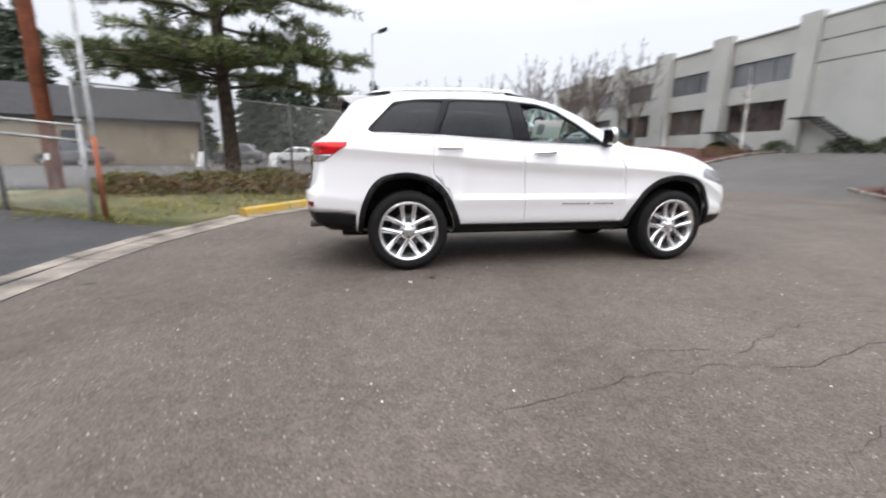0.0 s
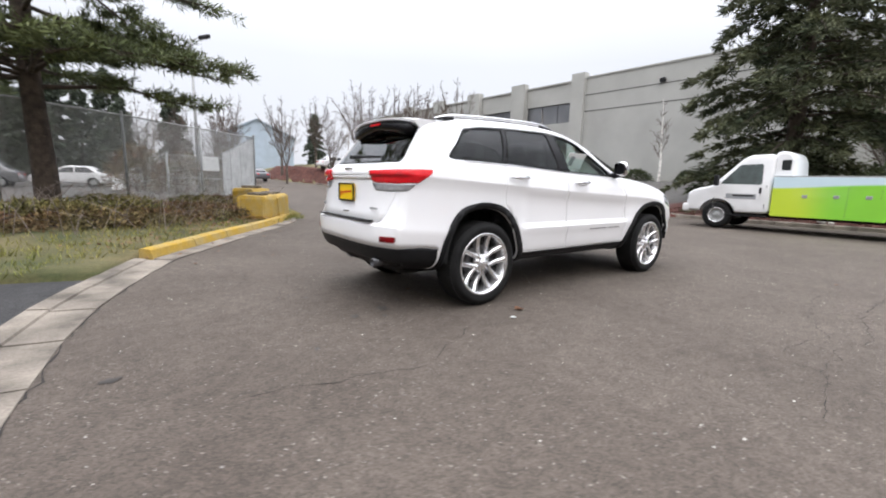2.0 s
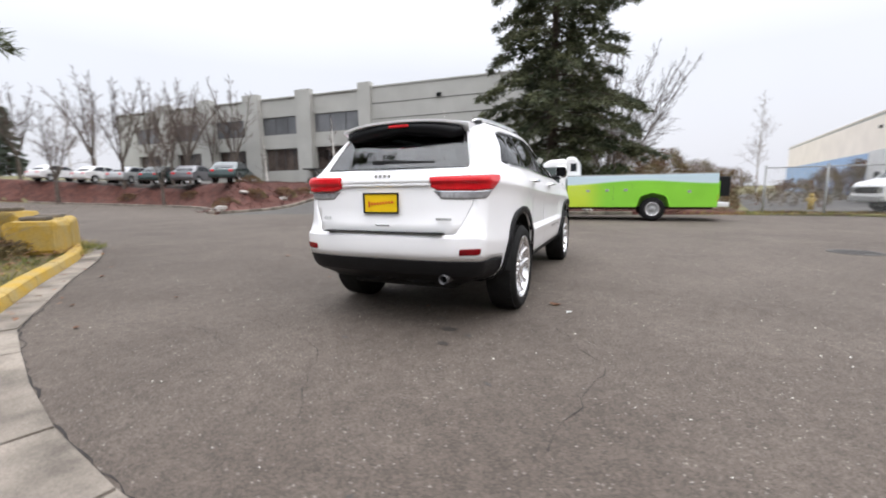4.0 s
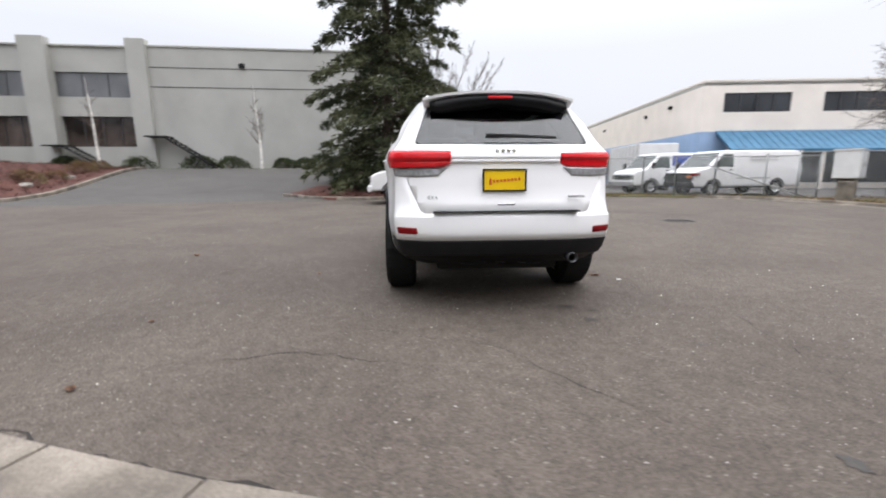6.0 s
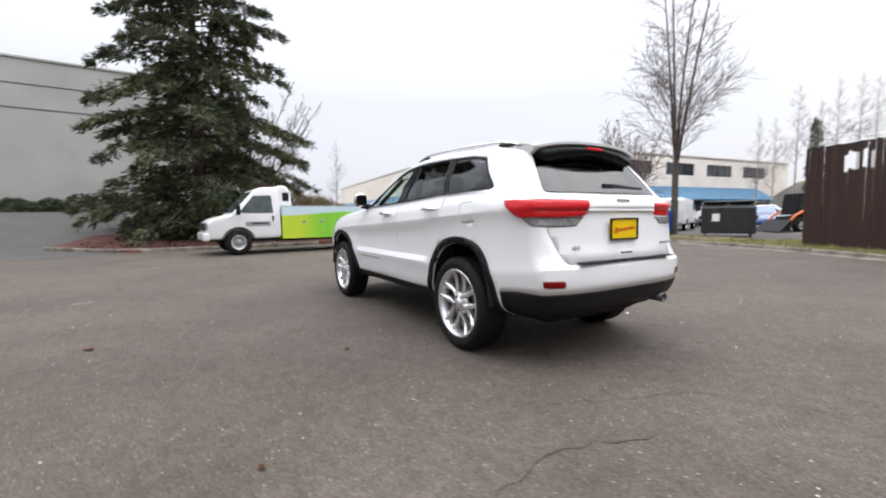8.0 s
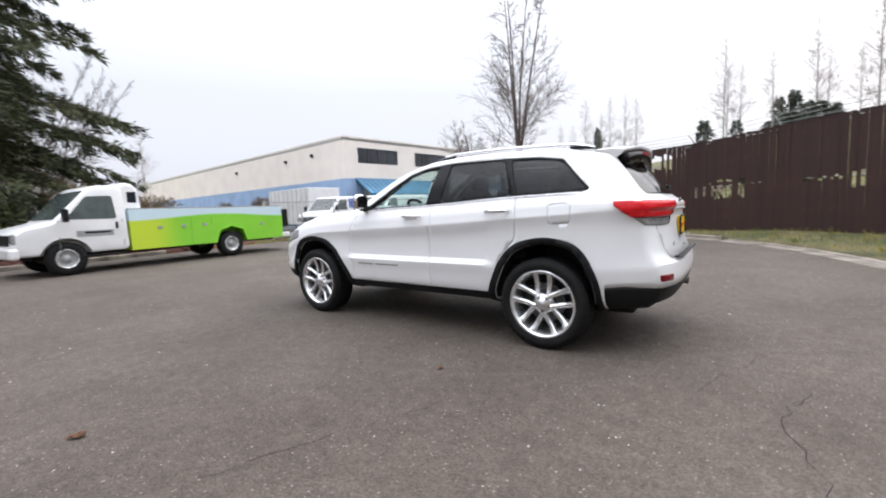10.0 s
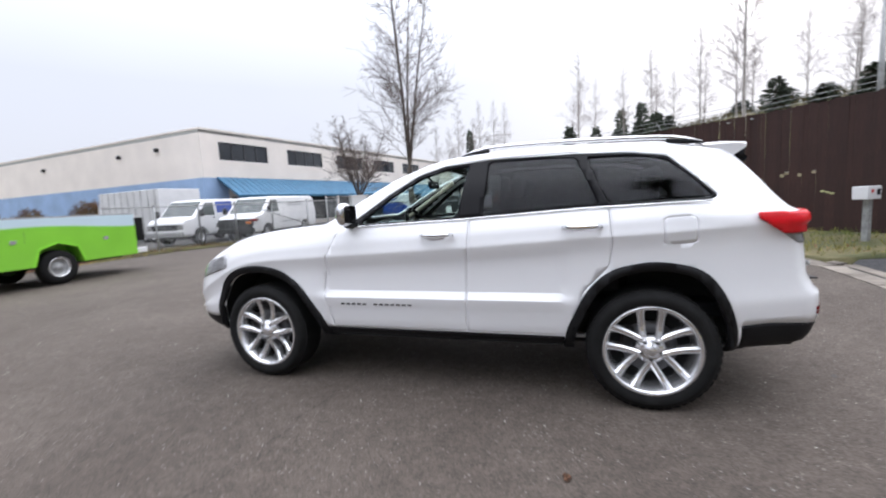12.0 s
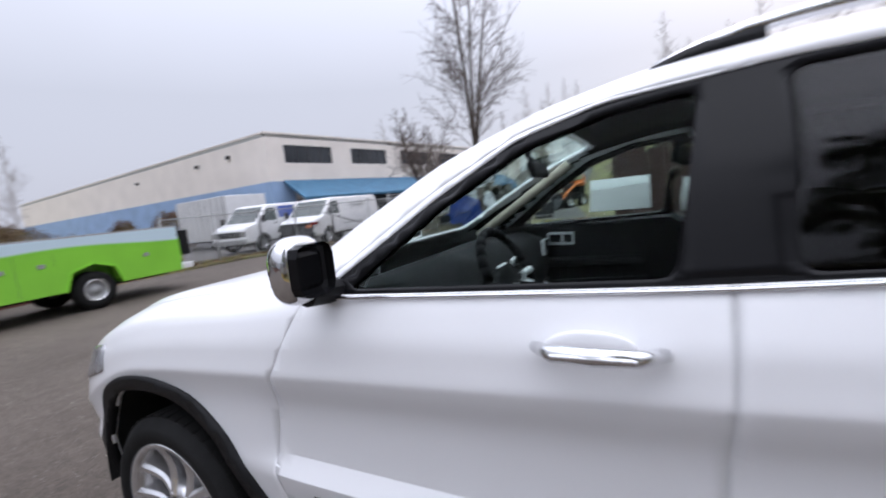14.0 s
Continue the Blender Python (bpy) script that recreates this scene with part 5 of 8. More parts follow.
def shrub(place, size, label, m_leaf, n=900, blade=(0.10, 0.05), wild=0.8, name="shrub", wood=True):
    leaf, st = Cards(), Sticks(3)
    sx, sy, sz = size
    for i in range(n):
        a, u = RNG.uniform(0, 2 * math.pi), RNG.uniform(0, 1)
        r = RNG.uniform(0.45, 1.0) ** 0.5 * (0.9 + 0.25 * math.sin(3 * a + sx * 7))
        zz = u ** 0.7
        k = math.sqrt(max(0.05, 1 - zz * zz * 0.95))
        p = np.array((sx * r * k * math.cos(a), sy * r * k * math.sin(a), sz * zz * RNG.uniform(0.75, 1.05)))
        leaf.tuft(p, unit(p * (1, 1, 1.5) + 1e-3), 3, blade[0], blade[1], wild)
    for i in range(14):
        a = RNG.uniform(0, 2 * math.pi)
        e = np.array((sx * 0.8 * math.cos(a), sy * 0.8 * math.sin(a), sz * 0.85))
        st.run([np.array((0, 0, -0.05)), e * 0.5 + RNG.normal(0, 0.05, 3), e], 0.012, 0.004)
    return plant(name, place, label, "shrub", st if wood else None, leaf, M_TWIG, m_leaf, names=("stems", "leaves"))


def scatter_blades(name, label, category, material, places, length, width, n, wild=0.35):
    leaf = Cards()
    for x, y in places:
        leaf.tuft(np.array((x, y, gz(x, y))), np.array((0, 0, 1.0)), n, length, width, wild)
    ob = from_arrays(name, leaf.v, leaf.f, material)
    return tagged(ob, label, category, kind="stuff")


# ---- kerbs, laid piece by piece ----
def resample(pts, pitch):
    pts = [np.array(p, float) for p in pts]
    seg = [np.linalg.norm(b - a) for a, b in zip(pts[:-1], pts[1:])]
    cum = np.concatenate([[0], np.cumsum(seg)])
    n = max(1, round(cum[-1] / pitch))
    out = []
    for s in np.linspace(0, cum[-1], n + 1):
        i = int(min(len(seg) - 1, np.searchsorted(cum, s, side="right") - 1))
        out.append(pts[i] + (pts[i + 1] - pts[i]) * ((s - cum[i]) / seg[i]))
    return out


def kerb(name, line, profile, material, label, pitch, side, gap=0.02, sub="kerb_stone", lie=False):
    """side +1 lays the kerb to the left of the line."""
    ob = thing(name, pose(0, 0, 0), label, "kerb", kind="structure")
    pts = resample(line, pitch)
    nrm = []
    for i in range(len(pts)):
        d = unit(pts[min(i + 1, len(pts) - 1)] - pts[max(i - 1, 0)])
        nrm.append(np.array((-d[1], d[0])) * side)
    for i in range(len(pts) - 1):
        d = unit(pts[i + 1] - pts[i])
        rows = []
        dz = RNG.normal(0, 0.003)
        for q, nn, s in ((pts[i], nrm[i], 1), (pts[i] * 0.5 + pts[i + 1] * 0.5, unit(nrm[i] + nrm[i + 1]), 0), (pts[i + 1], nrm[i + 1], -1)):
            c = q + d * gap * 0.5 * s
            rows.append([(c[0] + nn[0] * o, c[1] + nn[1] * o, (gz(c[0], c[1]) if lie else 0.0) + h + dz) for o, h in profile])
        part(sub, loft_rows(bmesh.new(), rows), material, ob)
    return ob


FLUSH = [(0.0, -0.1), (0.0, 0.008), (0.30, 0.014), (0.31, 0.030), (0.45, 0.040), (0.46, 0.03), (0.46, -0.1)]
GUTTER = [(0.0, -0.1), (0.0, 0.008), (0.26, 0.016), (0.26, -0.1)]
RAISED = [(0.265, -0.1), (0.27, 0.02), (0.30, 0.125), (0.325, 0.142), (0.43, 0.148), (0.45, 0.13), (0.45, -0.1)]
SOUTHK = [(0.0, -0.1), (0.0, 0.01), (0.22, 0.02), (0.24, 0.10), (0.26, 0.115), (0.38, 0.115), (0.39, -0.1)]
kerb("kerb", WEST[:8], FLUSH, M_CONC, "flush worn concrete gutter with open joints", 0.78, 1)
kerb("kerb", WEST[7:], GUTTER, M_CONC, "concrete gutter before the yellow kerb", 1.1, 1)
kerb("kerb", WEST[7:], RAISED, M_YELLOW, "raised kerb in worn yellow paint", 1.1, 1)
kerb("kerb", WEST[:1] + SOUTH[:3], FLUSH, M_CONC, "flush worn concrete gutter with open joints", 0.8, -1)
kerb("kerb", SOUTH[2:9], SOUTHK, M_CONC, "low weathered concrete kerb", 1.4, -1)

# grass and earth strips
sheet("ground", [(-5.2, -5.9), (-5.0, -4.9), (-4.72, -6.3), (-3.8, -8.5), (-2.5, -10.2), (-1.1, -11.3), (0.8, -12.2), (3.9, -13.25), (7.3, -13.75), (5.2, -15.6), (1.4, -14.9), (-1.3, -13.8), (-3.8, -12.3), (-7.4, -7.8), (-8.4, -6.6)][1:], M_GRASSG, 0.06, 0.8, "winter grass verge beside the brown fence", "grass verge")
sheet("ground", [(-4.35, 2.05), (-4.0, 3.2), (-3.45, 3.9), (-2.5, 5.35), (-1.7, 6.4), (-1.0, 7.5), (-0.4, 8.6), (-0.2, 9.8), (0.2, 13.0), (-4.0, 10.4), (-8.2, 6.8), (-8.6, 3.6), (-5.2, 2.4)], M_GRASSG, 0.05, 0.7, "grass verge behind the yellow kerb", "grass verge")
sheet("ground", [(9.9, 17.6), (16.0, 18.5), (22.0, 19.8), (29.4, 21.6), (29.4, 28.0), (23.0, 27.0), (17.6, 26.3), (17.5, 30.0), (17.5, 35.0), (17.2, 39.0), (16.4, 43.0), (14.8, 49.0), (12.6, 56.0), (10.1, 55.0), (13.7, 45.0), (15.1, 40.0), (15.7, 36.0), (15.8, 30.0), (14.9, 25.0), (12.5, 20.6)], M_BARK, 0.10, 0.8, "bed of dark red-brown bark mulch", "mulch bed")
sheet("ground", [(12.9, 2.6), (13.2, 4.4), (15.5, 6.9), (18.5, 6.0), (19.5, 2.5), (17.0, -6.0), (14.2, -6.0), (13.6, -2.0)], M_BARK, 0.09, 0.75, "bark mulch bed under the fir", "mulch bed")
sheet("pavement", [(0.6, 13.6), (-4.2, 11.0), (-8.8, 6.7), (-14.0, 4.9), (-40.0, 20.0), (-30.0, 60.0), (2.0, 60.0), (2.0, 24.0)], M_DRIVE, 0.03, 4.0, "grey asphalt yard behind the wire fence", "asphalt yard")
sheet("pavement", [(9.8, -13.6), (12.4, -11.9), (13.9, -9.1), (14.1, -6.2), (60.0, -14.0), (58.0, -22.0), (22.8, -18.5), (21.4, -31.0), (17.0, -62.0), (2.0, -58.0), (5.2, -30.0), (2.4, -17.0), (5.0, -16.6), (6.8, -16.5)], M_DRIVE, 0.01, 3.0, "grey asphalt yard before the cream building", "asphalt yard")

sheet("pavement", [(17.7, 26.5), (23.0, 27.2), (29.3, 28.2), (29.3, 48.0), (22.0, 52.0), (15.0, 49.2), (16.6, 43.1), (17.4, 39.1), (17.7, 35.0), (17.7, 30.0)], M_DRIVE, 0.05, 2.0, "raised asphalt car park above the mulch bank", "car park")

kerb("kerb", [(29.2, 21.3), (22.0, 19.65), (16.0, 18.35), (10.6, 17.5), (9.75, 17.75), (10.2, 18.6), (12.3, 20.8), (14.85, 25.1), (15.7, 30.0), (15.6, 36.0), (15.0, 40.0), (13.6, 45.0)], [(0.0, -0.3), (0.0, 0.13), (0.02, 0.15), (0.15, 0.15), (0.16, -0.3)], M_CONC, "low concrete kerb round the mulch bank", 1.5, -1, lie=True)
kerb("kerb", [(13.25, -2.0), (12.85, 2.0), (12.95, 3.9), (13.4, 4.7), (15.4, 7.0)], [(0.0, -0.3), (0.0, 0.11), (0.02, 0.13), (0.14, 0.13), (0.15, -0.3)], M_CONC, "low concrete kerb round the fir's bed", 1.5, -1, lie=True)


def strewn(name, label, category, material, spots, length, width, rise=0.02):
    """Flat chips and leaves lying on the ground."""
    lying = Cards()
    for x, y in spots:
        d = unit(np.array((RNG.normal(), RNG.normal(), RNG.normal(0, 0.35))))
        lying.blade(np.array((x, y, gz(x, y) + rise + RNG.uniform(0, 0.03))), d, unit(np.array((RNG.normal(), RNG.normal(), 0.15))), length * RNG.uniform(0.5, 1.4), width * RNG.uniform(0.6, 1.4))
    return tagged(from_arrays(name, lying.v, lying.f, material), label, category, kind="stuff")


spots = []
while len(spots) < 6500:
    x, y = RNG.uniform(10, 29), RNG.uniform(17.8, 30)
    if y > 17.8 + (x - 9.9) * 0.2 and y < 20.6 + (x - 12.0) * 0.75 and y < 27:
        spots.append((x, y))
for _ in range(5200):
    y = RNG.uniform(20, 52)
    spots.append((bank_edge(y) + RNG.uniform(0.15, 2.3), y))
strewn("bark_chips", "dark red-brown bark chips on the bank", "bark chips", M_BARK, spots, 0.16, 0.07, 0.11)
spots = [(13.3 + abs(RNG.normal(0, 1.6)), RNG.uniform(-4, 6.0)) for _ in range(3200)]
strewn("bark_chips", "dark bark chips in the fir's bed", "bark chips", M_BARK, [q for q in spots if q[1] < 4.4 + (q[0] - 13.2) * 1.05 and q[0] < 18.5], 0.13, 0.06, 0.10)


def boulder(x, y, r, dz=0.08):
    bm = bmesh.new()
    bmesh.ops.create_icosphere(bm, subdivisions=3, radius=1)
    for v in bm.verts:
        k = 1 + 0.14 * math.sin(3.1 * v.co.x + x) * math.cos(2.7 * v.co.y + y) + 0.10 * math.sin(5 * v.co.z + 2 * v.co.x)
        v.co = Vector((v.co.x * r * 1.25 * k, v.co.y * r * k, max(-0.3 * r, v.co.z * r * 0.75 * k)))
    ob = mesh_ob("boulder", bm, M_STONE, smooth=True)
    ob.matrix_world = pose(x, y, gz(x, y) + dz + 0.2 * r, 0, 0, 70 * x)
    return tagged(ob, "weathered grey stone lying in the mulch", "stone", "stones in the mulch")


M_STONE = mat("weathered_stone", (0.30, 0.285, 0.26), 0.95, vary=0.3, scale=5, bump=0.6, bscale=14)
for x, y, r in ((11.6, 19.2, 0.30), (14.4, 20.6, 0.22), (10.9, 18.4, 0.20), (17.8, 20.6, 0.26), (21.5, 21.2, 0.24), (14.1, -0.2, 0.20)):
    boulder(x, y, r)

sheet("ground", [(3.9, -13.3), (7.3, -13.8), (10.0, -13.55), (12.5, -11.85), (13.95, -9.15), (14.2, -6.1), (15.4, -6.2), (15.3, -9.6), (13.6, -11.4), (12.0, -12.8), (11.2, -14.4), (9.9, -17.3), (7.0, -18.6), (4.4, -17.5)], M_EARTH, 0.055, 0.6, "littered earth verge before the vans", "verge")
LOTEDGE = [(3.9, -13.5), (7.3, -14.1), (10.0, -13.9), (12.6, -12.1), (14.1, -9.4), (14.5, -6.2)]
spots = []
for p in resample(LOTEDGE, 0.01):
    spots.append((p[0] + RNG.normal(0.15, 0.35), p[1] + RNG.normal(-0.15, 0.35)))
spots += [(RNG.uniform(5.0, 11.0), RNG.uniform(-18.0, -14.0)) for _ in range(1600)]
strewn("leaf_litter", "russet dead leaves along the lot's edge", "leaf litter", M_BRUSH, spots, 0.10, 0.06, 0.06)

# ---- grey building ----
M_GROOVE = mat("dark_groove", (0.10, 0.10, 0.095), 0.9)
M_FRAME = mat("dark_window_frame", (0.05, 0.05, 0.055), 0.5)


def window_unit(parent, pos, w, h, n, depth=0.18, pane=None):
    """A strip window set in its reveal, facing local -x. pos is the middle of the outer face."""
    x, y, z = pos
    win = part("window", box(bmesh.new(), x + depth, y, z, 0.03, w, h), pane or M_WINDARK, parent, "dark strip window")
    for k in range(n + 1):
        part("mullion", box(bmesh.new(), x + depth - 0.03, y - w / 2 + w * k / n, z, 0.06, 0.06, h), M_FRAME, win)
    for s in (-1, 1):
        part("frame", box(bmesh.new(), x + depth - 0.03, y, z + s * h / 2, 0.06, w + 0.06, 0.06), M_FRAME, win)
    return win


def wall_with_holes(x0, x1, y0, y1, z0, z1, holes):
    """A wall of some thickness, facing -x, with oblong holes (y0, y1, z0, z1)."""
    wall = mesh_of(box(bmesh.new(), (x0 + x1) / 2, (y0 + y1) / 2, (z0 + z1) / 2, x1 - x0, y1 - y0, z1 - z0))
    bm = bmesh.new()
    for a, b, c, d in holes:
        box(bm, (x0 + x1) / 2, (a + b) / 2, (c + d) / 2, x1 - x0 + 1, b - a, d - c)
    return boolean(wall, mesh_of(bm), "DIFFERENCE")


def grey_building():
    g = thing("office_building", pose(0, 0, 0, 0, 0, 3), "two-storey grey painted concrete office building with strip windows", "building")
    bays = [(20.75, 26.25), (28.1, 32.9), (35.0, 39.6), (41.6, 46.2), (48.2, 52.8)]
    holes = [(a, b, 7.1, 8.92) for a, b in bays] + [(a, b, 3.35, 5.65) for a, b in bays]
    f = 31.44
    part("wall", wall_with_holes(f + 0.25, f + 0.75, 19.9, 56, 0.5, 10.75, holes), M_GREYWALL, g, "grey wall of the window wing")
    part("wall", box(bmesh.new(), f + 0.30, 9.45, 5.65, 0.6, 20.9, 10.3), M_GREYWALL, g, "plain grey concrete wall")
    part("wall", box(bmesh.new(), f + 12, -0.8, 5.65, 23.4, 0.4, 10.3), M_GREYWALL, g)
    part("roof", box(bmesh.new(), f + 12.2, 27.5, 10.2, 22.8, 56.5, 0.3), M_GREYWALL, g)
    part("back_room", box(bmesh.new(), f + 4.0, 38, 5.6, 0.2, 36, 10.0), M_WINDARK, g)
    for z in (7.88, 9.32):
        part("groove", box(bmesh.new(), f - 0.004, 9.3, z, 0.03, 20.4, 0.07), M_GROOVE, g, "dark horizontal groove")
    for a, b in ((19.35, 20.7), (26.3, 28.05), (32.95, 34.95), (39.65, 41.55), (46.25, 48.15)):
        part("pilaster", box(bmesh.new(), f + 0.0, (a + b) / 2, 5.90, 0.7, b - a, 10.80), M_GREYWALL, g, "grey concrete pilaster")
    part("parapet", box(bmesh.new(), f + 0.45, 38, 10.80, 0.7, 36, 0.12), M_GREYWALL, g)
    part("parapet", box(bmesh.new(), f + 0.28, 9.4, 10.86, 0.72, 21, 0.12), M_GREYWALL, g)
    for a, b in bays:
        window_unit(g, (f + 0.25, (a + b) / 2, 8.01), b - a, 1.82, 3, pane=M_WINGREY)
        window_unit(g, (f + 0.25, (a + b) / 2, 4.5), b - a, 2.3, 4, 0.42, M_WINBROWN)
    lamp = part("wall_lamp", box(bmesh.new(), f - 0.12, 12.45, 9.55, 0.25, 0.42, 0.30, 0.03), M_BLACK, g, "dark wall lamp")
    part("lamp_arm", box(bmesh.new(), f - 0.02, 12.45, 9.72, 0.08, 0.12, 0.12), M_BLACK, lamp)
    # steel stairs to the raised doors
    for y0, y1, zt in ((18.2, 14.6, 4.05), (25.4, 22.6, 3.35)):
        st = part("outside_stair", box(bmesh.new(), f - 0.75, y0 + 0.6, zt, 1.3, 1.5, 0.10), M_BLACK, g, "dark steel outside stair")
        n = 11
        zb = gz(f - 0.7, y1) + 0.1
        for k in range(n):
            t = k / n
            part("tread", box(bmesh.new(), f - 0.75, y0 + (y1 - y0) * t, zt + (zb - zt) * t, 1.2, 0.28, 0.04), M_BLACK, st)
        for s in (-1.35, -0.15):
            bm = bmesh.new()
            tube(bm, (f + s, y0, zt - 0.05), (f + s, y1, zb - 0.05), 0.06, n=6)
            part("stringer", bm, M_BLACK, st)
    return g


grey_building()


# ---- cream and blue building ----
def cream_building():
    c = thing("commercial_building", pose(22.62, -18.62, 0, 0, 0, -6.9), "two-storey cream stucco building with a blue band and awning roof", "building")
    wins = [(-1.35 - k * 6.35 - 4.3, -1.35 - k * 6.35) for k in range(6)]
    holes = [(a, b, 5.05, 6.28) for a, b in wins] + [(-38, -2.0, 0.4, 2.5)]
    part("wall", wall_with_holes(0.0, 0.4, -42, 0, 0, 7.0, holes), M_WHITEWALL, c, "cream stucco front wall")
    part("wall", box(bmesh.new(), 30.2, -0.203, 5.40, 59.59, 0.4, 3.2), M_WHITEWALL, c, "cream stucco side wall")
    part("blue_band", box(bmesh.new(), 30.2, -0.195, 1.9, 60.41, 0.41, 3.8), M_BLUEBAND, c, "blue painted lower wall")
    part("blue_band", box(bmesh.new(), -0.005, -0.9, 1.9, 0.03, 1.8, 3.8), M_BLUEBAND, c, "blue painted lower wall")
    part("roof", box(bmesh.new(), 30, -21, 6.85, 60, 42, 0.2), M_GREYWALL, c)
    part("parapet_cap", box(bmesh.new(), 30.18, -0.19, 7.05, 60.4, 0.44, 0.10), M_WHITEWALL, c)
    part("parapet_cap", box(bmesh.new(), 0.18, -21.2, 7.052, 0.42, 41.6, 0.10), M_WHITEWALL, c)
    for a, b in wins:
        window_unit(c, (0.0, (a + b) / 2, 5.66), b - a, 1.23, 4, depth=0.12)
    part("shopfront", box(bmesh.new(), 1.2, -20, 1.4, 0.1, 36, 2.4), M_WINDARK, c, "dark shaded shopfront")
    # awning with standing seams
    aw = part("awning", prism(bmesh.new(), [(-1.9, 2.55), (0.0, 3.85), (0.0, 3.72), (-1.85, 2.45)], "y", -36.0, -1.0), M_BLUEROOF, c, "blue metal awning roof")
    for k in range(70):
        bm = bmesh.new()
        tube(bm, (-1.9, -1.0 - k * 0.5, 2.575), (0.0, -1.0 - k * 0.5, 3.875), 0.025, n=4)
        part("seam", bm, M_BLUEROOF, aw)
    part("fascia", box(bmesh.new(), -1.9, -18.5, 2.46, 0.05, 35, 0.16), M_BLUEROOF, aw)
    for k in range(8):
        part("awning_post", box(bmesh.new(), -1.75, -2.0 - k * 4.8, 1.22, 0.14, 0.14, 2.45), M_WHITEWALL, c)
    for x, z in ((9, 5.9), (20, 5.8), (4.5, 6.0)):
        part("wall_lamp", box(bmesh.new(), x, 0.08, z, 0.3, 0.2, 0.25, 0.03), M_BLACK, c, "dark wall lamp")
    return c


cream_building()


# ---- brown slatted fence ----
BROWNLINE = [(1.1, -14.4), (-1.3, -13.3), (-3.6, -11.9), (-5.6, -10.1), (-7.6, -7.7), (-11.0, -3.9)]


def brown_fence():
    fc = thing("fence", pose(0, 0, 0), "tall wire fence filled with rusty brown slats", "fence")
    line = resample(BROWNLINE, 0.098)
    def tall(p):
        return 3.08
    slat = mesh_of(box(bmesh.new(), 0, 0, 0.5, 0.0972, 0.010, 1.0), "slat")
    slat.materials.append(M_CORTEN)
    near, far = line[:260], line[260:]
    gaps = ((-1.9, -13.0, 0.55, 1.15, 1.50), (-2.6, -12.6, 0.7, 1.10, 1.50), (-2.3, -12.8, 0.8, 1.62, 1.69), (-4.6, -11.0, 0.7, 1.42, 1.50), (-5.1, -10.6, 0.3, 1.20, 1.60), (-6.5, -9.0, 0.8, 1.38, 1.46), (-8.2, -7.0, 0.9, 1.30, 1.38), (-0.3, -13.8, 0.4, 2.30, 2.80), (-7.0, -8.4, 0.6, 0.90, 0.95))
    for i, p in enumerate(near):
        q = near[min(i + 1, len(near) - 1)] - near[max(i - 1, 0)]
        a = math.atan2(q[1], q[0])
        z0 = gz(p[0], p[1]) + 0.05
        top = tall(p) + RNG.normal(0, 0.012) + z0
        cuts = []
        for gx, gy, gw, ga, gb in gaps:
            if math.hypot(p[0] - gx, p[1] - gy) < gw * 0.9 and RNG.uniform() < 0.6:
                e = RNG.normal(0, 0.03)
                cuts.append((ga + e + z0, gb + e + z0))
        cuts = sorted(cuts)
        lo = z0
        for ca, cb in cuts + [(top, top)]:
            if ca - lo > 0.05:
                ob = new("slat", slat)
                ob.parent = fc
                ob.matrix_world = Matrix.LocRotScale((p[0], p[1], lo), Euler((RNG.normal(0, 0.004), RNG.normal(0, 0.002), a + RNG.normal(0, 0.03))), (1, 1, ca - lo))
            lo = max(lo, cb)
    bm = bmesh.new()
    for i, p in enumerate(far):
        q = far[min(i + 1, len(far) - 1)] - far[max(i - 1, 0)]
        box(bm, p[0], p[1], gz(p[0], p[1]) + tall(p) / 2, 0.0972, 0.010, tall(p), 0, Matrix.Rotation(math.atan2(q[1], q[0]), 4, "Z"))
    tagged(part("slat_row", bm, M_CORTEN, fc, "brown slats"), kind="stuff")
    posts = resample(BROWNLINE, 2.9)
    for p in posts:
        z0 = gz(p[0], p[1])
        H = tall(p)
        bm = bmesh.new()
        tube(bm, (p[0] - 0.07, p[1] - 0.05, z0 - 0.3), (p[0] - 0.07, p[1] - 0.05, z0 + H + 0.02), 0.036, n=8)
        post = part("post", bm, M_STEEL, fc, "grey steel fence post", True)
        bm = bmesh.new()
        tube(bm, (p[0] - 0.07, p[1] - 0.05, z0 + H), (p[0] + 0.16, p[1] + 0.11, z0 + H + 0.34), 0.014, n=6)
        part("barb_arm", bm, M_STEEL, post, "slanted barbed wire arm")
    for u in (0.08, 0.5, 0.985):
        bm = sweep(bmesh.new(), [(a[0] - 0.03, a[1] - 0.02, gz(*a) + tall(a) * u) for a in posts], 0.018, 6)
        part("rail", bm, M_STEEL, fc, "steel fence rail", True)
    for k, t in enumerate((0.35, 0.68, 1.0)):
        bm = sweep(bmesh.new(), [(a[0] - 0.07 + 0.23 * t, a[1] - 0.05 + 0.16 * t, gz(*a) + tall(a) + 0.34 * t) for a in posts], 0.006, 4)
        part("barbed_wire", bm, M_STEEL, fc)
    return fc


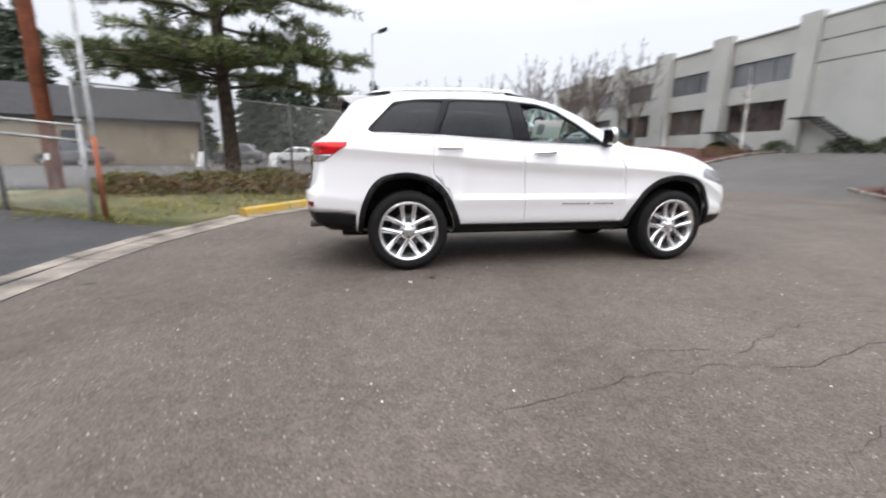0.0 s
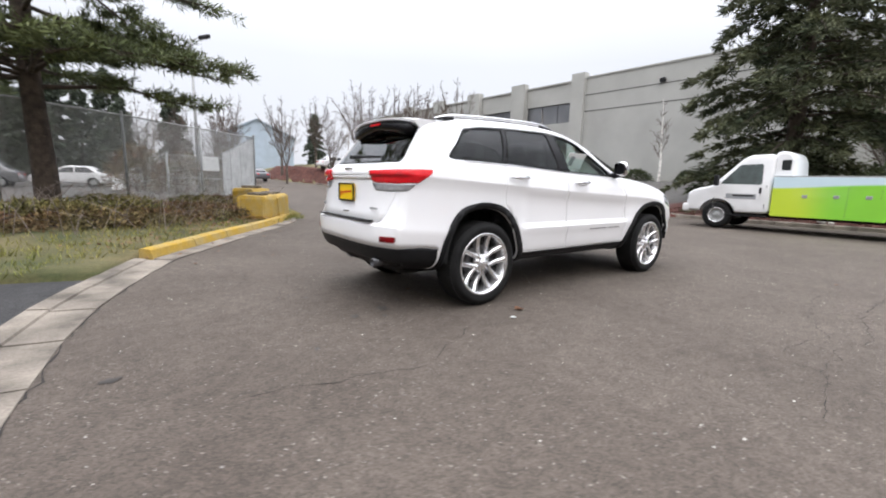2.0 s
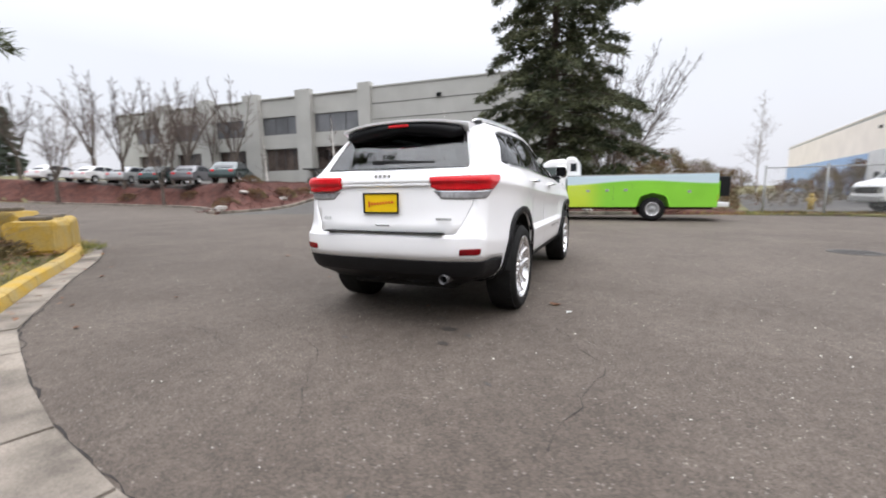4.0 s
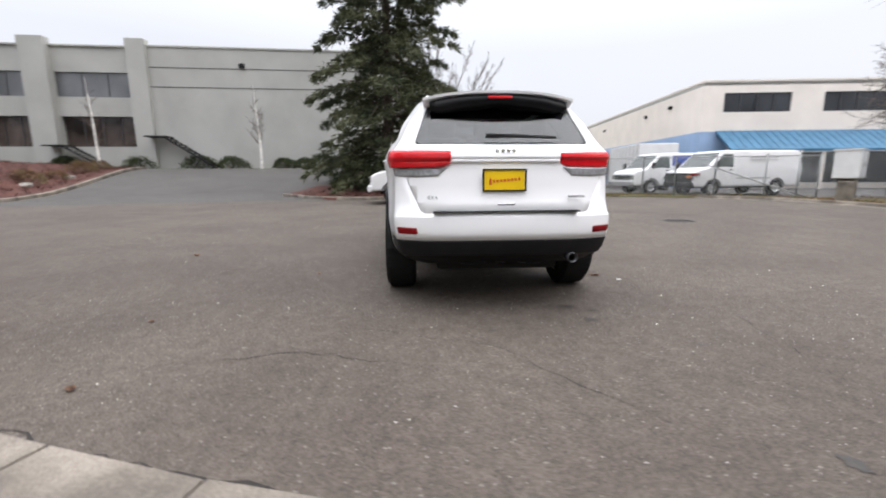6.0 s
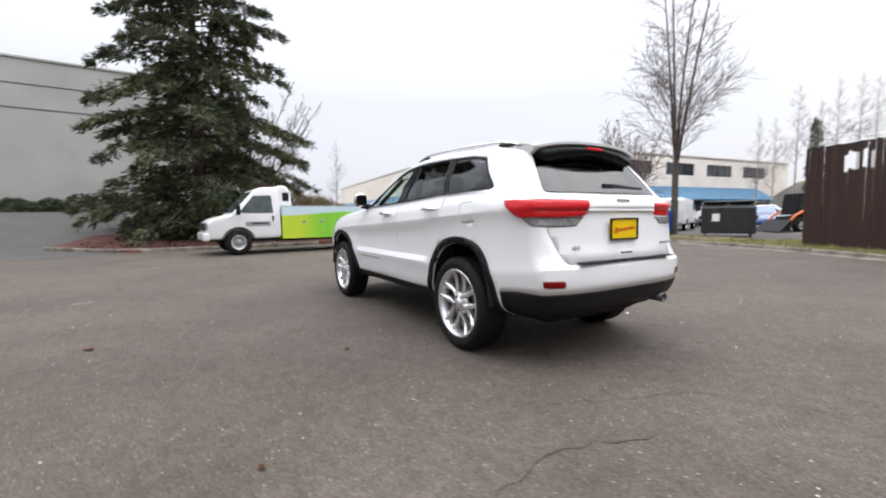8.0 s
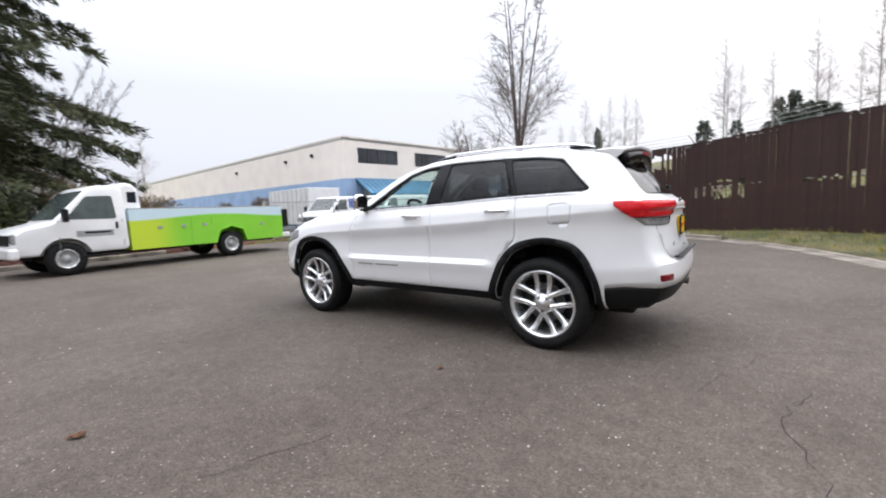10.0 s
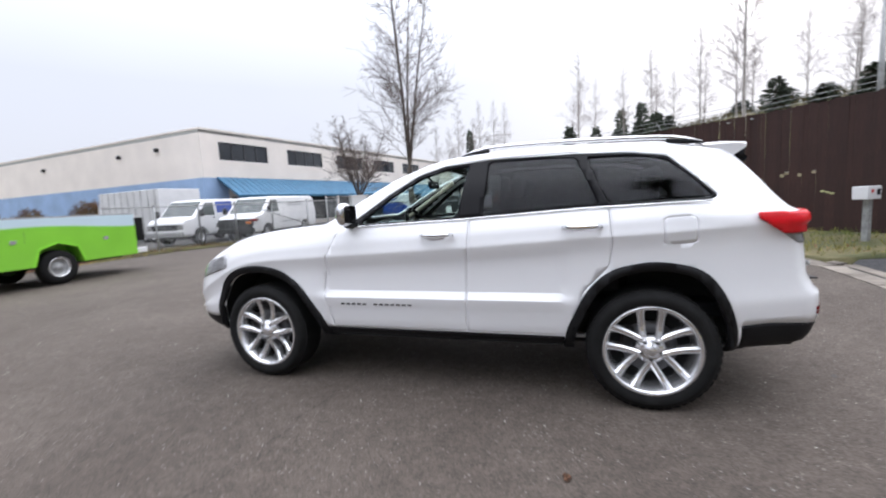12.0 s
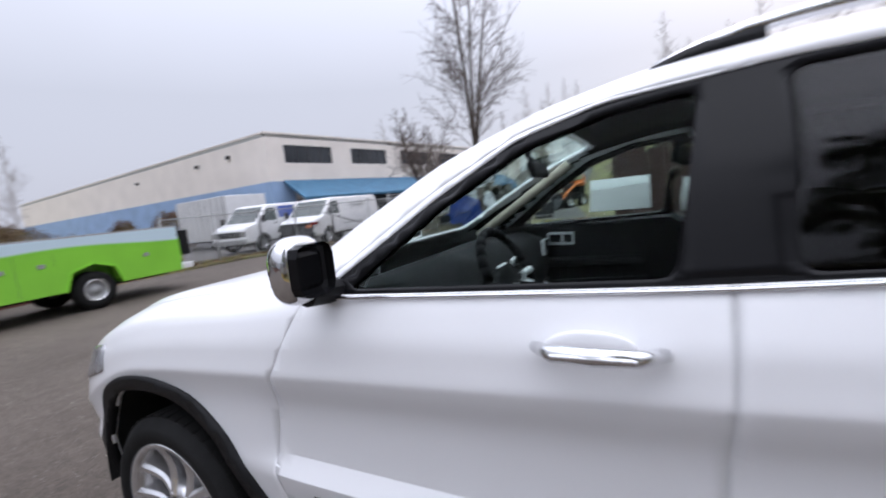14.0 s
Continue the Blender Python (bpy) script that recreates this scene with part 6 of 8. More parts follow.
def wire_fence(name, label, line, H, pitch, rails=(1.0,), wire=0.075, post_r=0.035, gauge=0.0022):
    fc = thing(name, pose(0, 0, 0), label, "fence")
    st = Sticks(3)
    for a, b in zip(line[:-1], line[1:]):
        a, b = np.array(a, float), np.array(b, float)
        L = np.linalg.norm(b - a)
        d = (b - a) / L
        def at(s, z):
            q = a + d * s
            return np.array((q[0], q[1], gz(q[0], q[1]) + z))
        k = -H
        while k < L:
            for sgn in (1, -1):
                s0, s1 = max(k, 0.0), min(k + H, L)
                if s1 > s0:
                    z0, z1 = s0 - k, s1 - k
                    if sgn < 0:
                        z0, z1 = H - z0, H - z1
                    st.add(at(s0, z0), at(s1, z1), gauge, gauge)
            k += wire
        n = max(1, round(L / pitch))
        for i in range(n + 1):
            q = at(L * i / n, 0)
            bm = bmesh.new()
            tube(bm, q - (0, 0, 0.3), q + (0, 0, H + 0.06), post_r, n=10)
            post = part("post", bm, M_STEEL, fc, "galvanised post", True)
            bm = bmesh.new()
            bmesh.ops.create_uvsphere(bm, u_segments=8, v_segments=5, radius=post_r * 1.3, matrix=Matrix.Translation(q + (0, 0, H + 0.06)))
            part("cap", bm, M_STEEL, post, "", True)
        for r in rails:
            bm = bmesh.new()
            tube(bm, at(0, H * r), at(L, H * r), 0.021, n=8)
            part("rail", bm, M_STEEL, fc, "", True)
    tagged(from_arrays("wire_mesh", st.v, st.f, M_WIRE, fc), kind="stuff")
    return fc


wire_fence("chain_link_fence", "tall fine-meshed chain link fence behind the planted bed", [(-8.3, 7.0), (-4.0, 10.6), (0.0, 13.9), (0.6, 24.0)], 2.45, 3.3, (1.0,), 0.042, gauge=0.0033)
wire_fence("chain_link_gate", "low chain link gate with pipe rails beside the apron", [(-5.95, 2.6), (-7.4, 3.1), (-9.6, 3.9)], 1.38, 1.5, (1.0, 0.84))
wire_fence("chain_link_fence", "chain link fence before the parked vans", [(14.6, -6.6), (14.2, -10.2), (13.2, -11.15), (12.3, -12.4), (11.0, -15.9)], 1.75, 1.8, (1.0,))
lr = thing("fallen_rail", pose(0, 0, 0), "loose steel pipe leaning on the wire fence", "pipe")
bm = bmesh.new()
tube(bm, (12.45, -11.95, 1.45), (10.75, -15.2, 0.08), 0.03, n=8)
part("pipe", bm, M_STEEL, lr, "", True)
wire_fence("chain_link_fence", "chain link fence before the vans", [(11.2, -15.2), (10.4, -18.6)], 1.9, 1.8, (1.0,))


def pole(name, label, p, h, r0, r1, material, top=None):
    ob = thing(name, pose(p[0], p[1], gz(*p)), label, "pole")
    bm = bmesh.new()
    tube(bm, (0, 0, -0.4), (0, 0, h), r0, r1, n=14)
    part("shaft", bm, material, ob, "", True)
    return ob


tall = pole("utility_pole", "rust-red wooden utility pole beside the yard", (-8.35, 6.0), 11.0, 0.15, 0.11, M_RUSTP)
bm = bmesh.new()
box(bm, 0, -0.16, 0.75, 0.09, 0.02, 0.14)
part("tag", bm, M_PAPER, tall, "small pale tag")
gp = pole("gate_post", "thin gate post, rusty below and grey above", (-5.74, 2.52), 3.35, 0.036, 0.034, M_STEEL)
bm = bmesh.new()
tube(bm, (0, 0, 0), (0, 0, 1.25), 0.038, n=10)
part("rusty_sleeve", bm, M_RUSTP, gp, "rusty lower post", True)


def area_lamp(p, h, label, heads=2):
    ob = pole("lamp_post", label, p, h, 0.11, 0.06, M_STEEL)
    for s in ((-1, 1) if heads == 2 else (1,)):
        bm = bmesh.new()
        tube(bm, (0, 0, h - 0.1), (0.45 * s, 0, h + 0.12), 0.03, n=6)
        part("arm", bm, M_STEEL, ob)
        bm = bmesh.new()
        box(bm, 0.72 * s, 0, h + 0.22, 0.62, 0.34, 0.20, 0.04, Matrix.Rotation(radians(-22 * s), 4, "Y"))
        part("lamp_head", bm, M_BLACK, ob, "dark flood lamp head")
    return ob


area_lamp((-0.44, 25.8), 8.9, "tall steel lamp post with flood lamps", 1)
area_lamp((-10.8, -14.77), 4.3, "dark lamp post with two flood heads behind the fence", 2)

# gatehouse call post
cp = thing("intercom_post", pose(-6.55, -6.9, 0.03, 0, 0, 35), "white intercom box on a square steel post", "intercom")
part("post", box(bmesh.new(), 0, 0, 0.48, 0.11, 0.11, 0.96, 0.01), M_STEEL, cp, "grey square post")
ib = part("call_box", box(bmesh.new(), 0.05, 0, 1.07, 0.42, 0.26, 0.26, 0.012), M_VANW, cp, "white call box")
part("keypad", box(bmesh.new(), -0.06, 0.133, 1.08, 0.10, 0.012, 0.12, 0.004), M_BLACK, ib)
part("warning_label", box(bmesh.new(), 0.12, 0.132, 1.10, 0.07, 0.008, 0.06), M_REDPRINT, ib)
part("base_plate", box(bmesh.new(), 0, 0, 0.01, 0.22, 0.22, 0.02), M_STEEL, cp)

# yellow concrete blocks by the kerb
def yellow_block(x, y, rz, sx, sy, sz):
    ob = thing("concrete_block", pose(x, y, gz(x, y) + 0.04, 0, 0, rz), "chipped yellow-painted concrete block beside the kerb", "concrete block", "yellow blocks")
    bm = bmesh.new()
    box(bm, 0, 0, sz / 2, sx, sy, sz, 0.09)
    for v in bm.verts:
        v.co += Vector(RNG.normal(0, 0.014, 3))
    part("block", bm, M_YELLOW, ob)
    bm = bmesh.new()
    box(bm, 0.03, 0, sz + 0.03, sx * 0.55, sy * 0.5, 0.07, 0.02)
    part("lifting_key", bm, M_CONC, ob, "bare concrete cap")


yellow_block(-1.42, 7.55, 52, 0.72, 0.72, 0.60)
yellow_block(-0.92, 8.25, 56, 0.90, 0.72, 0.60)
yellow_block(-1.25, 9.0, 40, 0.75, 0.70, 0.66)
brown_fence()


# ---- other vehicles ----
def taper(bm, zb, t, nose=None):
    for v in bm.verts:
        v.co.y *= 1 - t * max(0.0, v.co.z - zb)
        if nose:
            v.co.y *= 1 - nose[1] * max(0.0, v.co.x - nose[0])
    return bm


def circle(cx, cz, r, n=18):
    return [(cx + r * math.cos(2 * math.pi * k / n), cz + r * math.sin(2 * math.pi * k / n)) for k in range(n)]


def solid_profile(pts, w, zb, t, arches=(), bevel=0.05, nose=None):
    bm = prism(bmesh.new(), pts, "y", -w, w)
    bmesh.ops.bevel(bm, geom=bm.edges[:], offset=bevel, segments=3, affect="EDGES", profile=0.5)
    for k in range(1, 8):
        lo, hi = min(p[0] for p in pts), max(p[0] for p in pts)
        bmesh.ops.bisect_plane(bm, geom=bm.verts[:] + bm.edges[:] + bm.faces[:], plane_co=(lo + (hi - lo) * k / 8, 0, 0), plane_no=(1, 0, 0))
        zl, zh = min(p[1] for p in pts), max(p[1] for p in pts)
        bmesh.ops.bisect_plane(bm, geom=bm.verts[:] + bm.edges[:] + bm.faces[:], plane_co=(0, 0, zl + (zh - zl) * k / 8), plane_no=(0, 0, 1))
    taper(bm, zb, t, nose)
    me = mesh_of(bm)
    for cx, cz, r in arches:
        for s in (1, -1):
            a, b = (w - 0.32, w + 0.3) if s > 0 else (-w - 0.3, -w + 0.32)
            me = boolean(me, mesh_of(prism(bmesh.new(), circle(cx, cz, r), "y", a, b)), "DIFFERENCE")
    return me


def pane_on(pts, w, zb, t, s, out=0.006, deep=0.03, nose=None):
    bm = prism(bmesh.new(), pts, "y", s * (w - deep), s * (w + out))
    return taper(bm, zb, t, nose)


def mirror_on(parent, x, y, z, s):
    bm = bmesh.new()
    box(bm, x, y + 0.20 * s, z, 0.10, 0.20, 0.30, 0.03)
    mr = part("mirror", bm, M_BLACK, parent, "black door mirror")
    bm = bmesh.new()
    tube(bm, (x, y, z - 0.05), (x, y + 0.14 * s, z - 0.02), 0.02, n=6)
    part("mirror_arm", bm, M_BLACK, mr)


def van(m, label, broken=False, blue=False):
    v = thing("van", m, label, "van", "white vans")
    prof = [(0.98, 0.42), (1.02, 0.62), (0.98, 1.02), (0.80, 1.16), (0.30, 1.26), (-0.42, 1.98), (-0.62, 2.05), (-4.55, 2.08), (-4.72, 1.95), (-4.78, 1.2), (-4.72, 0.45)]
    w, zb, t = 0.99, 1.2, 0.13
    body = part("body", solid_profile(prof, w, zb, t, ((0, 0.36, 0.46), (-3.43, 0.36, 0.46)), 0.07, (0.4, 0.12)), M_VANW, v, "white van body")
    soften(body, 35)
    for s in (1, -1):
        part("front_window", pane_on(rounded([(0.02, 1.32), (-0.46, 1.86), (-0.98, 1.88), (-0.98, 1.30)], 0.05), w, zb, t, s), M_AUTOGLASS, v)
        part("door_gap", pane_on([(0.02, 0.55), (0.035, 0.55), (0.035, 1.28), (0.02, 1.28)], w, zb, t, s, 0.003), M_GROOVE, v)
        part("door_gap", pane_on([(-1.08, 0.55), (-1.065, 0.55), (-1.065, 1.95), (-1.08, 1.95)], w, zb, t, s, 0.003), M_GROOVE, v)
        part("side_strip", pane_on([(-1.2, 0.78), (-3.0, 0.78), (-3.0, 0.83), (-1.2, 0.83)], w, zb, t, s, 0.012), M_STEEL, v, "grey rub strip")
        part("door_handle", box(bmesh.new(), -0.85, s * (w + 0.01), 1.18, 0.16, 0.04, 0.05, 0.01), M_BLACK, v)
        mirror_on(v, 0.08, s * 0.98, 1.42, s)
    part("windscreen", prism(bmesh.new(), [(0.262, 1.318), (-0.375, 1.955), (-0.43, 1.90), (0.20, 1.27)], "y", -0.80, 0.80), M_AUTOGLASS, v, "pale reflecting windscreen")
    part("bumper", box(bmesh.new(), 0.98, 0, 0.52, 0.20, 1.84, 0.22, 0.04), M_BLACK if broken else M_STEEL, v, "front bumper")
    part("grille", box(bmesh.new(), 0.985, 0, 0.83, 0.06, 1.30, 0.26, 0.02), M_BLACK, v, "dark grille")
    for s in (1, -1):
        part("headlamp", box(bmesh.new(), 0.975, s * 0.78, 0.84, 0.08, 0.26, 0.22, 0.02), M_CLEARLENS, v, "square headlamp")
    part("rear_bumper", box(bmesh.new(), -4.78, 0, 0.50, 0.14, 1.8, 0.16, 0.03), M_STEEL, v)
    if broken:
        part("bared_front", box(bmesh.new(), 0.985, 0, 0.80, 0.10, 1.72, 0.50, 0.03), M_BLACK, v, "dark bared radiator frame")
        part("torn_liner", box(bmesh.new(), 0.90, 0.90, 0.98, 0.34, 0.20, 0.12, 0.03), M_REDDARK, v, "dark red torn liner")
        bm = bmesh.new()
        for k in range(9):
            box(bm, 0.75 + RNG.uniform(-0.1, 0.25), RNG.uniform(-0.8, 0.8), RNG.uniform(0.6, 1.05), RNG.uniform(0.1, 0.35), RNG.uniform(0.1, 0.5), RNG.uniform(0.06, 0.25), 0.02)
        part("bared_engine_bay", bm, M_BLACK, v, "dark bared front structure")
        part("loose_lamp", box(bmesh.new(), 1.00, 0.70, 0.88, 0.14, 0.26, 0.12, 0.02), M_ORANGE, v, "orange-red loose lamp")
        part("side_rack", box(bmesh.new(), -2.6, 0.985, 1.62, 1.5, 0.02, 0.03), M_STEEL, v)
        part("side_rack", box(bmesh.new(), -2.6, 0.975, 1.74, 1.5, 0.02, 0.03), M_STEEL, v)
    if blue:
        for s in (1, -1):
            part("blue_panel", pane_on([(-1.15, 1.40), (-1.15, 1.92), (-2.3, 1.94), (-2.3, 1.42)], w, zb, t, s), M_BLUEBIN, v, "blue side panel")
    for x in (0.0, -3.43):
        for s in (1, -1):
            wheel(v, x, 0.84 * s, 0.36, s, 0.36, 0.21, 0.24, plain=True)
    part("chassis", box(bmesh.new(), -1.8, 0, 0.42, 4.9, 1.2, 0.14), M_UNDER, v)
    return v


def flat_pose(x, y, yaw, z=None):
    return pose(x, y, gz(x, y) if z is None else z, 0, 0, yaw)


def service_truck(m):
    t_ = thing("service_truck", m, "white cab service truck with a lime green utility body", "truck")
    w, zb, t = 0.98, 1.15, 0.15
    prof = [(0.80, 0.48), (0.86, 0.66), (0.84, 0.98), (0.66, 1.10), (0.18, 1.22), (-0.48, 1.96), (-0.66, 2.06), (-1.16, 2.08), (-1.22, 1.95), (-1.25, 0.55), (-1.15, 0.48)]
    cab = part("cab", solid_profile(prof, w, zb, t, ((0, 0.375, 0.48),), 0.06, (0.2, 0.14)), M_VANW, t_, "white truck cab")
    soften(cab, 35)
    for s in (1, -1):
        pn = part("cab_window", pane_on(rounded([(-0.02, 1.27), (-0.46, 1.80), (-0.98, 1.82), (-1.02, 1.26)], 0.06), w, zb, t, s), M_AUTOGLASS, t_, "pale reflecting cab window")
        for x in (0.10, -1.13):
            part("door_gap", pane_on([(x, 0.60), (x + 0.014, 0.60), (x + 0.014, 1.24), (x, 1.24)], w, zb, t, s, 0.003), M_GROOVE, t_)
        part("door_handle", box(bmesh.new(), -1.0, s * (w + 0.01), 1.10, 0.05, 0.04, 0.16, 0.01), M_BLACK, t_)
        sg = part("door_sign", pane_on([(-0.20, 0.86), (-0.20, 1.0), (-0.92, 1.0), (-0.92, 0.86)], w, zb, t, s, 0.005), M_GREYPRINT, t_, "grey lettering bar on the door")
        part("sign_bar", pane_on([(-0.36, 0.93), (-0.36, 0.975), (-0.86, 0.975), (-0.86, 0.93)], w, zb, t, s, 0.009), M_BLACK, sg)
        mirror_on(t_, 0.02, s * 0.96, 1.36, s)
        part("step_bar", box(bmesh.new(), -0.70, s * 0.88, 0.40, 1.0, 0.16, 0.05, 0.01), M_BLACK, t_)
    part("windscreen", prism(bmesh.new(), [(0.145, 1.285), (-0.435, 1.935), (-0.50, 1.88), (0.08, 1.24)], "y", -0.80, 0.80), M_AUTOGLASS, t_)
    part("bumper", box(bmesh.new(), 0.86, 0, 0.56, 0.18, 1.86, 0.24, 0.05), M_VANW, t_, "pale front bumper")
    part("grille", box(bmesh.new(), 0.84, 0, 0.85, 0.06, 1.2, 0.24, 0.02), M_BLACK, t_, "dark grille")
    for s in (1, -1):
        part("headlamp", box(bmesh.new(), 0.80, s * 0.76, 0.87, 0.12, 0.26, 0.24, 0.04), M_CLEARLENS, t_, "clear headlamp")
    # raised cowl behind the cab
    cw = part("cab_cowl", solid_profile([(-1.18, 1.35), (-1.18, 2.10), (-1.30, 2.16), (-1.52, 2.12), (-1.62, 1.95), (-1.66, 1.35)], 0.80, 1.4, 0.10, (), 0.07), M_VANW, t_, "white raised cowl behind the cab")
    soften(cw, 35)
    for s in (1, -1):
        part("cowl_window", box(bmesh.new(), -1.45, s * 0.775, 1.78, 0.20, 0.02, 0.28, 0.02), M_WINDARK, cw)
    # utility body with bands of colour
    x0, x1 = -1.27, -5.72
    def side_body(z0, z1, xa, xb, material, label, out=0.0):
        me = mesh_of(box(bmesh.new(), (xa + xb) / 2, 0, (z0 + z1) / 2, abs(xb - xa), 2.0 + out, z1 - z0, 0.012))
        for s in (1, -1):
            a, b = (0.60, 1.3) if s > 0 else (-1.3, -0.60)
            arch = [(-3.93 + 0.50, 0.2), (-3.93 + 0.50, 0.52), (-3.93 + 0.38, 0.80), (-3.93, 0.92), (-3.93 - 0.38, 0.80), (-3.93 - 0.50, 0.52), (-3.93 - 0.50, 0.2)]
            me = boolean(me, mesh_of(prism(bmesh.new(), arch, "y", a, b)), "DIFFERENCE")
        return part("utility_body", me, material, t_, label)
    side_body(0.44, 1.47, x0, x1, M_HILLS, "utility body painted with lime green hills under pale blue")
    part("body_floor", box(bmesh.new(), -3.4, 0, 1.0, 4.3, 1.2, 0.1), M_UNDER, t_)
    for s in (1, -1):
        rim = part("body_rail", box(bmesh.new(), (x0 + x1) / 2, s * 0.94, 1.485, 4.45, 0.12, 0.03, 0.008), M_STEEL, t_, "grey top rail")
        for x in (-2.75, -3.32):
            part("locker_gap", box(bmesh.new(), x, s * 1.0, 0.86 if x > -3 else 1.08, 0.005, 0.004, 0.74 if x > -3 else 0.22), M_GROOVE, t_)
        for x, z in ((-1.95, 0.98), (-2.55, 0.99), (-3.12, 1.0), (-4.95, 0.93)):
            part("locker_latch", box(bmesh.new(), x, s * 1.004, z, 0.11, 0.02, 0.08, 0.008), M_STEEL, t_, "steel locker latch")
        part("arch_trim", prism(bmesh.new(), [(-3.93 + 0.53, 0.44), (-3.93 + 0.40, 0.83), (-3.93, 0.955), (-3.93 - 0.40, 0.83), (-3.93 - 0.53, 0.44), (-3.93 - 0.49, 0.44), (-3.93 - 0.37, 0.79), (-3.93, 0.91), (-3.93 + 0.37, 0.79), (-3.93 + 0.49, 0.44)], "y", s * 0.985, s * 1.012), M_GREEN, t_)
        part("tail_lamp", box(bmesh.new(), x1 - 0.01, s * 0.9, 0.72, 0.03, 0.10, 0.22), M_REDLENS, t_, "red tail lamp")
    part("tailgate", box(bmesh.new(), x1 - 0.02, 0, 0.95, 0.05, 1.9, 0.55), M_GREEN, t_)
    part("rear_locker", box(bmesh.new(), x1 - 0.18, 0.45, 1.08, 0.30, 0.9, 0.60, 0.02), M_BLACK, t_, "black box at the tail")
    part("rear_bumper", box(bmesh.new(), x1 - 0.16, 0, 0.52, 0.32, 1.9, 0.14, 0.02), M_VANW, t_, "white rear step bumper")
    part("chassis", box(bmesh.new(), -2.6, 0, 0.46, 6.2, 0.9, 0.2), M_UNDER, t_)
    for x in (0.0, -3.93):
        for s in (1, -1):
            wheel(t_, x, 0.83 * s, 0.378, s, 0.378, 0.215, 0.24, plain=True)
    return t_


service_truck(pose(10.68, 1.43, 0.012, 0, 0, 92.8))
van(pose(13.85, -12.65, 0.02, 0, 0, 97), "white work van with a broken front, parked on the yard", True)
van(pose(16.35, -11.2, 0.02, 0, 0, 97), "white work van with a blue side panel", False, True)
van(pose(12.4, -27.5, 0.02, 0, 0, -70), "white van parked by the awning")
M_CARS = [mat("silver_paint", (0.42, 0.43, 0.44), 0.3, metal=0.4, vary=0.04, coat=0.6), mat("dark_green_paint", (0.02, 0.04, 0.04), 0.25, vary=0.05, coat=0.8), mat("blue_paint", (0.03, 0.09, 0.28), 0.25, vary=0.05, coat=0.8), mat("grey_paint", (0.14, 0.14, 0.15), 0.3, metal=0.3, vary=0.05, coat=0.7), M_VANW, mat("red_paint", (0.28, 0.03, 0.025), 0.3, vary=0.05, coat=0.7)]


def parked_car(m, material, label, tall=0.0):
    c = thing("parked_car", m, label, "car", "parked cars")
    h = 1.45 + tall
    w, zb, t = 0.88, 0.92, 0.32
    prof = [(2.12, 0.30), (2.2, 0.48), (2.12, 0.70), (1.9, 0.80), (0.95, 0.93), (0.25, h - 0.08), (-0.2, h), (-1.1, h - 0.01), (-1.75, 0.98 + tall * 0.5), (-2.1, 0.92 + tall * 0.3), (-2.18, 0.5), (-2.1, 0.30)]
    soften(part("body", solid_profile(prof, w, zb, t, ((1.35, 0.32, 0.37), (-1.3, 0.32, 0.37)), 0.06, (1.3, 0.14)), material, c), 35)
    for s in (1, -1):
        part("side_window", pane_on(rounded([(0.78, 0.97), (0.2, h - 0.13), (-0.28, h - 0.09), (-0.30, 0.97)], 0.05), w, zb, t, s), M_WINDARK, c)
        part("side_window", pane_on(rounded([(-0.38, 0.97), (-0.36, h - 0.09), (-1.0, h - 0.10), (-1.45, 1.0 + tall * 0.4)], 0.05), w, zb, t, s), M_WINDARK, c)
        part("headlamp", box(bmesh.new(), 2.02, s * 0.58, 0.66, 0.16, 0.30, 0.12, 0.03), M_CLEARLENS, c)
        part("tail_lamp", box(bmesh.new(), -2.10, s * 0.60, 0.80, 0.10, 0.26, 0.14, 0.03), M_REDLENS, c)
    part("windscreen", prism(bmesh.new(), [(0.90, 0.965), (0.26, h - 0.10), (0.22, h - 0.12), (0.86, 0.945)], "y", -0.66, 0.66), M_WINDARK, c)
    part("rear_window", prism(bmesh.new(), [(-1.14, h - 0.06), (-1.72, 1.02 + tall * 0.5), (-1.68, 1.0 + tall * 0.5), (-1.10, h - 0.08)], "y", -0.60, 0.60), M_WINDARK, c)
    for x in (1.35, -1.3):
        for s in (1, -1):
            wheel(c, x, 0.76 * s, 0.32, s, 0.32, 0.20, 0.2, plain=True)
    return c


MADE = {}


def far_car(x, y, yaw, k, label, tall=0.0, dz=0.0):
    m = pose(x, y, gz(x, y) + 0.02 + dz, 0, 0, yaw)
    if (k, tall) in MADE:
        return tagged(copy_thing(MADE[k, tall], m), label)
    MADE[k, tall] = parked_car(m, M_CARS[k], label, tall)
    return MADE[k, tall]


far_car(17.2, 24.6, 30, 1, "dark green saloon car parked above the mulch bank", 0, 0.03)
far_car(18.6, 30.4, 25, 3, "dark grey car parked above the mulch bank", 0, 0.03)
far_car(18.9, 34.6, 20, 1, "dark green car parked above the mulch bank", 0, 0.03)
far_car(18.8, 38.6, 15, 0, "silver car parked above the mulch bank", 0, 0.03)
far_car(18.2, 42.4, 10, 4, "white car parked above the mulch bank", 0, 0.03)
far_car(16.9, 46.6, 10, 4, "white car parked above the mulch bank", 0, 0.03)
far_car(7.5, 48.0, 110, 3, "grey saloon car parked along the road")
far_car(1.0, 62.0, 118, 3, "dark car parked along the road", 0.2)
far_car(9.9, -30.5, 114, 0, "silver car parked in the yard")
far_car(7.7, -28.0, 112, 2, "blue car parked in the yard")
far_car(10.6, -35.0, 20, 4, "white car parked in the yard", 0.2)
far_car(13.6, -34.0, 110, 3, "dark grey car parked by the awning", 0.2)
far_car(-7.0, 36.0, 170, 4, "white car parked in the fenced yard")
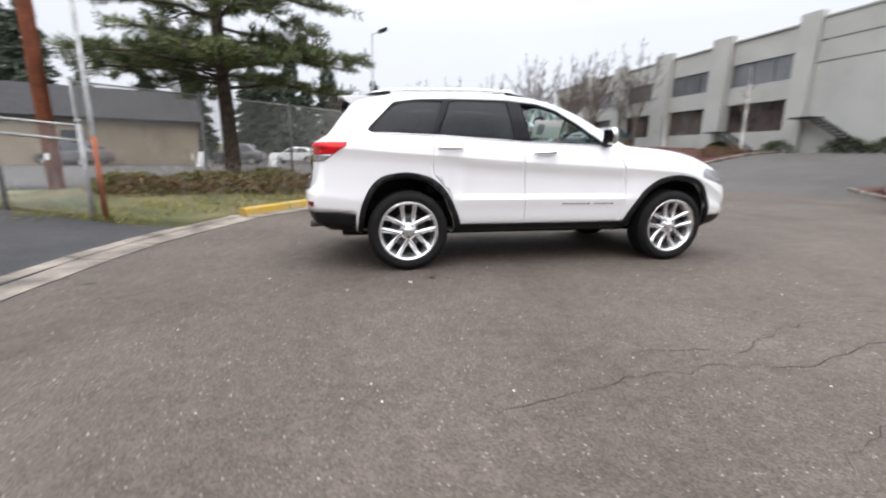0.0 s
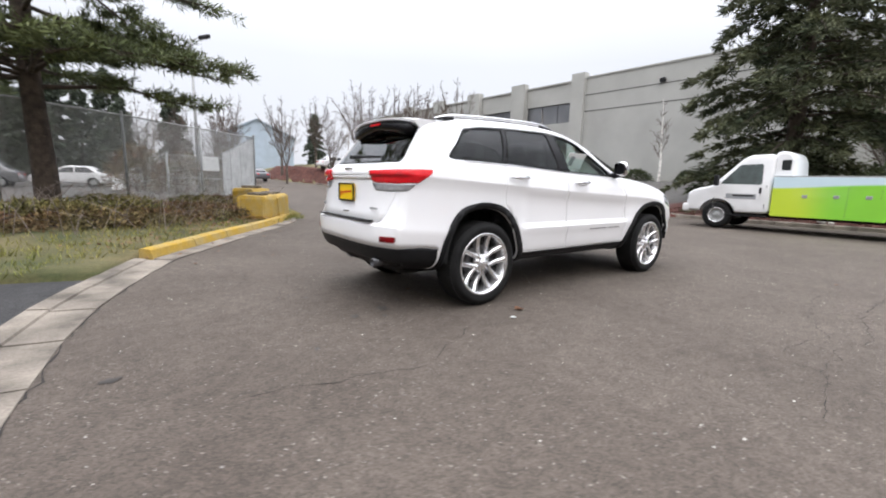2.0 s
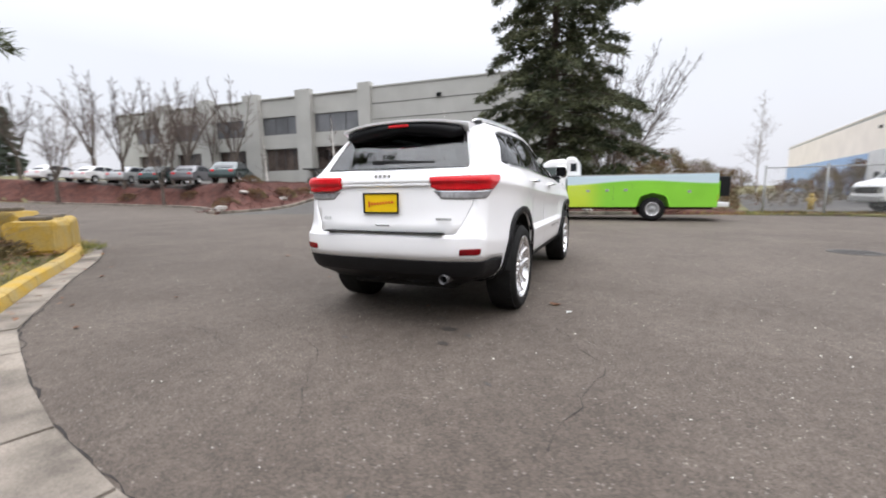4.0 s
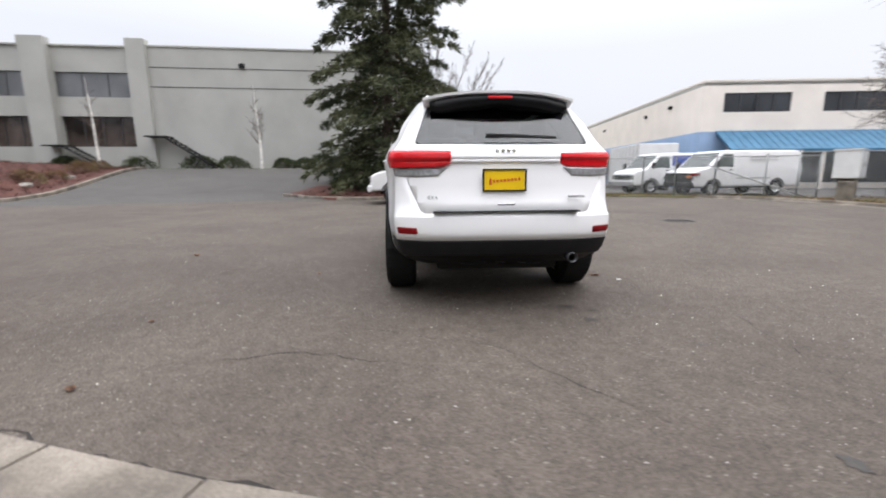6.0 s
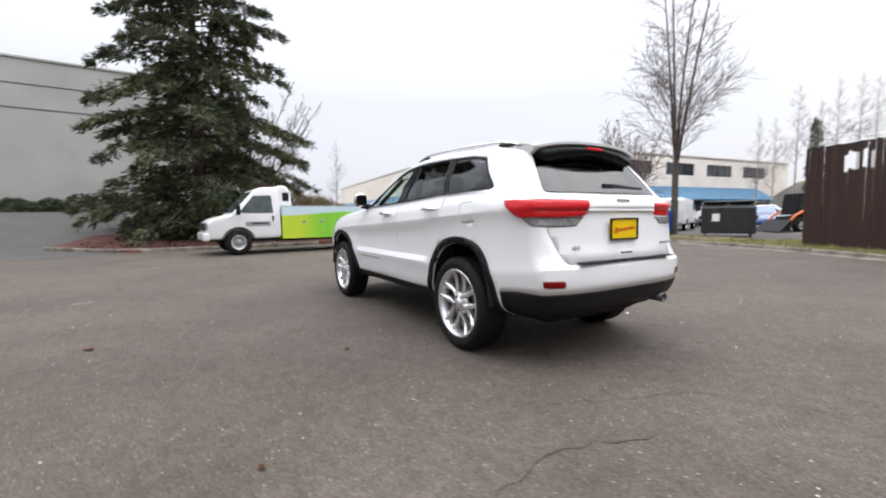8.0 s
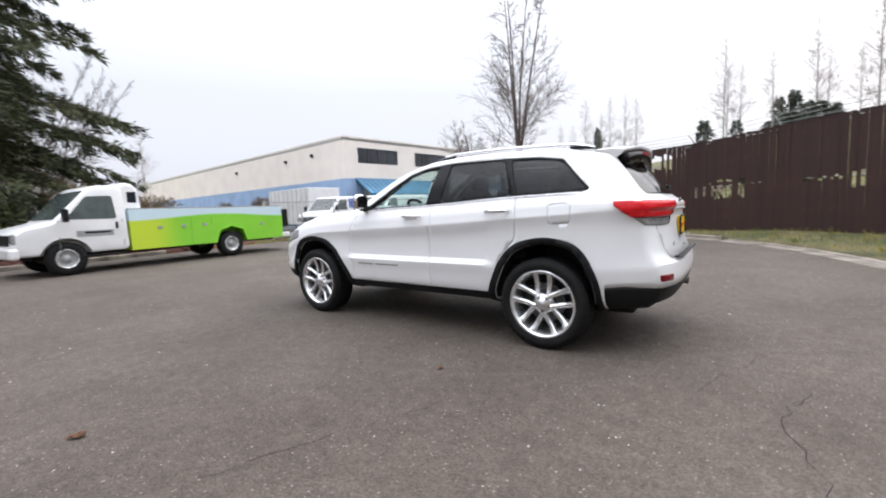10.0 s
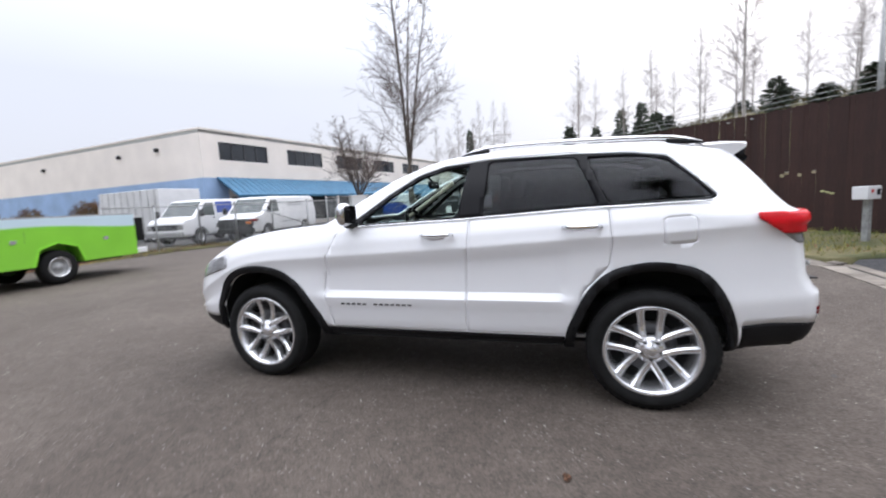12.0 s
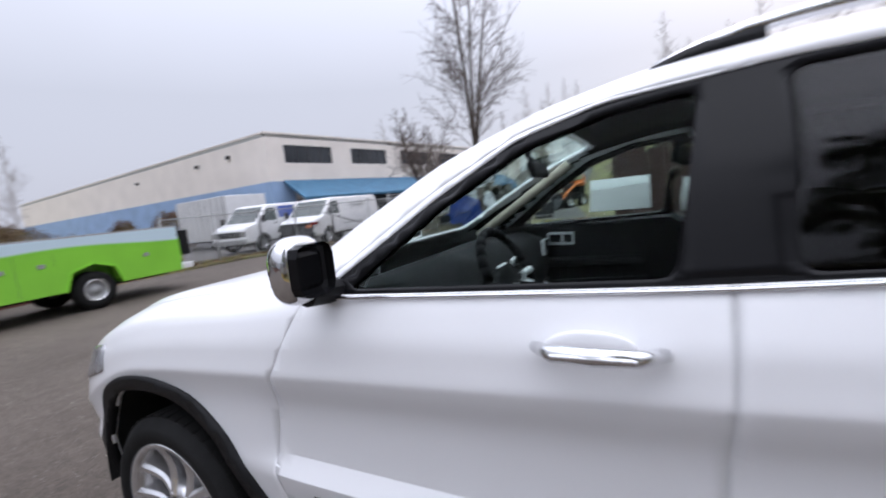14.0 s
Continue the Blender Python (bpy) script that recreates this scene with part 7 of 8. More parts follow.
far_car(-11.5, 35.0, 175, 3, "dark car parked in the fenced yard", 0.2)
far_car(-16.0, 33.0, 170, 4, "white car parked in the fenced yard")
far_car(-3.0, 38.5, 170, 0, "silver car parked in the fenced yard")
far_car(-20.5, 29.0, 165, 3, "dark car parked in the fenced yard", 0.2)

ld = thing("loader", flat_pose(4.9, -25.6, 60, 0.02), "orange compact loader parked beyond the brown fence", "loader")
part("body", prism(bmesh.new(), [(-1.1, 0.55), (-1.15, 1.35), (-0.55, 1.45), (-0.50, 0.95), (0.75, 0.85), (0.85, 0.45)], "y", -0.62, 0.62), M_BLACK, ld, "dark chassis")
part("engine_cover", box(bmesh.new(), -0.75, 0, 1.62, 0.85, 1.30, 0.62, 0.08), M_ORANGE, ld, "orange engine cover")
cbn = part("cab", prism(bmesh.new(), [(-0.45, 0.95), (-0.50, 2.05), (0.45, 2.08), (0.62, 0.95)], "y", -0.50, 0.50), M_BLACK, ld, "dark caged cab")
for s in (-1, 1):
    part("cab_window", prism(bmesh.new(), [(-0.36, 1.25), (-0.40, 1.92), (0.36, 1.94), (0.46, 1.25)], "y", s * 0.49, s * 0.506), M_WINDARK, cbn)
    bm = bmesh.new()
    sweep(bm, [(-1.0, s * 0.70, 1.55), (-0.2, s * 0.72, 1.45), (0.8, s * 0.72, 0.95), (1.25, s * 0.70, 0.45)], 0.07, 8)
    part("lift_arm", bm, M_ORANGE, ld, "", True)
    for x in (-0.72, 0.48):
        wheel(ld, x, 0.66 * s, 0.40, s, 0.40, 0.22, 0.28, plain=True)
part("bucket", prism(bmesh.new(), [(1.15, 0.12), (1.75, 0.10), (1.15, 0.70)], "y", -0.85, 0.85), M_BLACK, ld, "dark steel bucket")

# box trailer beside the vans
bx = thing("box_trailer", flat_pose(22.3, -14.4, -8), "weathered white box trailer in the yard", "trailer")
bb = part("box", box(bmesh.new(), 0, 0, 1.65, 5.6, 2.3, 2.35, 0.03), M_VANW, bx, "weathered white box")
for k in range(9):
    part("rib", box(bmesh.new(), -2.5 + k * 0.62, 1.155, 1.65, 0.05, 0.02, 2.3), M_STEEL, bb)
part("chassis", box(bmesh.new(), 0, 0, 0.42, 5.4, 1.0, 0.14), M_UNDER, bx)
for x in (-1.8, -1.0):
    for s in (1, -1):
        wheel(bx, x, 0.95 * s, 0.34, s, 0.34, 0.2, 0.2, plain=True)


def dumpster(m, material, label, L=1.9, W=1.3, H=1.25):
    d = thing("dumpster", m, label, "dumpster")
    bm = prism(bmesh.new(), [(-W / 2, 0.15), (-W / 2, H * 0.82), (-W * 0.1, H), (W / 2, H), (W / 2, 0.15)], "y", -L / 2, L / 2)
    part("bin", bm, material, d)
    for k in range(4):
        part("rib", box(bmesh.new(), -W / 2 - 0.02, -L / 2 + 0.2 + k * (L - 0.4) / 3, H * 0.48, 0.05, 0.06, H * 0.6), material, d)
    for s in (-1, 1):
        part("lift_pocket", box(bmesh.new(), 0, s * (L / 2 + 0.05), H * 0.55, W * 0.6, 0.10, 0.16, 0.01), material, d)
        part("lid", box(bmesh.new(), W * 0.1, s * L * 0.24, H + 0.02, W * 0.9, L * 0.46, 0.04, 0.01, Matrix.Rotation(radians(-3), 4, "Y")), M_BLACK, d, "black plastic lid")
    for sx in (-1, 1):
        for sy in (-1, 1):
            bm = bmesh.new()
            tube(bm, (sx * W * 0.4, sy * L * 0.42 - 0.03, 0.08), (sx * W * 0.4, sy * L * 0.42 + 0.03, 0.08), 0.08, n=10)
            part("caster", bm, M_BLACK, d)
    part("label_plate", box(bmesh.new(), -W / 2 - 0.01, L * 0.22, H * 0.55, 0.01, 0.3, 0.35), M_PAPER, d, "white label plate")
    return d


M_BINBLACK = mat("black_bin_paint", (0.015, 0.015, 0.017), 0.6, vary=0.2)
dumpster(flat_pose(8.5, -18.0, 20, 0.02), M_BLUEBIN, "blue steel dumpster on the yard", 2.0, 1.4, 1.45)
dumpster(flat_pose(9.9, -18.9, 20, 0.02), M_BINBLACK, "black steel dumpster beside the blue one", 1.3, 1.2, 1.35)
dumpster(flat_pose(5.5, -19.1, -64, 0.02), M_BINBLACK, "large black steel dumpster behind the verge", 2.1, 1.5, 1.62)

cb = thing("utility_cabinet", flat_pose(9.75, -15.85, 35, 0.05), "white utility cabinet raised on a concrete pedestal", "cabinet")
part("pedestal", box(bmesh.new(), 0, 0, 0.38, 0.50, 0.62, 0.80, 0.03), M_CONC, cb, "square concrete pedestal")
part("body", box(bmesh.new(), 0, 0, 1.30, 0.75, 1.45, 1.02, 0.02), M_VANW, cb, "white steel cabinet")
part("cap", box(bmesh.new(), 0, 0, 1.83, 0.82, 1.52, 0.05, 0.015), M_VANW, cb)
for s in (-1, 1):
    dr = part("door", box(bmesh.new(), -0.38, s * 0.35, 1.30, 0.02, 0.66, 0.92, 0.006), M_VANW, cb)
    part("handle", box(bmesh.new(), -0.40, s * 0.07, 1.30, 0.02, 0.03, 0.14), M_STEEL, dr)
part("plinth", box(bmesh.new(), 0, 0, 0.0, 0.80, 0.95, 0.08), M_CONC, cb)
cbk = thing("concrete_bollard", flat_pose(8.3, -14.25, 10), "short square concrete bollard behind the kerb", "bollard")
part("shaft", box(bmesh.new(), 0, 0, 0.36, 0.34, 0.34, 0.78, 0.03), M_CONC, cbk)

hy = thing("fire_hydrant", pose(18.2, -9.2, gz(18.2, -9.2)), "small yellow fire hydrant by the verge", "hydrant")
bm = bmesh.new()
tube(bm, (0, 0, 0), (0, 0, 0.55), 0.11, n=14)
tube(bm, (0, 0, 0.55), (0, 0, 0.72), 0.13, 0.05, n=14)
part("barrel", bm, M_YELLOW, hy, "", True)
for s in (1, -1):
    bm = bmesh.new()
    tube(bm, (0, 0.08 * s, 0.45), (0, 0.2 * s, 0.45), 0.06, n=10)
    part("nozzle", bm, M_YELLOW, hy)


def a_sign(x, y, yaw):
    s_ = thing("sandwich_board", pose(x, y, gz(x, y) + 0.03, 0, 0, yaw), "white folding sign board on the yard", "sign", "white sign boards")
    for s in (-1, 1):
        part("board", box(bmesh.new(), s * 0.16, 0, 0.52, 0.03, 0.62, 1.05, 0.01, Matrix.Rotation(radians(-14 * s), 4, "Y")), M_PAPER, s_)


a_sign(-7.6, 29.0, 60)
a_sign(-12.2, 28.0, 50)
a_sign(-4.4, 32.0, 70)
a_sign(-18.0, 33.0, 70)
# yard gate with a notice behind the wire fence
ng = wire_fence("chain_link_gate", "inner chain link gate with a white notice", [(-2.6, 17.4), (0.1, 19.0)], 1.9, 1.4, (1.0, 0.5))
nb = thing("notice_board", pose(-0.9, 18.35, gz(-0.9, 18.35), 0, 0, 30), "white notice hung on the inner gate", "notice")
part("sheet", box(bmesh.new(), 0, -0.06, 1.62, 0.85, 0.03, 0.62, 0.01), M_PAPER, nb)
nb.location.z += 0.0

# tan shed beyond the yard, and far houses
M_TAN = mat("tan_wall", (0.28, 0.23, 0.165), 0.9, vary=0.08, scale=0.6)
M_DARKROOF = mat("dark_shingle_roof", (0.020, 0.019, 0.020), 0.95, vary=0.25, scale=2, bump=0.3, bscale=20)
M_PALEBLUE = mat("pale_blue_siding", (0.40, 0.47, 0.55), 0.85, vary=0.06, scale=0.8)


def house(x, y, yaw, L, W, H, rise, m_wall, m_roof, label, wins=4, category="building"):
    h = thing("shed" if wins < 3 else "house", pose(x, y, gz(x, y), 0, 0, yaw), label, category)
    part("wall", prism(bmesh.new(), [(-W / 2, -0.5), (-W / 2, H), (0, H + rise - 0.05), (W / 2, H), (W / 2, -0.5)], "x", -L / 2, L / 2), m_wall, h)
    for s in (-1, 1):
        part("roof", prism(bmesh.new(), [(s * (W / 2 + 0.5), H - rise * 0.5 / (W / 2) + 0.02), (0, H + rise), (0, H + rise + 0.18), (s * (W / 2 + 0.5), H - rise * 0.5 / (W / 2) + 0.20)], "x", -L / 2 - 0.4, L / 2 + 0.4), m_roof, h)
    for k in range(wins):
        xx = -L / 2 + L * (k + 0.5) / wins
        wn_ = part("window", box(bmesh.new(), xx, -W / 2 - 0.01, H * 0.55, 1.3, 0.05, 1.1), M_WINDARK, h)
        part("frame", box(bmesh.new(), xx, -W / 2 - 0.03, H * 0.55 - 0.6, 1.45, 0.08, 0.1), M_PAPER, wn_)
    return h


house(-30, 34, 18, 30, 14, 3.2, 2.6, M_TAN, M_DARKROOF, "long tan shed with a dark roof beyond the yard", 2)
house(17, 84, 75, 13, 12, 5.6, 2.8, M_PALEBLUE, M_PALEBLUE, "pale blue-grey house up the road", 3)
cont = thing("cargo_container", pose(10.5, 76, gz(10.5, 76), 0, 0, 80), "bright blue cargo container beside the road", "container")
part("box", box(bmesh.new(), 0, 0, 1.4, 6, 2.4, 2.6, 0.03), M_SKYB, cont)
for k in range(12):
    part("rib", box(bmesh.new(), -2.7 + k * 0.5, 1.21, 1.4, 0.12, 0.05, 2.4), M_SKYB, cont)

# ---- planting ----
pine_tree((-5.4, 8.7, 0.25), "spreading pine with dark green pads over the bed")
fir_tree((18.3, 2.0, gz(18.3, 2.0)), 17.0, 5.75, "large dark green fir standing on a mulch bed", 205, 17.0, 0.9, blade=(0.34, 0.056), n=8)
bare_tree((8.1, -19.2, 0.05), 16.5, "tall leafless tree forking above its trunk into upright limbs", 4, 0.75, 0.125, per_m=2.6, first=0.04, thin=0.010, open_=0.26, reach=0.30, fine_=3, fork_at=0.2, wob=0.015)
bare_tree((13.96, -23.8, 0.05), 9.0, "rounded leafless street tree", 8, 0.80, 0.085, per_m=4.6, first=0.10, thin=0.010, open_=0.75, reach=0.42, fork_at=0.2, wob=0.03)
bare_tree((27.4, 12.0, 1.5), 6.2, "slim pale-barked young tree by the grey wall", 1, 0.6, 0.13, M_BIRCH, "young trees", thin=0.009, reach=0.26, fine_=2)
bare_tree((29.0, 24.6, 1.5), 7.0, "slim pale-barked young tree by the windows", 1, 0.6, 0.13, M_BIRCH, "young trees", thin=0.009, reach=0.26, fine_=2)
bare_tree((28.6, 33.0, 1.5), 5.6, "slim pale-barked young tree by the windows", 1, 0.6, 0.13, M_BIRCH, "young trees", thin=0.009, reach=0.26, fine_=2)
far_bare = bare_tree((18.4, 33.0, gz(18.4, 33)), 8.0, "leafless alder beyond the mulch bed", 5, 0.65, 0.09, None, "leafless alders", 3.2, 0.18, thin=0.010, open_=0.55, reach=0.34, fork_at=0.2)
tall_bare = bare_tree((-26, -38, gz(-26, -38)), 11.5, "tall slim leafless alder on the hill", 1, 0.75, 0.10, M_ALDER, "hill alders", 4.2, 0.28, thin=0.0085, reach=0.24, m_twig=M_PALETWIG)
for x, y, s, r in ((17.2, 37.5, 0.95, 40), (23.5, 38.0, 1.05, 80), (14.5, 42.0, 0.85, 120), (26.5, 35.0, 1.1, 200), (12.0, 52.0, 1.0, 250), (20, 47, 1.1, 300), (8.0, 62.0, 1.1, 20), (25.0, 46.0, 1.15, 60), (29.0, 41.5, 1.0, 150), (15.8, 30.5, 0.7, 10), (20.8, 34.5, 0.9, 95), (10.5, 45.0, 0.8, 220), (17.5, 55.0, 1.0, 35), (-1.5, 27.0, 0.55, 15), (0.4, 25.4, 0.5, 75), (1.4, 28.5, 0.6, 130), (-3.0, 30.0, 0.6, 190), (2.2, 33.0, 0.65, 260), (-0.5, 31.5, 0.6, 310)):
    ob = copy_thing(far_bare, Matrix.Translation((x, y, gz(x, y))) @ Matrix.Rotation(radians(r), 4, "Z") @ Matrix.Scale(s * 1.35, 4))
for x, y, s, r in ((13, -44, 0.8, 33), (15.5, -47, 0.9, 66), (11, -48, 0.75, 99), (14, -52, 1.0, 12), (9, -51, 0.8, 45), (12, -56, 0.9, 78), (7, -47, 0.7, 20), (24, -34.5, 0.9, 10), (44, -60, 1.1, 70), (48, -14, 0.95, 20), (-22, 58, 1.0, 20), (-14, 66, 1.1, 60), (-6, 70, 1.0, 100), (0, 78, 0.9, 150), (30, 72, 1.0, 190), (36, 62, 1.0, 240), (27, 60, 0.9, 280)):
    copy_thing(tall_bare, Matrix.Translation((x, y, gz(x, y) - 0.2)) @ Matrix.Rotation(radians(r), 4, "Z") @ Matrix.Scale(s, 4))
bare_tree((25.2, -0.6, 0.6), 12.0, "many-stemmed leafless tree fanning out behind the truck", 17, 0.5, 0.07, None, "", 3.6, 0.15, thin=0.0085, open_=0.62, reach=0.24, fine_=3, fork_at=0.04, wob=0.03)
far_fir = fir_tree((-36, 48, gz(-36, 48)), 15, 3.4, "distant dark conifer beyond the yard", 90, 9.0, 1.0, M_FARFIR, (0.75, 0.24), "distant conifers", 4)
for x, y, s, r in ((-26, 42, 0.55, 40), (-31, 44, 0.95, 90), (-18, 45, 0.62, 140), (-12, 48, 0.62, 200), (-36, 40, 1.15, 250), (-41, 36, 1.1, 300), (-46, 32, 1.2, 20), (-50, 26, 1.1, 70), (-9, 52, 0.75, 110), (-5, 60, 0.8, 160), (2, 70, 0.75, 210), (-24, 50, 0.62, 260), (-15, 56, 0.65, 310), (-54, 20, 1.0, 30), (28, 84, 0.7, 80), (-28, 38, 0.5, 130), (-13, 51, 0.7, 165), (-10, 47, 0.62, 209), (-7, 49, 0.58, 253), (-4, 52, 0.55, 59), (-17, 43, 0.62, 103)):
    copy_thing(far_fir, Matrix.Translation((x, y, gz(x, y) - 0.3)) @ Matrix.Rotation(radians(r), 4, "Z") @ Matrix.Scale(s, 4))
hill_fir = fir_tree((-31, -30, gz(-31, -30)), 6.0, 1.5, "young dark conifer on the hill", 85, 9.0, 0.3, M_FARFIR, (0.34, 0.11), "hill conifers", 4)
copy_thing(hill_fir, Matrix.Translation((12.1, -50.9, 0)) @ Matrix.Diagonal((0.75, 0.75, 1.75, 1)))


def behind_fence(f, along):
    """A place f metres behind the brown fence, so far along it from its bend."""
    return -2.9 - 0.829 * f - 0.559 * along, -13.4 - 0.559 * f + 0.829 * along


# alders stand in a loose belt behind the fence, young conifers on the crest above them
for f_, along, tall_ in ((14, -23.6, 10.0), (9, -11.2, 5.8), (14, -14.2, 7.5), (9, -5.0, 4.2), (9, -3.2, 5.6), (8, -2.0, 9.5), (11, 0.6, 6.0), (8, 2.2, 5.2), (9, 4.0, 9.0), (12, 5.4, 7.0), (9, 7.6, 8.8), (14, 8.0, 9.0), (8, 10.0, 7.5), (11, 12.5, 8.5), (9, 15.5, 8.0), (13, 18.0, 9.0), (12, -8.0, 6.5), (18, -6.0, 7.0), (20, 1.0, 8.0), (18, 11.0, 7.0), (24, -14.0, 8.0), (26, -24.0, 8.0), (18, -18.0, 7.0), (22, 16.0, 8.0), (17, -28.0, 8.5), (11, -17.0, 6.0)):
    x, y = behind_fence(f_, along)
    copy_thing(tall_bare, Matrix.Translation((x, y, gz(x, y) - 0.2)) @ Matrix.Rotation(along * 1.7 + f_, 4, "Z") @ Matrix.Scale(tall_ / 11.5, 4))
for k in range(44):
    along = -16 + k * 0.95 + RNG.normal(0, 0.5)
    f_ = RNG.uniform(8.5, 15) if k % 4 else RNG.uniform(5.5, 8)
    x, y = behind_fence(f_, along)
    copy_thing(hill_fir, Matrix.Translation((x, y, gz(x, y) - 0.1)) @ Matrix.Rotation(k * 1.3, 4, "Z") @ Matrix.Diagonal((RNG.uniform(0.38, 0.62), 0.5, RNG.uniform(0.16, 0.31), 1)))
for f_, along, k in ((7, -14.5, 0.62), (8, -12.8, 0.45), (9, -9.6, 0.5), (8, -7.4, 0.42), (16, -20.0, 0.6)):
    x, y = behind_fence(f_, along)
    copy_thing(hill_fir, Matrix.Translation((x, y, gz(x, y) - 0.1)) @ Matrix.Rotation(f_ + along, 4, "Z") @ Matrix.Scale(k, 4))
pts = [behind_fence(RNG.uniform(2.5, 15), RNG.uniform(-18, 24)) for _ in range(5200)]
scatter_blades("grass", "rough olive grass and brush on the hill", "hill grass", M_HILLGRASS, pts, 0.38, 0.04, 4, 0.7)
for x, y, sx, sy, sz in ((30.2, 15.3, 0.9, 1.3, 0.95), (30.4, 11.2, 0.8, 1.2, 0.8), (30.5, 8.0, 0.9, 1.6, 1.1), (30.6, 6.2, 0.9, 1.4, 1.2), (30.2, 17.8, 1.0, 1.5, 1.0), (29.9, 22.3, 0.9, 1.3, 0.9), (29.6, 27.5, 0.8, 1.2, 0.8), (30.5, 9.6, 0.7, 1.0, 0.8)):
    shrub((x, y, gz(x, y)), (sx, sy, sz), "clipped evergreen shrub along the grey wall", M_SHRUB, 420, (0.16, 0.09))
for x, y, sx, sy, sz in ((17.2, 3.6, 1.2, 1.4, 1.4), (16.4, 1.5, 1.4, 1.8, 1.7), (17.3, -1.2, 1.6, 1.9, 1.9)):
    shrub((x, y, gz(x, y)), (sx, sy, sz), "dense evergreen shrub under the fir", M_SHRUB, 900, (0.22, 0.10))
for x, y, sx, sy, sz in ((15.8, -2.6, 1.1, 1.8, 1.9), (16.6, -5.0, 1.4, 1.6, 1.4), (28.2, -1.8, 2.0, 2.0, 3.0), (29.4, -4.2, 2.2, 2.2, 3.2), (30.4, -6.4, 2.2, 2.0, 2.8), (31.4, -8.4, 2.0, 2.0, 2.3), (21.5, -9.5, 1.6, 1.6, 1.3), (12.6, 20.0, 0.7, 0.9, 0.5), (15.2, 20.4, 0.9, 0.7, 0.6), (18.4, 21.0, 1.1, 0.8, 0.7), (21.0, 21.6, 1.0, 0.8, 0.6), (24.2, 22.4, 1.2, 0.8, 0.8), (26.6, 23.0, 0.9, 0.8, 0.6), (16.8, 22.4, 1.0, 0.9, 0.5), (16.6, 28.5, 0.7, 0.9, 0.5), (16.5, 36.0, 0.7, 0.9, 0.5), (27, -14.2, 1.5, 1.2, 2.4), (34, -15.0, 1.5, 1.2, 2.2), (-1.2, 26.2, 1.6, 1.4, 2.4), (1.2, 27.0, 1.4, 1.5, 2.6), (-3.4, 28.5, 1.8, 1.5, 2.8), (2.6, 31.0, 1.6, 1.6, 2.6)):
    shrub((x, y, gz(x, y)), (sx, sy, sz), "tangle of brown leafless brush", M_BRUSH, int(600 * sz), (0.13 + 0.05 * sz, 0.035), 1.0, "brush")
# low bed of bramble and dead leaves before the pine
for x, y, sx, sy, sz in ((-6.6, 5.2, 1.2, 1.0, 0.50), (-5.2, 5.9, 1.3, 1.0, 0.55), (-4.1, 6.6, 1.3, 1.0, 0.55), (-3.0, 7.6, 1.2, 1.0, 0.45), (-5.9, 7.0, 1.4, 1.0, 0.45), (-2.6, 9.0, 1.3, 1.1, 0.42), (-4.4, 8.3, 1.4, 1.1, 0.42), (-1.6, 10.6, 1.3, 1.2, 0.45)):
    low = RNG.uniform(0.55, 1.05)
    shrub((x, y, gz(x, y) + 0.02), (sx * RNG.uniform(0.7, 1.05), sy * RNG.uniform(0.6, 1.0), sz * low), "low bramble with yellow-green and russet leaves", M_IVY if (x * 7) % 2 > 1.1 else M_BRUSH, 1300, (0.085, 0.030), 0.9, "bramble")
    shrub((x + RNG.uniform(0.2, 0.8), y - RNG.uniform(0.2, 0.6), gz(x, y)), (sx * 0.8, sy * 0.7, sz * RNG.uniform(0.35, 0.7)), "low bramble with russet dead leaves", M_BRUSH, 700, (0.09, 0.028), 0.9, "bramble")
stalks = Sticks(3)
for _ in range(420):
    x, y = RNG.uniform(-7.6, -0.8), RNG.uniform(4.4, 10.5)
    if 1.2 < bed_side(x, y) < 4.5:
        q = np.array((x, y, gz(x, y)))
        lean = np.array((RNG.normal(0, 0.3), RNG.normal(0, 0.3), RNG.uniform(0.45, 0.95)))
        stalks.run([q, q + lean * 0.55, q + lean * np.array((1.6, 1.6, 0.9))], 0.006, 0.003)
tagged(from_arrays("dead_stalks", stalks.v, stalks.f, M_PALETWIG), "arching dead bramble stalks in the bed", "stalks", kind="stuff")

# grass
pts = []
for _ in range(9000):
    y = RNG.uniform(2.3, 12.5)
    x = RNG.uniform(-8.5, 0.0)
    s_ = bed_side(x, y)
    if 0.5 < s_ < 2.0 and y < 10 or (s_ > 2 and RNG.uniform() < 0.10 and y < 11):
        pts.append((x, y))
scatter_blades("grass", "pale green winter grass on the verge", "grass", M_GRASS, pts, 0.13, 0.011, 5, 0.55)
pts = []
for _ in range(9000):
    x, y = RNG.uniform(-8.5, 5.0), RNG.uniform(-22, -5.0)
    line_x = float(np.interp(-y, [5.0, 6.3, 8.5, 10.2, 11.3, 12.2, 13.25, 22], [-5.1, -4.8, -3.9, -2.6, -1.2, 0.7, 3.8, 5.0]))
    edge_y = float(np.interp(x, [-7.6, -5.6, -3.6, -1.3, 1.1, 1.2], [-7.7, -10.1, -11.9, -13.3, -14.4, -17]))
    if y > edge_y and x < line_x - 0.15 and -16.5 < y < -5.4:
        pts.append((x, y))
scatter_blades("grass", "winter grass along the brown fence", "grass", M_GRASS, pts, 0.17, 0.013, 5, 0.5)
pts = [(RNG.uniform(13.5, 15.5), RNG.uniform(-9.0, -3.0)) for _ in range(500)] + [(p[0] + RNG.normal(0.3, 0.3), p[1] + RNG.normal(-0.3, 0.3)) for p in resample(LOTEDGE, 0.03)]
scatter_blades("grass", "dry grass at the lot's edge", "grass", M_GRASS, pts, 0.15, 0.014, 3, 0.5)
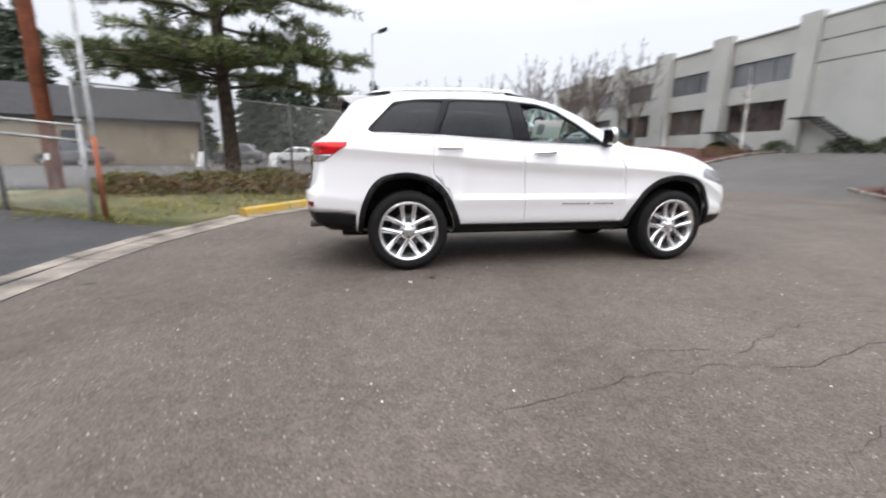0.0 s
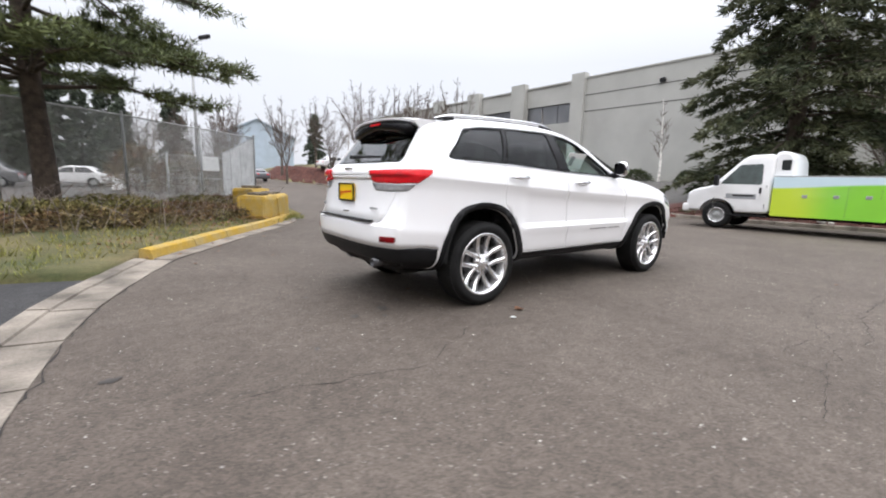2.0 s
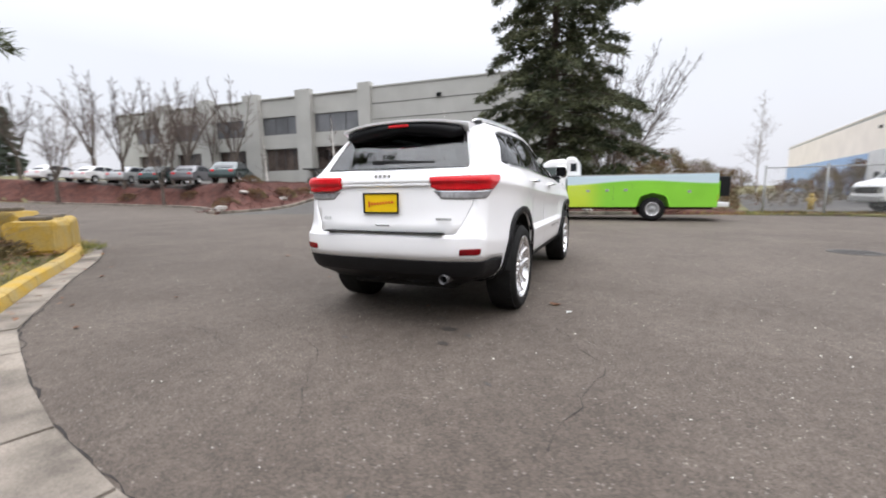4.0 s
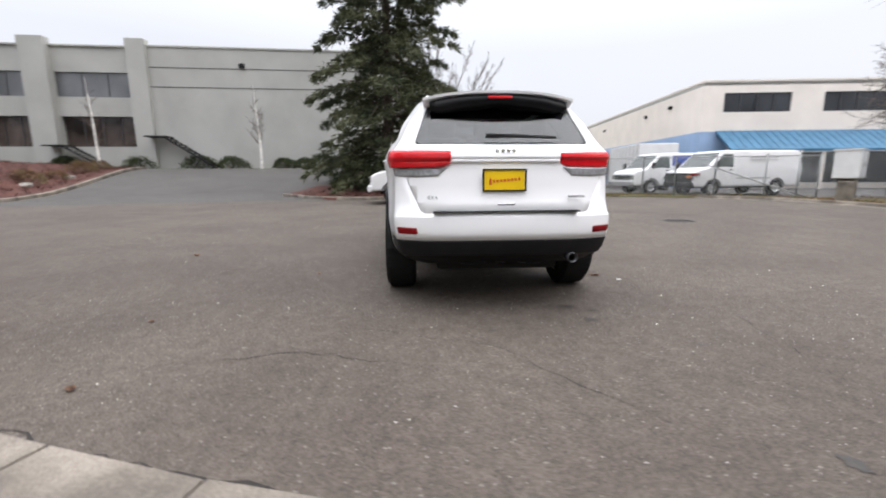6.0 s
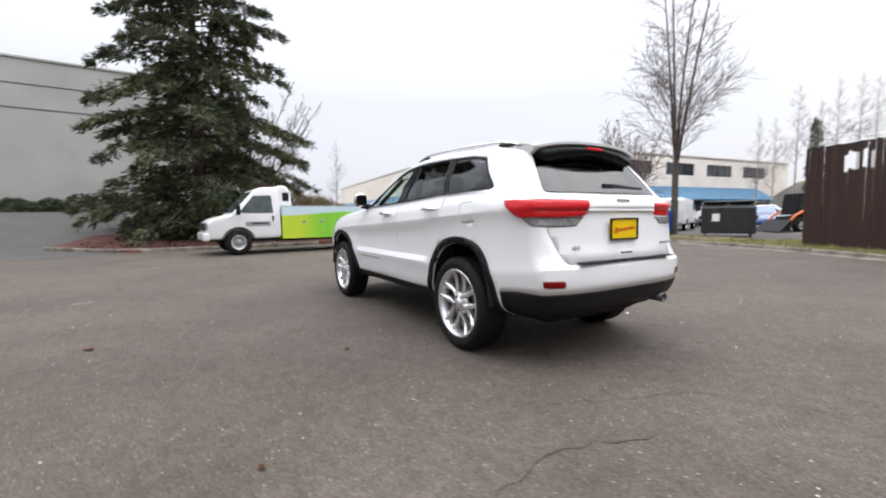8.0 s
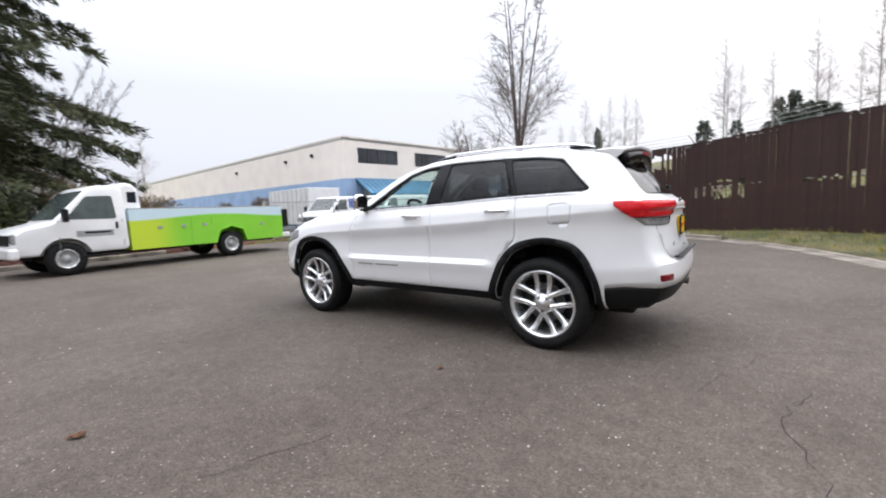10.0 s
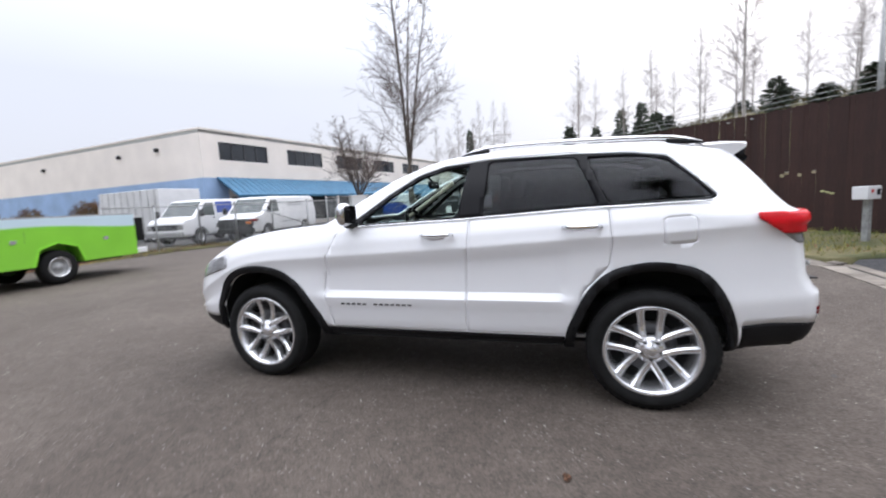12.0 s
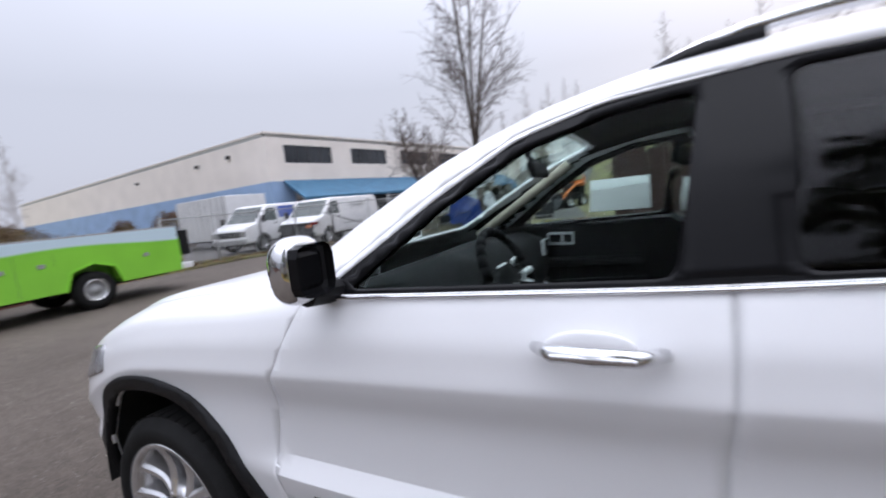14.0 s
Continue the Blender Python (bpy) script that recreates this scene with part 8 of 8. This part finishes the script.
pts = [(p[0] + abs(RNG.normal(0.25, 0.45)), p[1] - abs(RNG.normal(0.25, 0.45))) for p in resample(LOTEDGE, 0.009)]
scatter_blades("dead_weeds", "russet dead weeds and leaves on the verge", "weeds", M_BRUSH, pts, 0.13, 0.045, 4, 0.9)

# ---- small things on the asphalt ----
def crack(pts, width):
    line = resample(pts, 0.09)
    rows, bm = [], bmesh.new()
    prev = None
    for i, p in enumerate(line):
        d = unit(line[min(i + 1, len(line) - 1)] - line[max(i - 1, 0)])
        n = np.array((-d[1], d[0]))
        c = p + n * RNG.normal(0, 0.018)
        w = width * RNG.uniform(0.05, 0.6)
        cur = [bm.verts.new((*(c + n * w), gz(*c) + 0.003)), bm.verts.new((*(c - n * w), gz(*c) + 0.003))]
        if prev:
            bm.faces.new((prev[0], prev[1], cur[1], cur[0]))
        prev = cur
    ob = mesh_ob("asphalt_crack", bm, M_CRACK)
    return tagged(ob, "thin dark crack in the worn asphalt", "crack", "asphalt cracks", "stuff")


crack([(-1.41, -3.34), (-0.7, -3.21), (-0.13, -3.13), (0.53, -3.25), (1.36, -3.03), (2.6, -3.1)], 0.007)
crack([(-0.2, -3.9), (0.6, -3.6), (1.6, -3.75), (2.8, -3.6)], 0.005)
crack([(-0.75, 3.38), (-0.88, 3.06), (-1.11, 2.56), (-1.3, 2.1)], 0.006)
crack([(1.26, 3.63), (0.95, 2.86), (0.79, 2.17), (0.73, 1.66), (0.73, 1.03), (0.5, 0.4)], 0.008)
crack([(-3.6, -1.5), (-2.6, -1.7), (-1.9, -1.3), (-1.2, -1.6)], 0.006)
crack([(-3.9, -0.4), (-3.0, 0.2), (-2.6, 1.2)], 0.005)
crack([(5.0, 3.2), (6.5, 3.6), (8.2, 3.1)], 0.008)
crack([(2.5, -7.0), (4.5, -6.2), (7.0, -6.6)], 0.008)
crack([(x + 0.012, y) for x, y in WEST], 0.018)
crack([(-0.4, -2.9), (0.3, -3.0), (0.9, -2.75), (1.7, -2.6), (2.3, -2.65)], 0.006)
crack([(-3.3, 0.6), (-3.0, 1.4), (-3.2, 2.2)], 0.007)

M_DARKSTAIN = mat("oil_stain", (0.034, 0.029, 0.025), 0.6, vary=0.3, scale=8)
M_OLDPAINT = mat("worn_white_road_paint", (0.34, 0.32, 0.29), 0.85, vary=0.45, scale=7, color2=(0.13, 0.115, 0.10))
M_IRON = mat("cast_iron_cover", (0.045, 0.040, 0.036), 0.6, metal=0.4, vary=0.3, scale=9, bump=0.4, bscale=40)


def stain(x, y, r, k=0.7):
    bm = bmesh.new()
    rim = [bm.verts.new((r * math.cos(a) * q, r * k * math.sin(a) * q, 0)) for a, q in [(2 * math.pi * i / 22, RNG.uniform(0.62, 1.15)) for i in range(22)]]
    bm.faces.new(rim)
    ob = mesh_ob("oil_stain", bm, M_DARKSTAIN)
    ob.matrix_world = pose(x, y, gz(x, y) + 0.0035, 0, 0, 40 * x)
    return tagged(ob, "small dark oil spot on the asphalt", "stain", "oil spots", "stuff")


for x, y, r in ((-4.19, -0.92, 0.055), (-2.6, -0.6, 0.05), (-2.29, -0.52, 0.075), (-2.38, -0.72, 0.03), (-2.05, -0.35, 0.04), (-2.75, 0.15, 0.03), (-3.1, -1.1, 0.03)):
    stain(x, y, r)
for a, b in (((6.97, 4.12), (7.23, 3.30)), ((2.95, 4.14), (2.92, 3.93))):
    line = resample([a, b], 0.06)
    bm, prev = bmesh.new(), None
    for q in line:
        w = RNG.uniform(0.02, 0.05)
        cur = [bm.verts.new((q[0] - w, q[1], 0.0035)), bm.verts.new((q[0] + w, q[1], 0.0035))]
        if prev:
            bm.faces.new((prev[0], prev[1], cur[1], cur[0]))
        prev = cur
    tagged(mesh_ob("road_marking", bm, M_OLDPAINT), "scrap of worn white paint on the asphalt", "road marking", "paint scraps")
cover = thing("drain_cover", pose(3.62, -5.25, 0.0, 0, 0, 5), "flat dark iron drain cover in the asphalt", "drain cover")
bm = bmesh.new()
tube(bm, (0, 0, -0.05), (0, 0, 0.006), 0.33, n=28)
part("lid", bm, M_IRON, cover)
for k in range(5):
    part("rib", box(bmesh.new(), 0, -0.2 + 0.1 * k, 0.009, 0.40, 0.03, 0.008), M_IRON, cover)
bm = bmesh.new()
tube(bm, (0, 0, -0.05), (0, 0, 0.004), 0.37, n=28)
part("ring", bm, M_IRON, cover)


def loose(name, label, category, x, y, size, material):
    bm = bmesh.new()
    n = 9
    rim = []
    for k in range(n):
        a = 2 * math.pi * k / n
        r = size * (0.55 + 0.45 * abs(math.cos(a * 1.5 + 0.4))) * RNG.uniform(0.85, 1.15)
        rim.append(bm.verts.new((r * math.cos(a), 0.7 * r * math.sin(a), 0.008 + size * 0.18 * RNG.uniform(0.2, 1.0))))
    c = bm.verts.new((0, 0, 0.004))
    for k in range(n):
        bm.faces.new((c, rim[k], rim[(k + 1) % n]))
    bmesh.ops.solidify(bm, geom=bm.faces[:], thickness=0.002)
    ob = mesh_ob(name, bm, material)
    ob.matrix_world = pose(x, y, gz(x, y) + 0.002, 0, 0, RNG.uniform(0, 360))
    return tagged(ob, label, category, "scattered leaves" if name == "leaf" else "")


for x, y, s in ((-1.28, -1.2, 0.06), (-0.96, 1.71, 0.035), (0.26, 3.58, 0.06), (-1.75, -0.08, 0.03), (-2.4, 2.6, 0.03), (-3.4, 2.4, 0.04), (-3.0, 3.3, 0.04), (-2.0, 4.7, 0.05), (-1.5, 5.4, 0.04), (2.8, -2.6, 0.04)):
    loose("leaf", "brown fallen leaf lying on the asphalt", "leaf", x, y, s, M_LEAF)
loose("paper_scrap", "crumpled white paper scrap on the apron", "litter", -5.5, 2.35, 0.07, M_PAPER)
loose("paper_scrap", "pale paper scrap on the asphalt", "litter", -1.5, -1.35, 0.035, M_PAPER)
leaf = Cards()
for _ in range(700):
    t = RNG.uniform(0, 1)
    i = RNG.integers(7, len(WEST) - 1)
    a, b = np.array(WEST[i]), np.array(WEST[i + 1])
    p = a + (b - a) * t + RNG.normal(0, 0.30, 2) + np.array((-0.5, 0.42))
    leaf.blade(np.array((p[0], p[1], gz(*p) + (0.15 if bed_side(*p) > 0.5 else 0.03))), unit(np.array((RNG.normal(), RNG.normal(), 0.15))), unit(np.array((RNG.normal(), RNG.normal(), 0.05))), 0.06, 0.04)
for _ in range(900):
    p = np.array((RNG.uniform(-8, 9), 0.0))
    p[1] = float(np.interp(p[0], [-8, -5, -3.4, -0.9, 3.9, 9.0], [-5.8, -6.2, -8.5, -11.2, -13.2, -13.8])) + RNG.normal(0, 0.5)
    leaf.blade(np.array((p[0], p[1], gz(*p) + 0.10)), unit(np.array((RNG.normal(), RNG.normal(), 0.15))), unit(np.array((RNG.normal(), RNG.normal(), 0.05))), 0.07, 0.045)
tagged(from_arrays("leaf_litter", leaf.v, leaf.f, M_LEAF), "brown leaf litter along the kerbs", "leaf litter", kind="stuff")

# loose stones
v, f = [], []
for _ in range(4200):
    x, y = RNG.uniform(-6.0, 6.0), RNG.uniform(-6.5, 6.0)
    if bed_side(x, y) > -0.3 or (x < -4.4) or RNG.uniform() < 0.5:
        continue
    r = 0.003 + 0.006 * RNG.uniform() ** 3
    k = len(v)
    z0 = gz(x, y)
    for dx, dy, dz in ((1, 0, 0.3), (-1, 0.2, 0.35), (0.1, 1, 0.3), (0, -1, 0.4), (0.1, 0, 1.0), (0, 0, -0.3)):
        v.append((x + r * dx * RNG.uniform(0.7, 1.3), y + r * dy * RNG.uniform(0.7, 1.3), z0 + r * dz))
    for a, b, c in ((0, 2, 4), (2, 1, 4), (1, 3, 4), (3, 0, 4), (2, 0, 5), (1, 2, 5), (3, 1, 5), (0, 3, 5)):
        f.append((k + a, k + b, k + c))
tagged(from_arrays("gravel", v, f, mat("pale_stone", (0.34, 0.32, 0.29), 0.9, vary=0.2, island=0.5)), "loose pale grit on the asphalt", "gravel", kind="stuff")
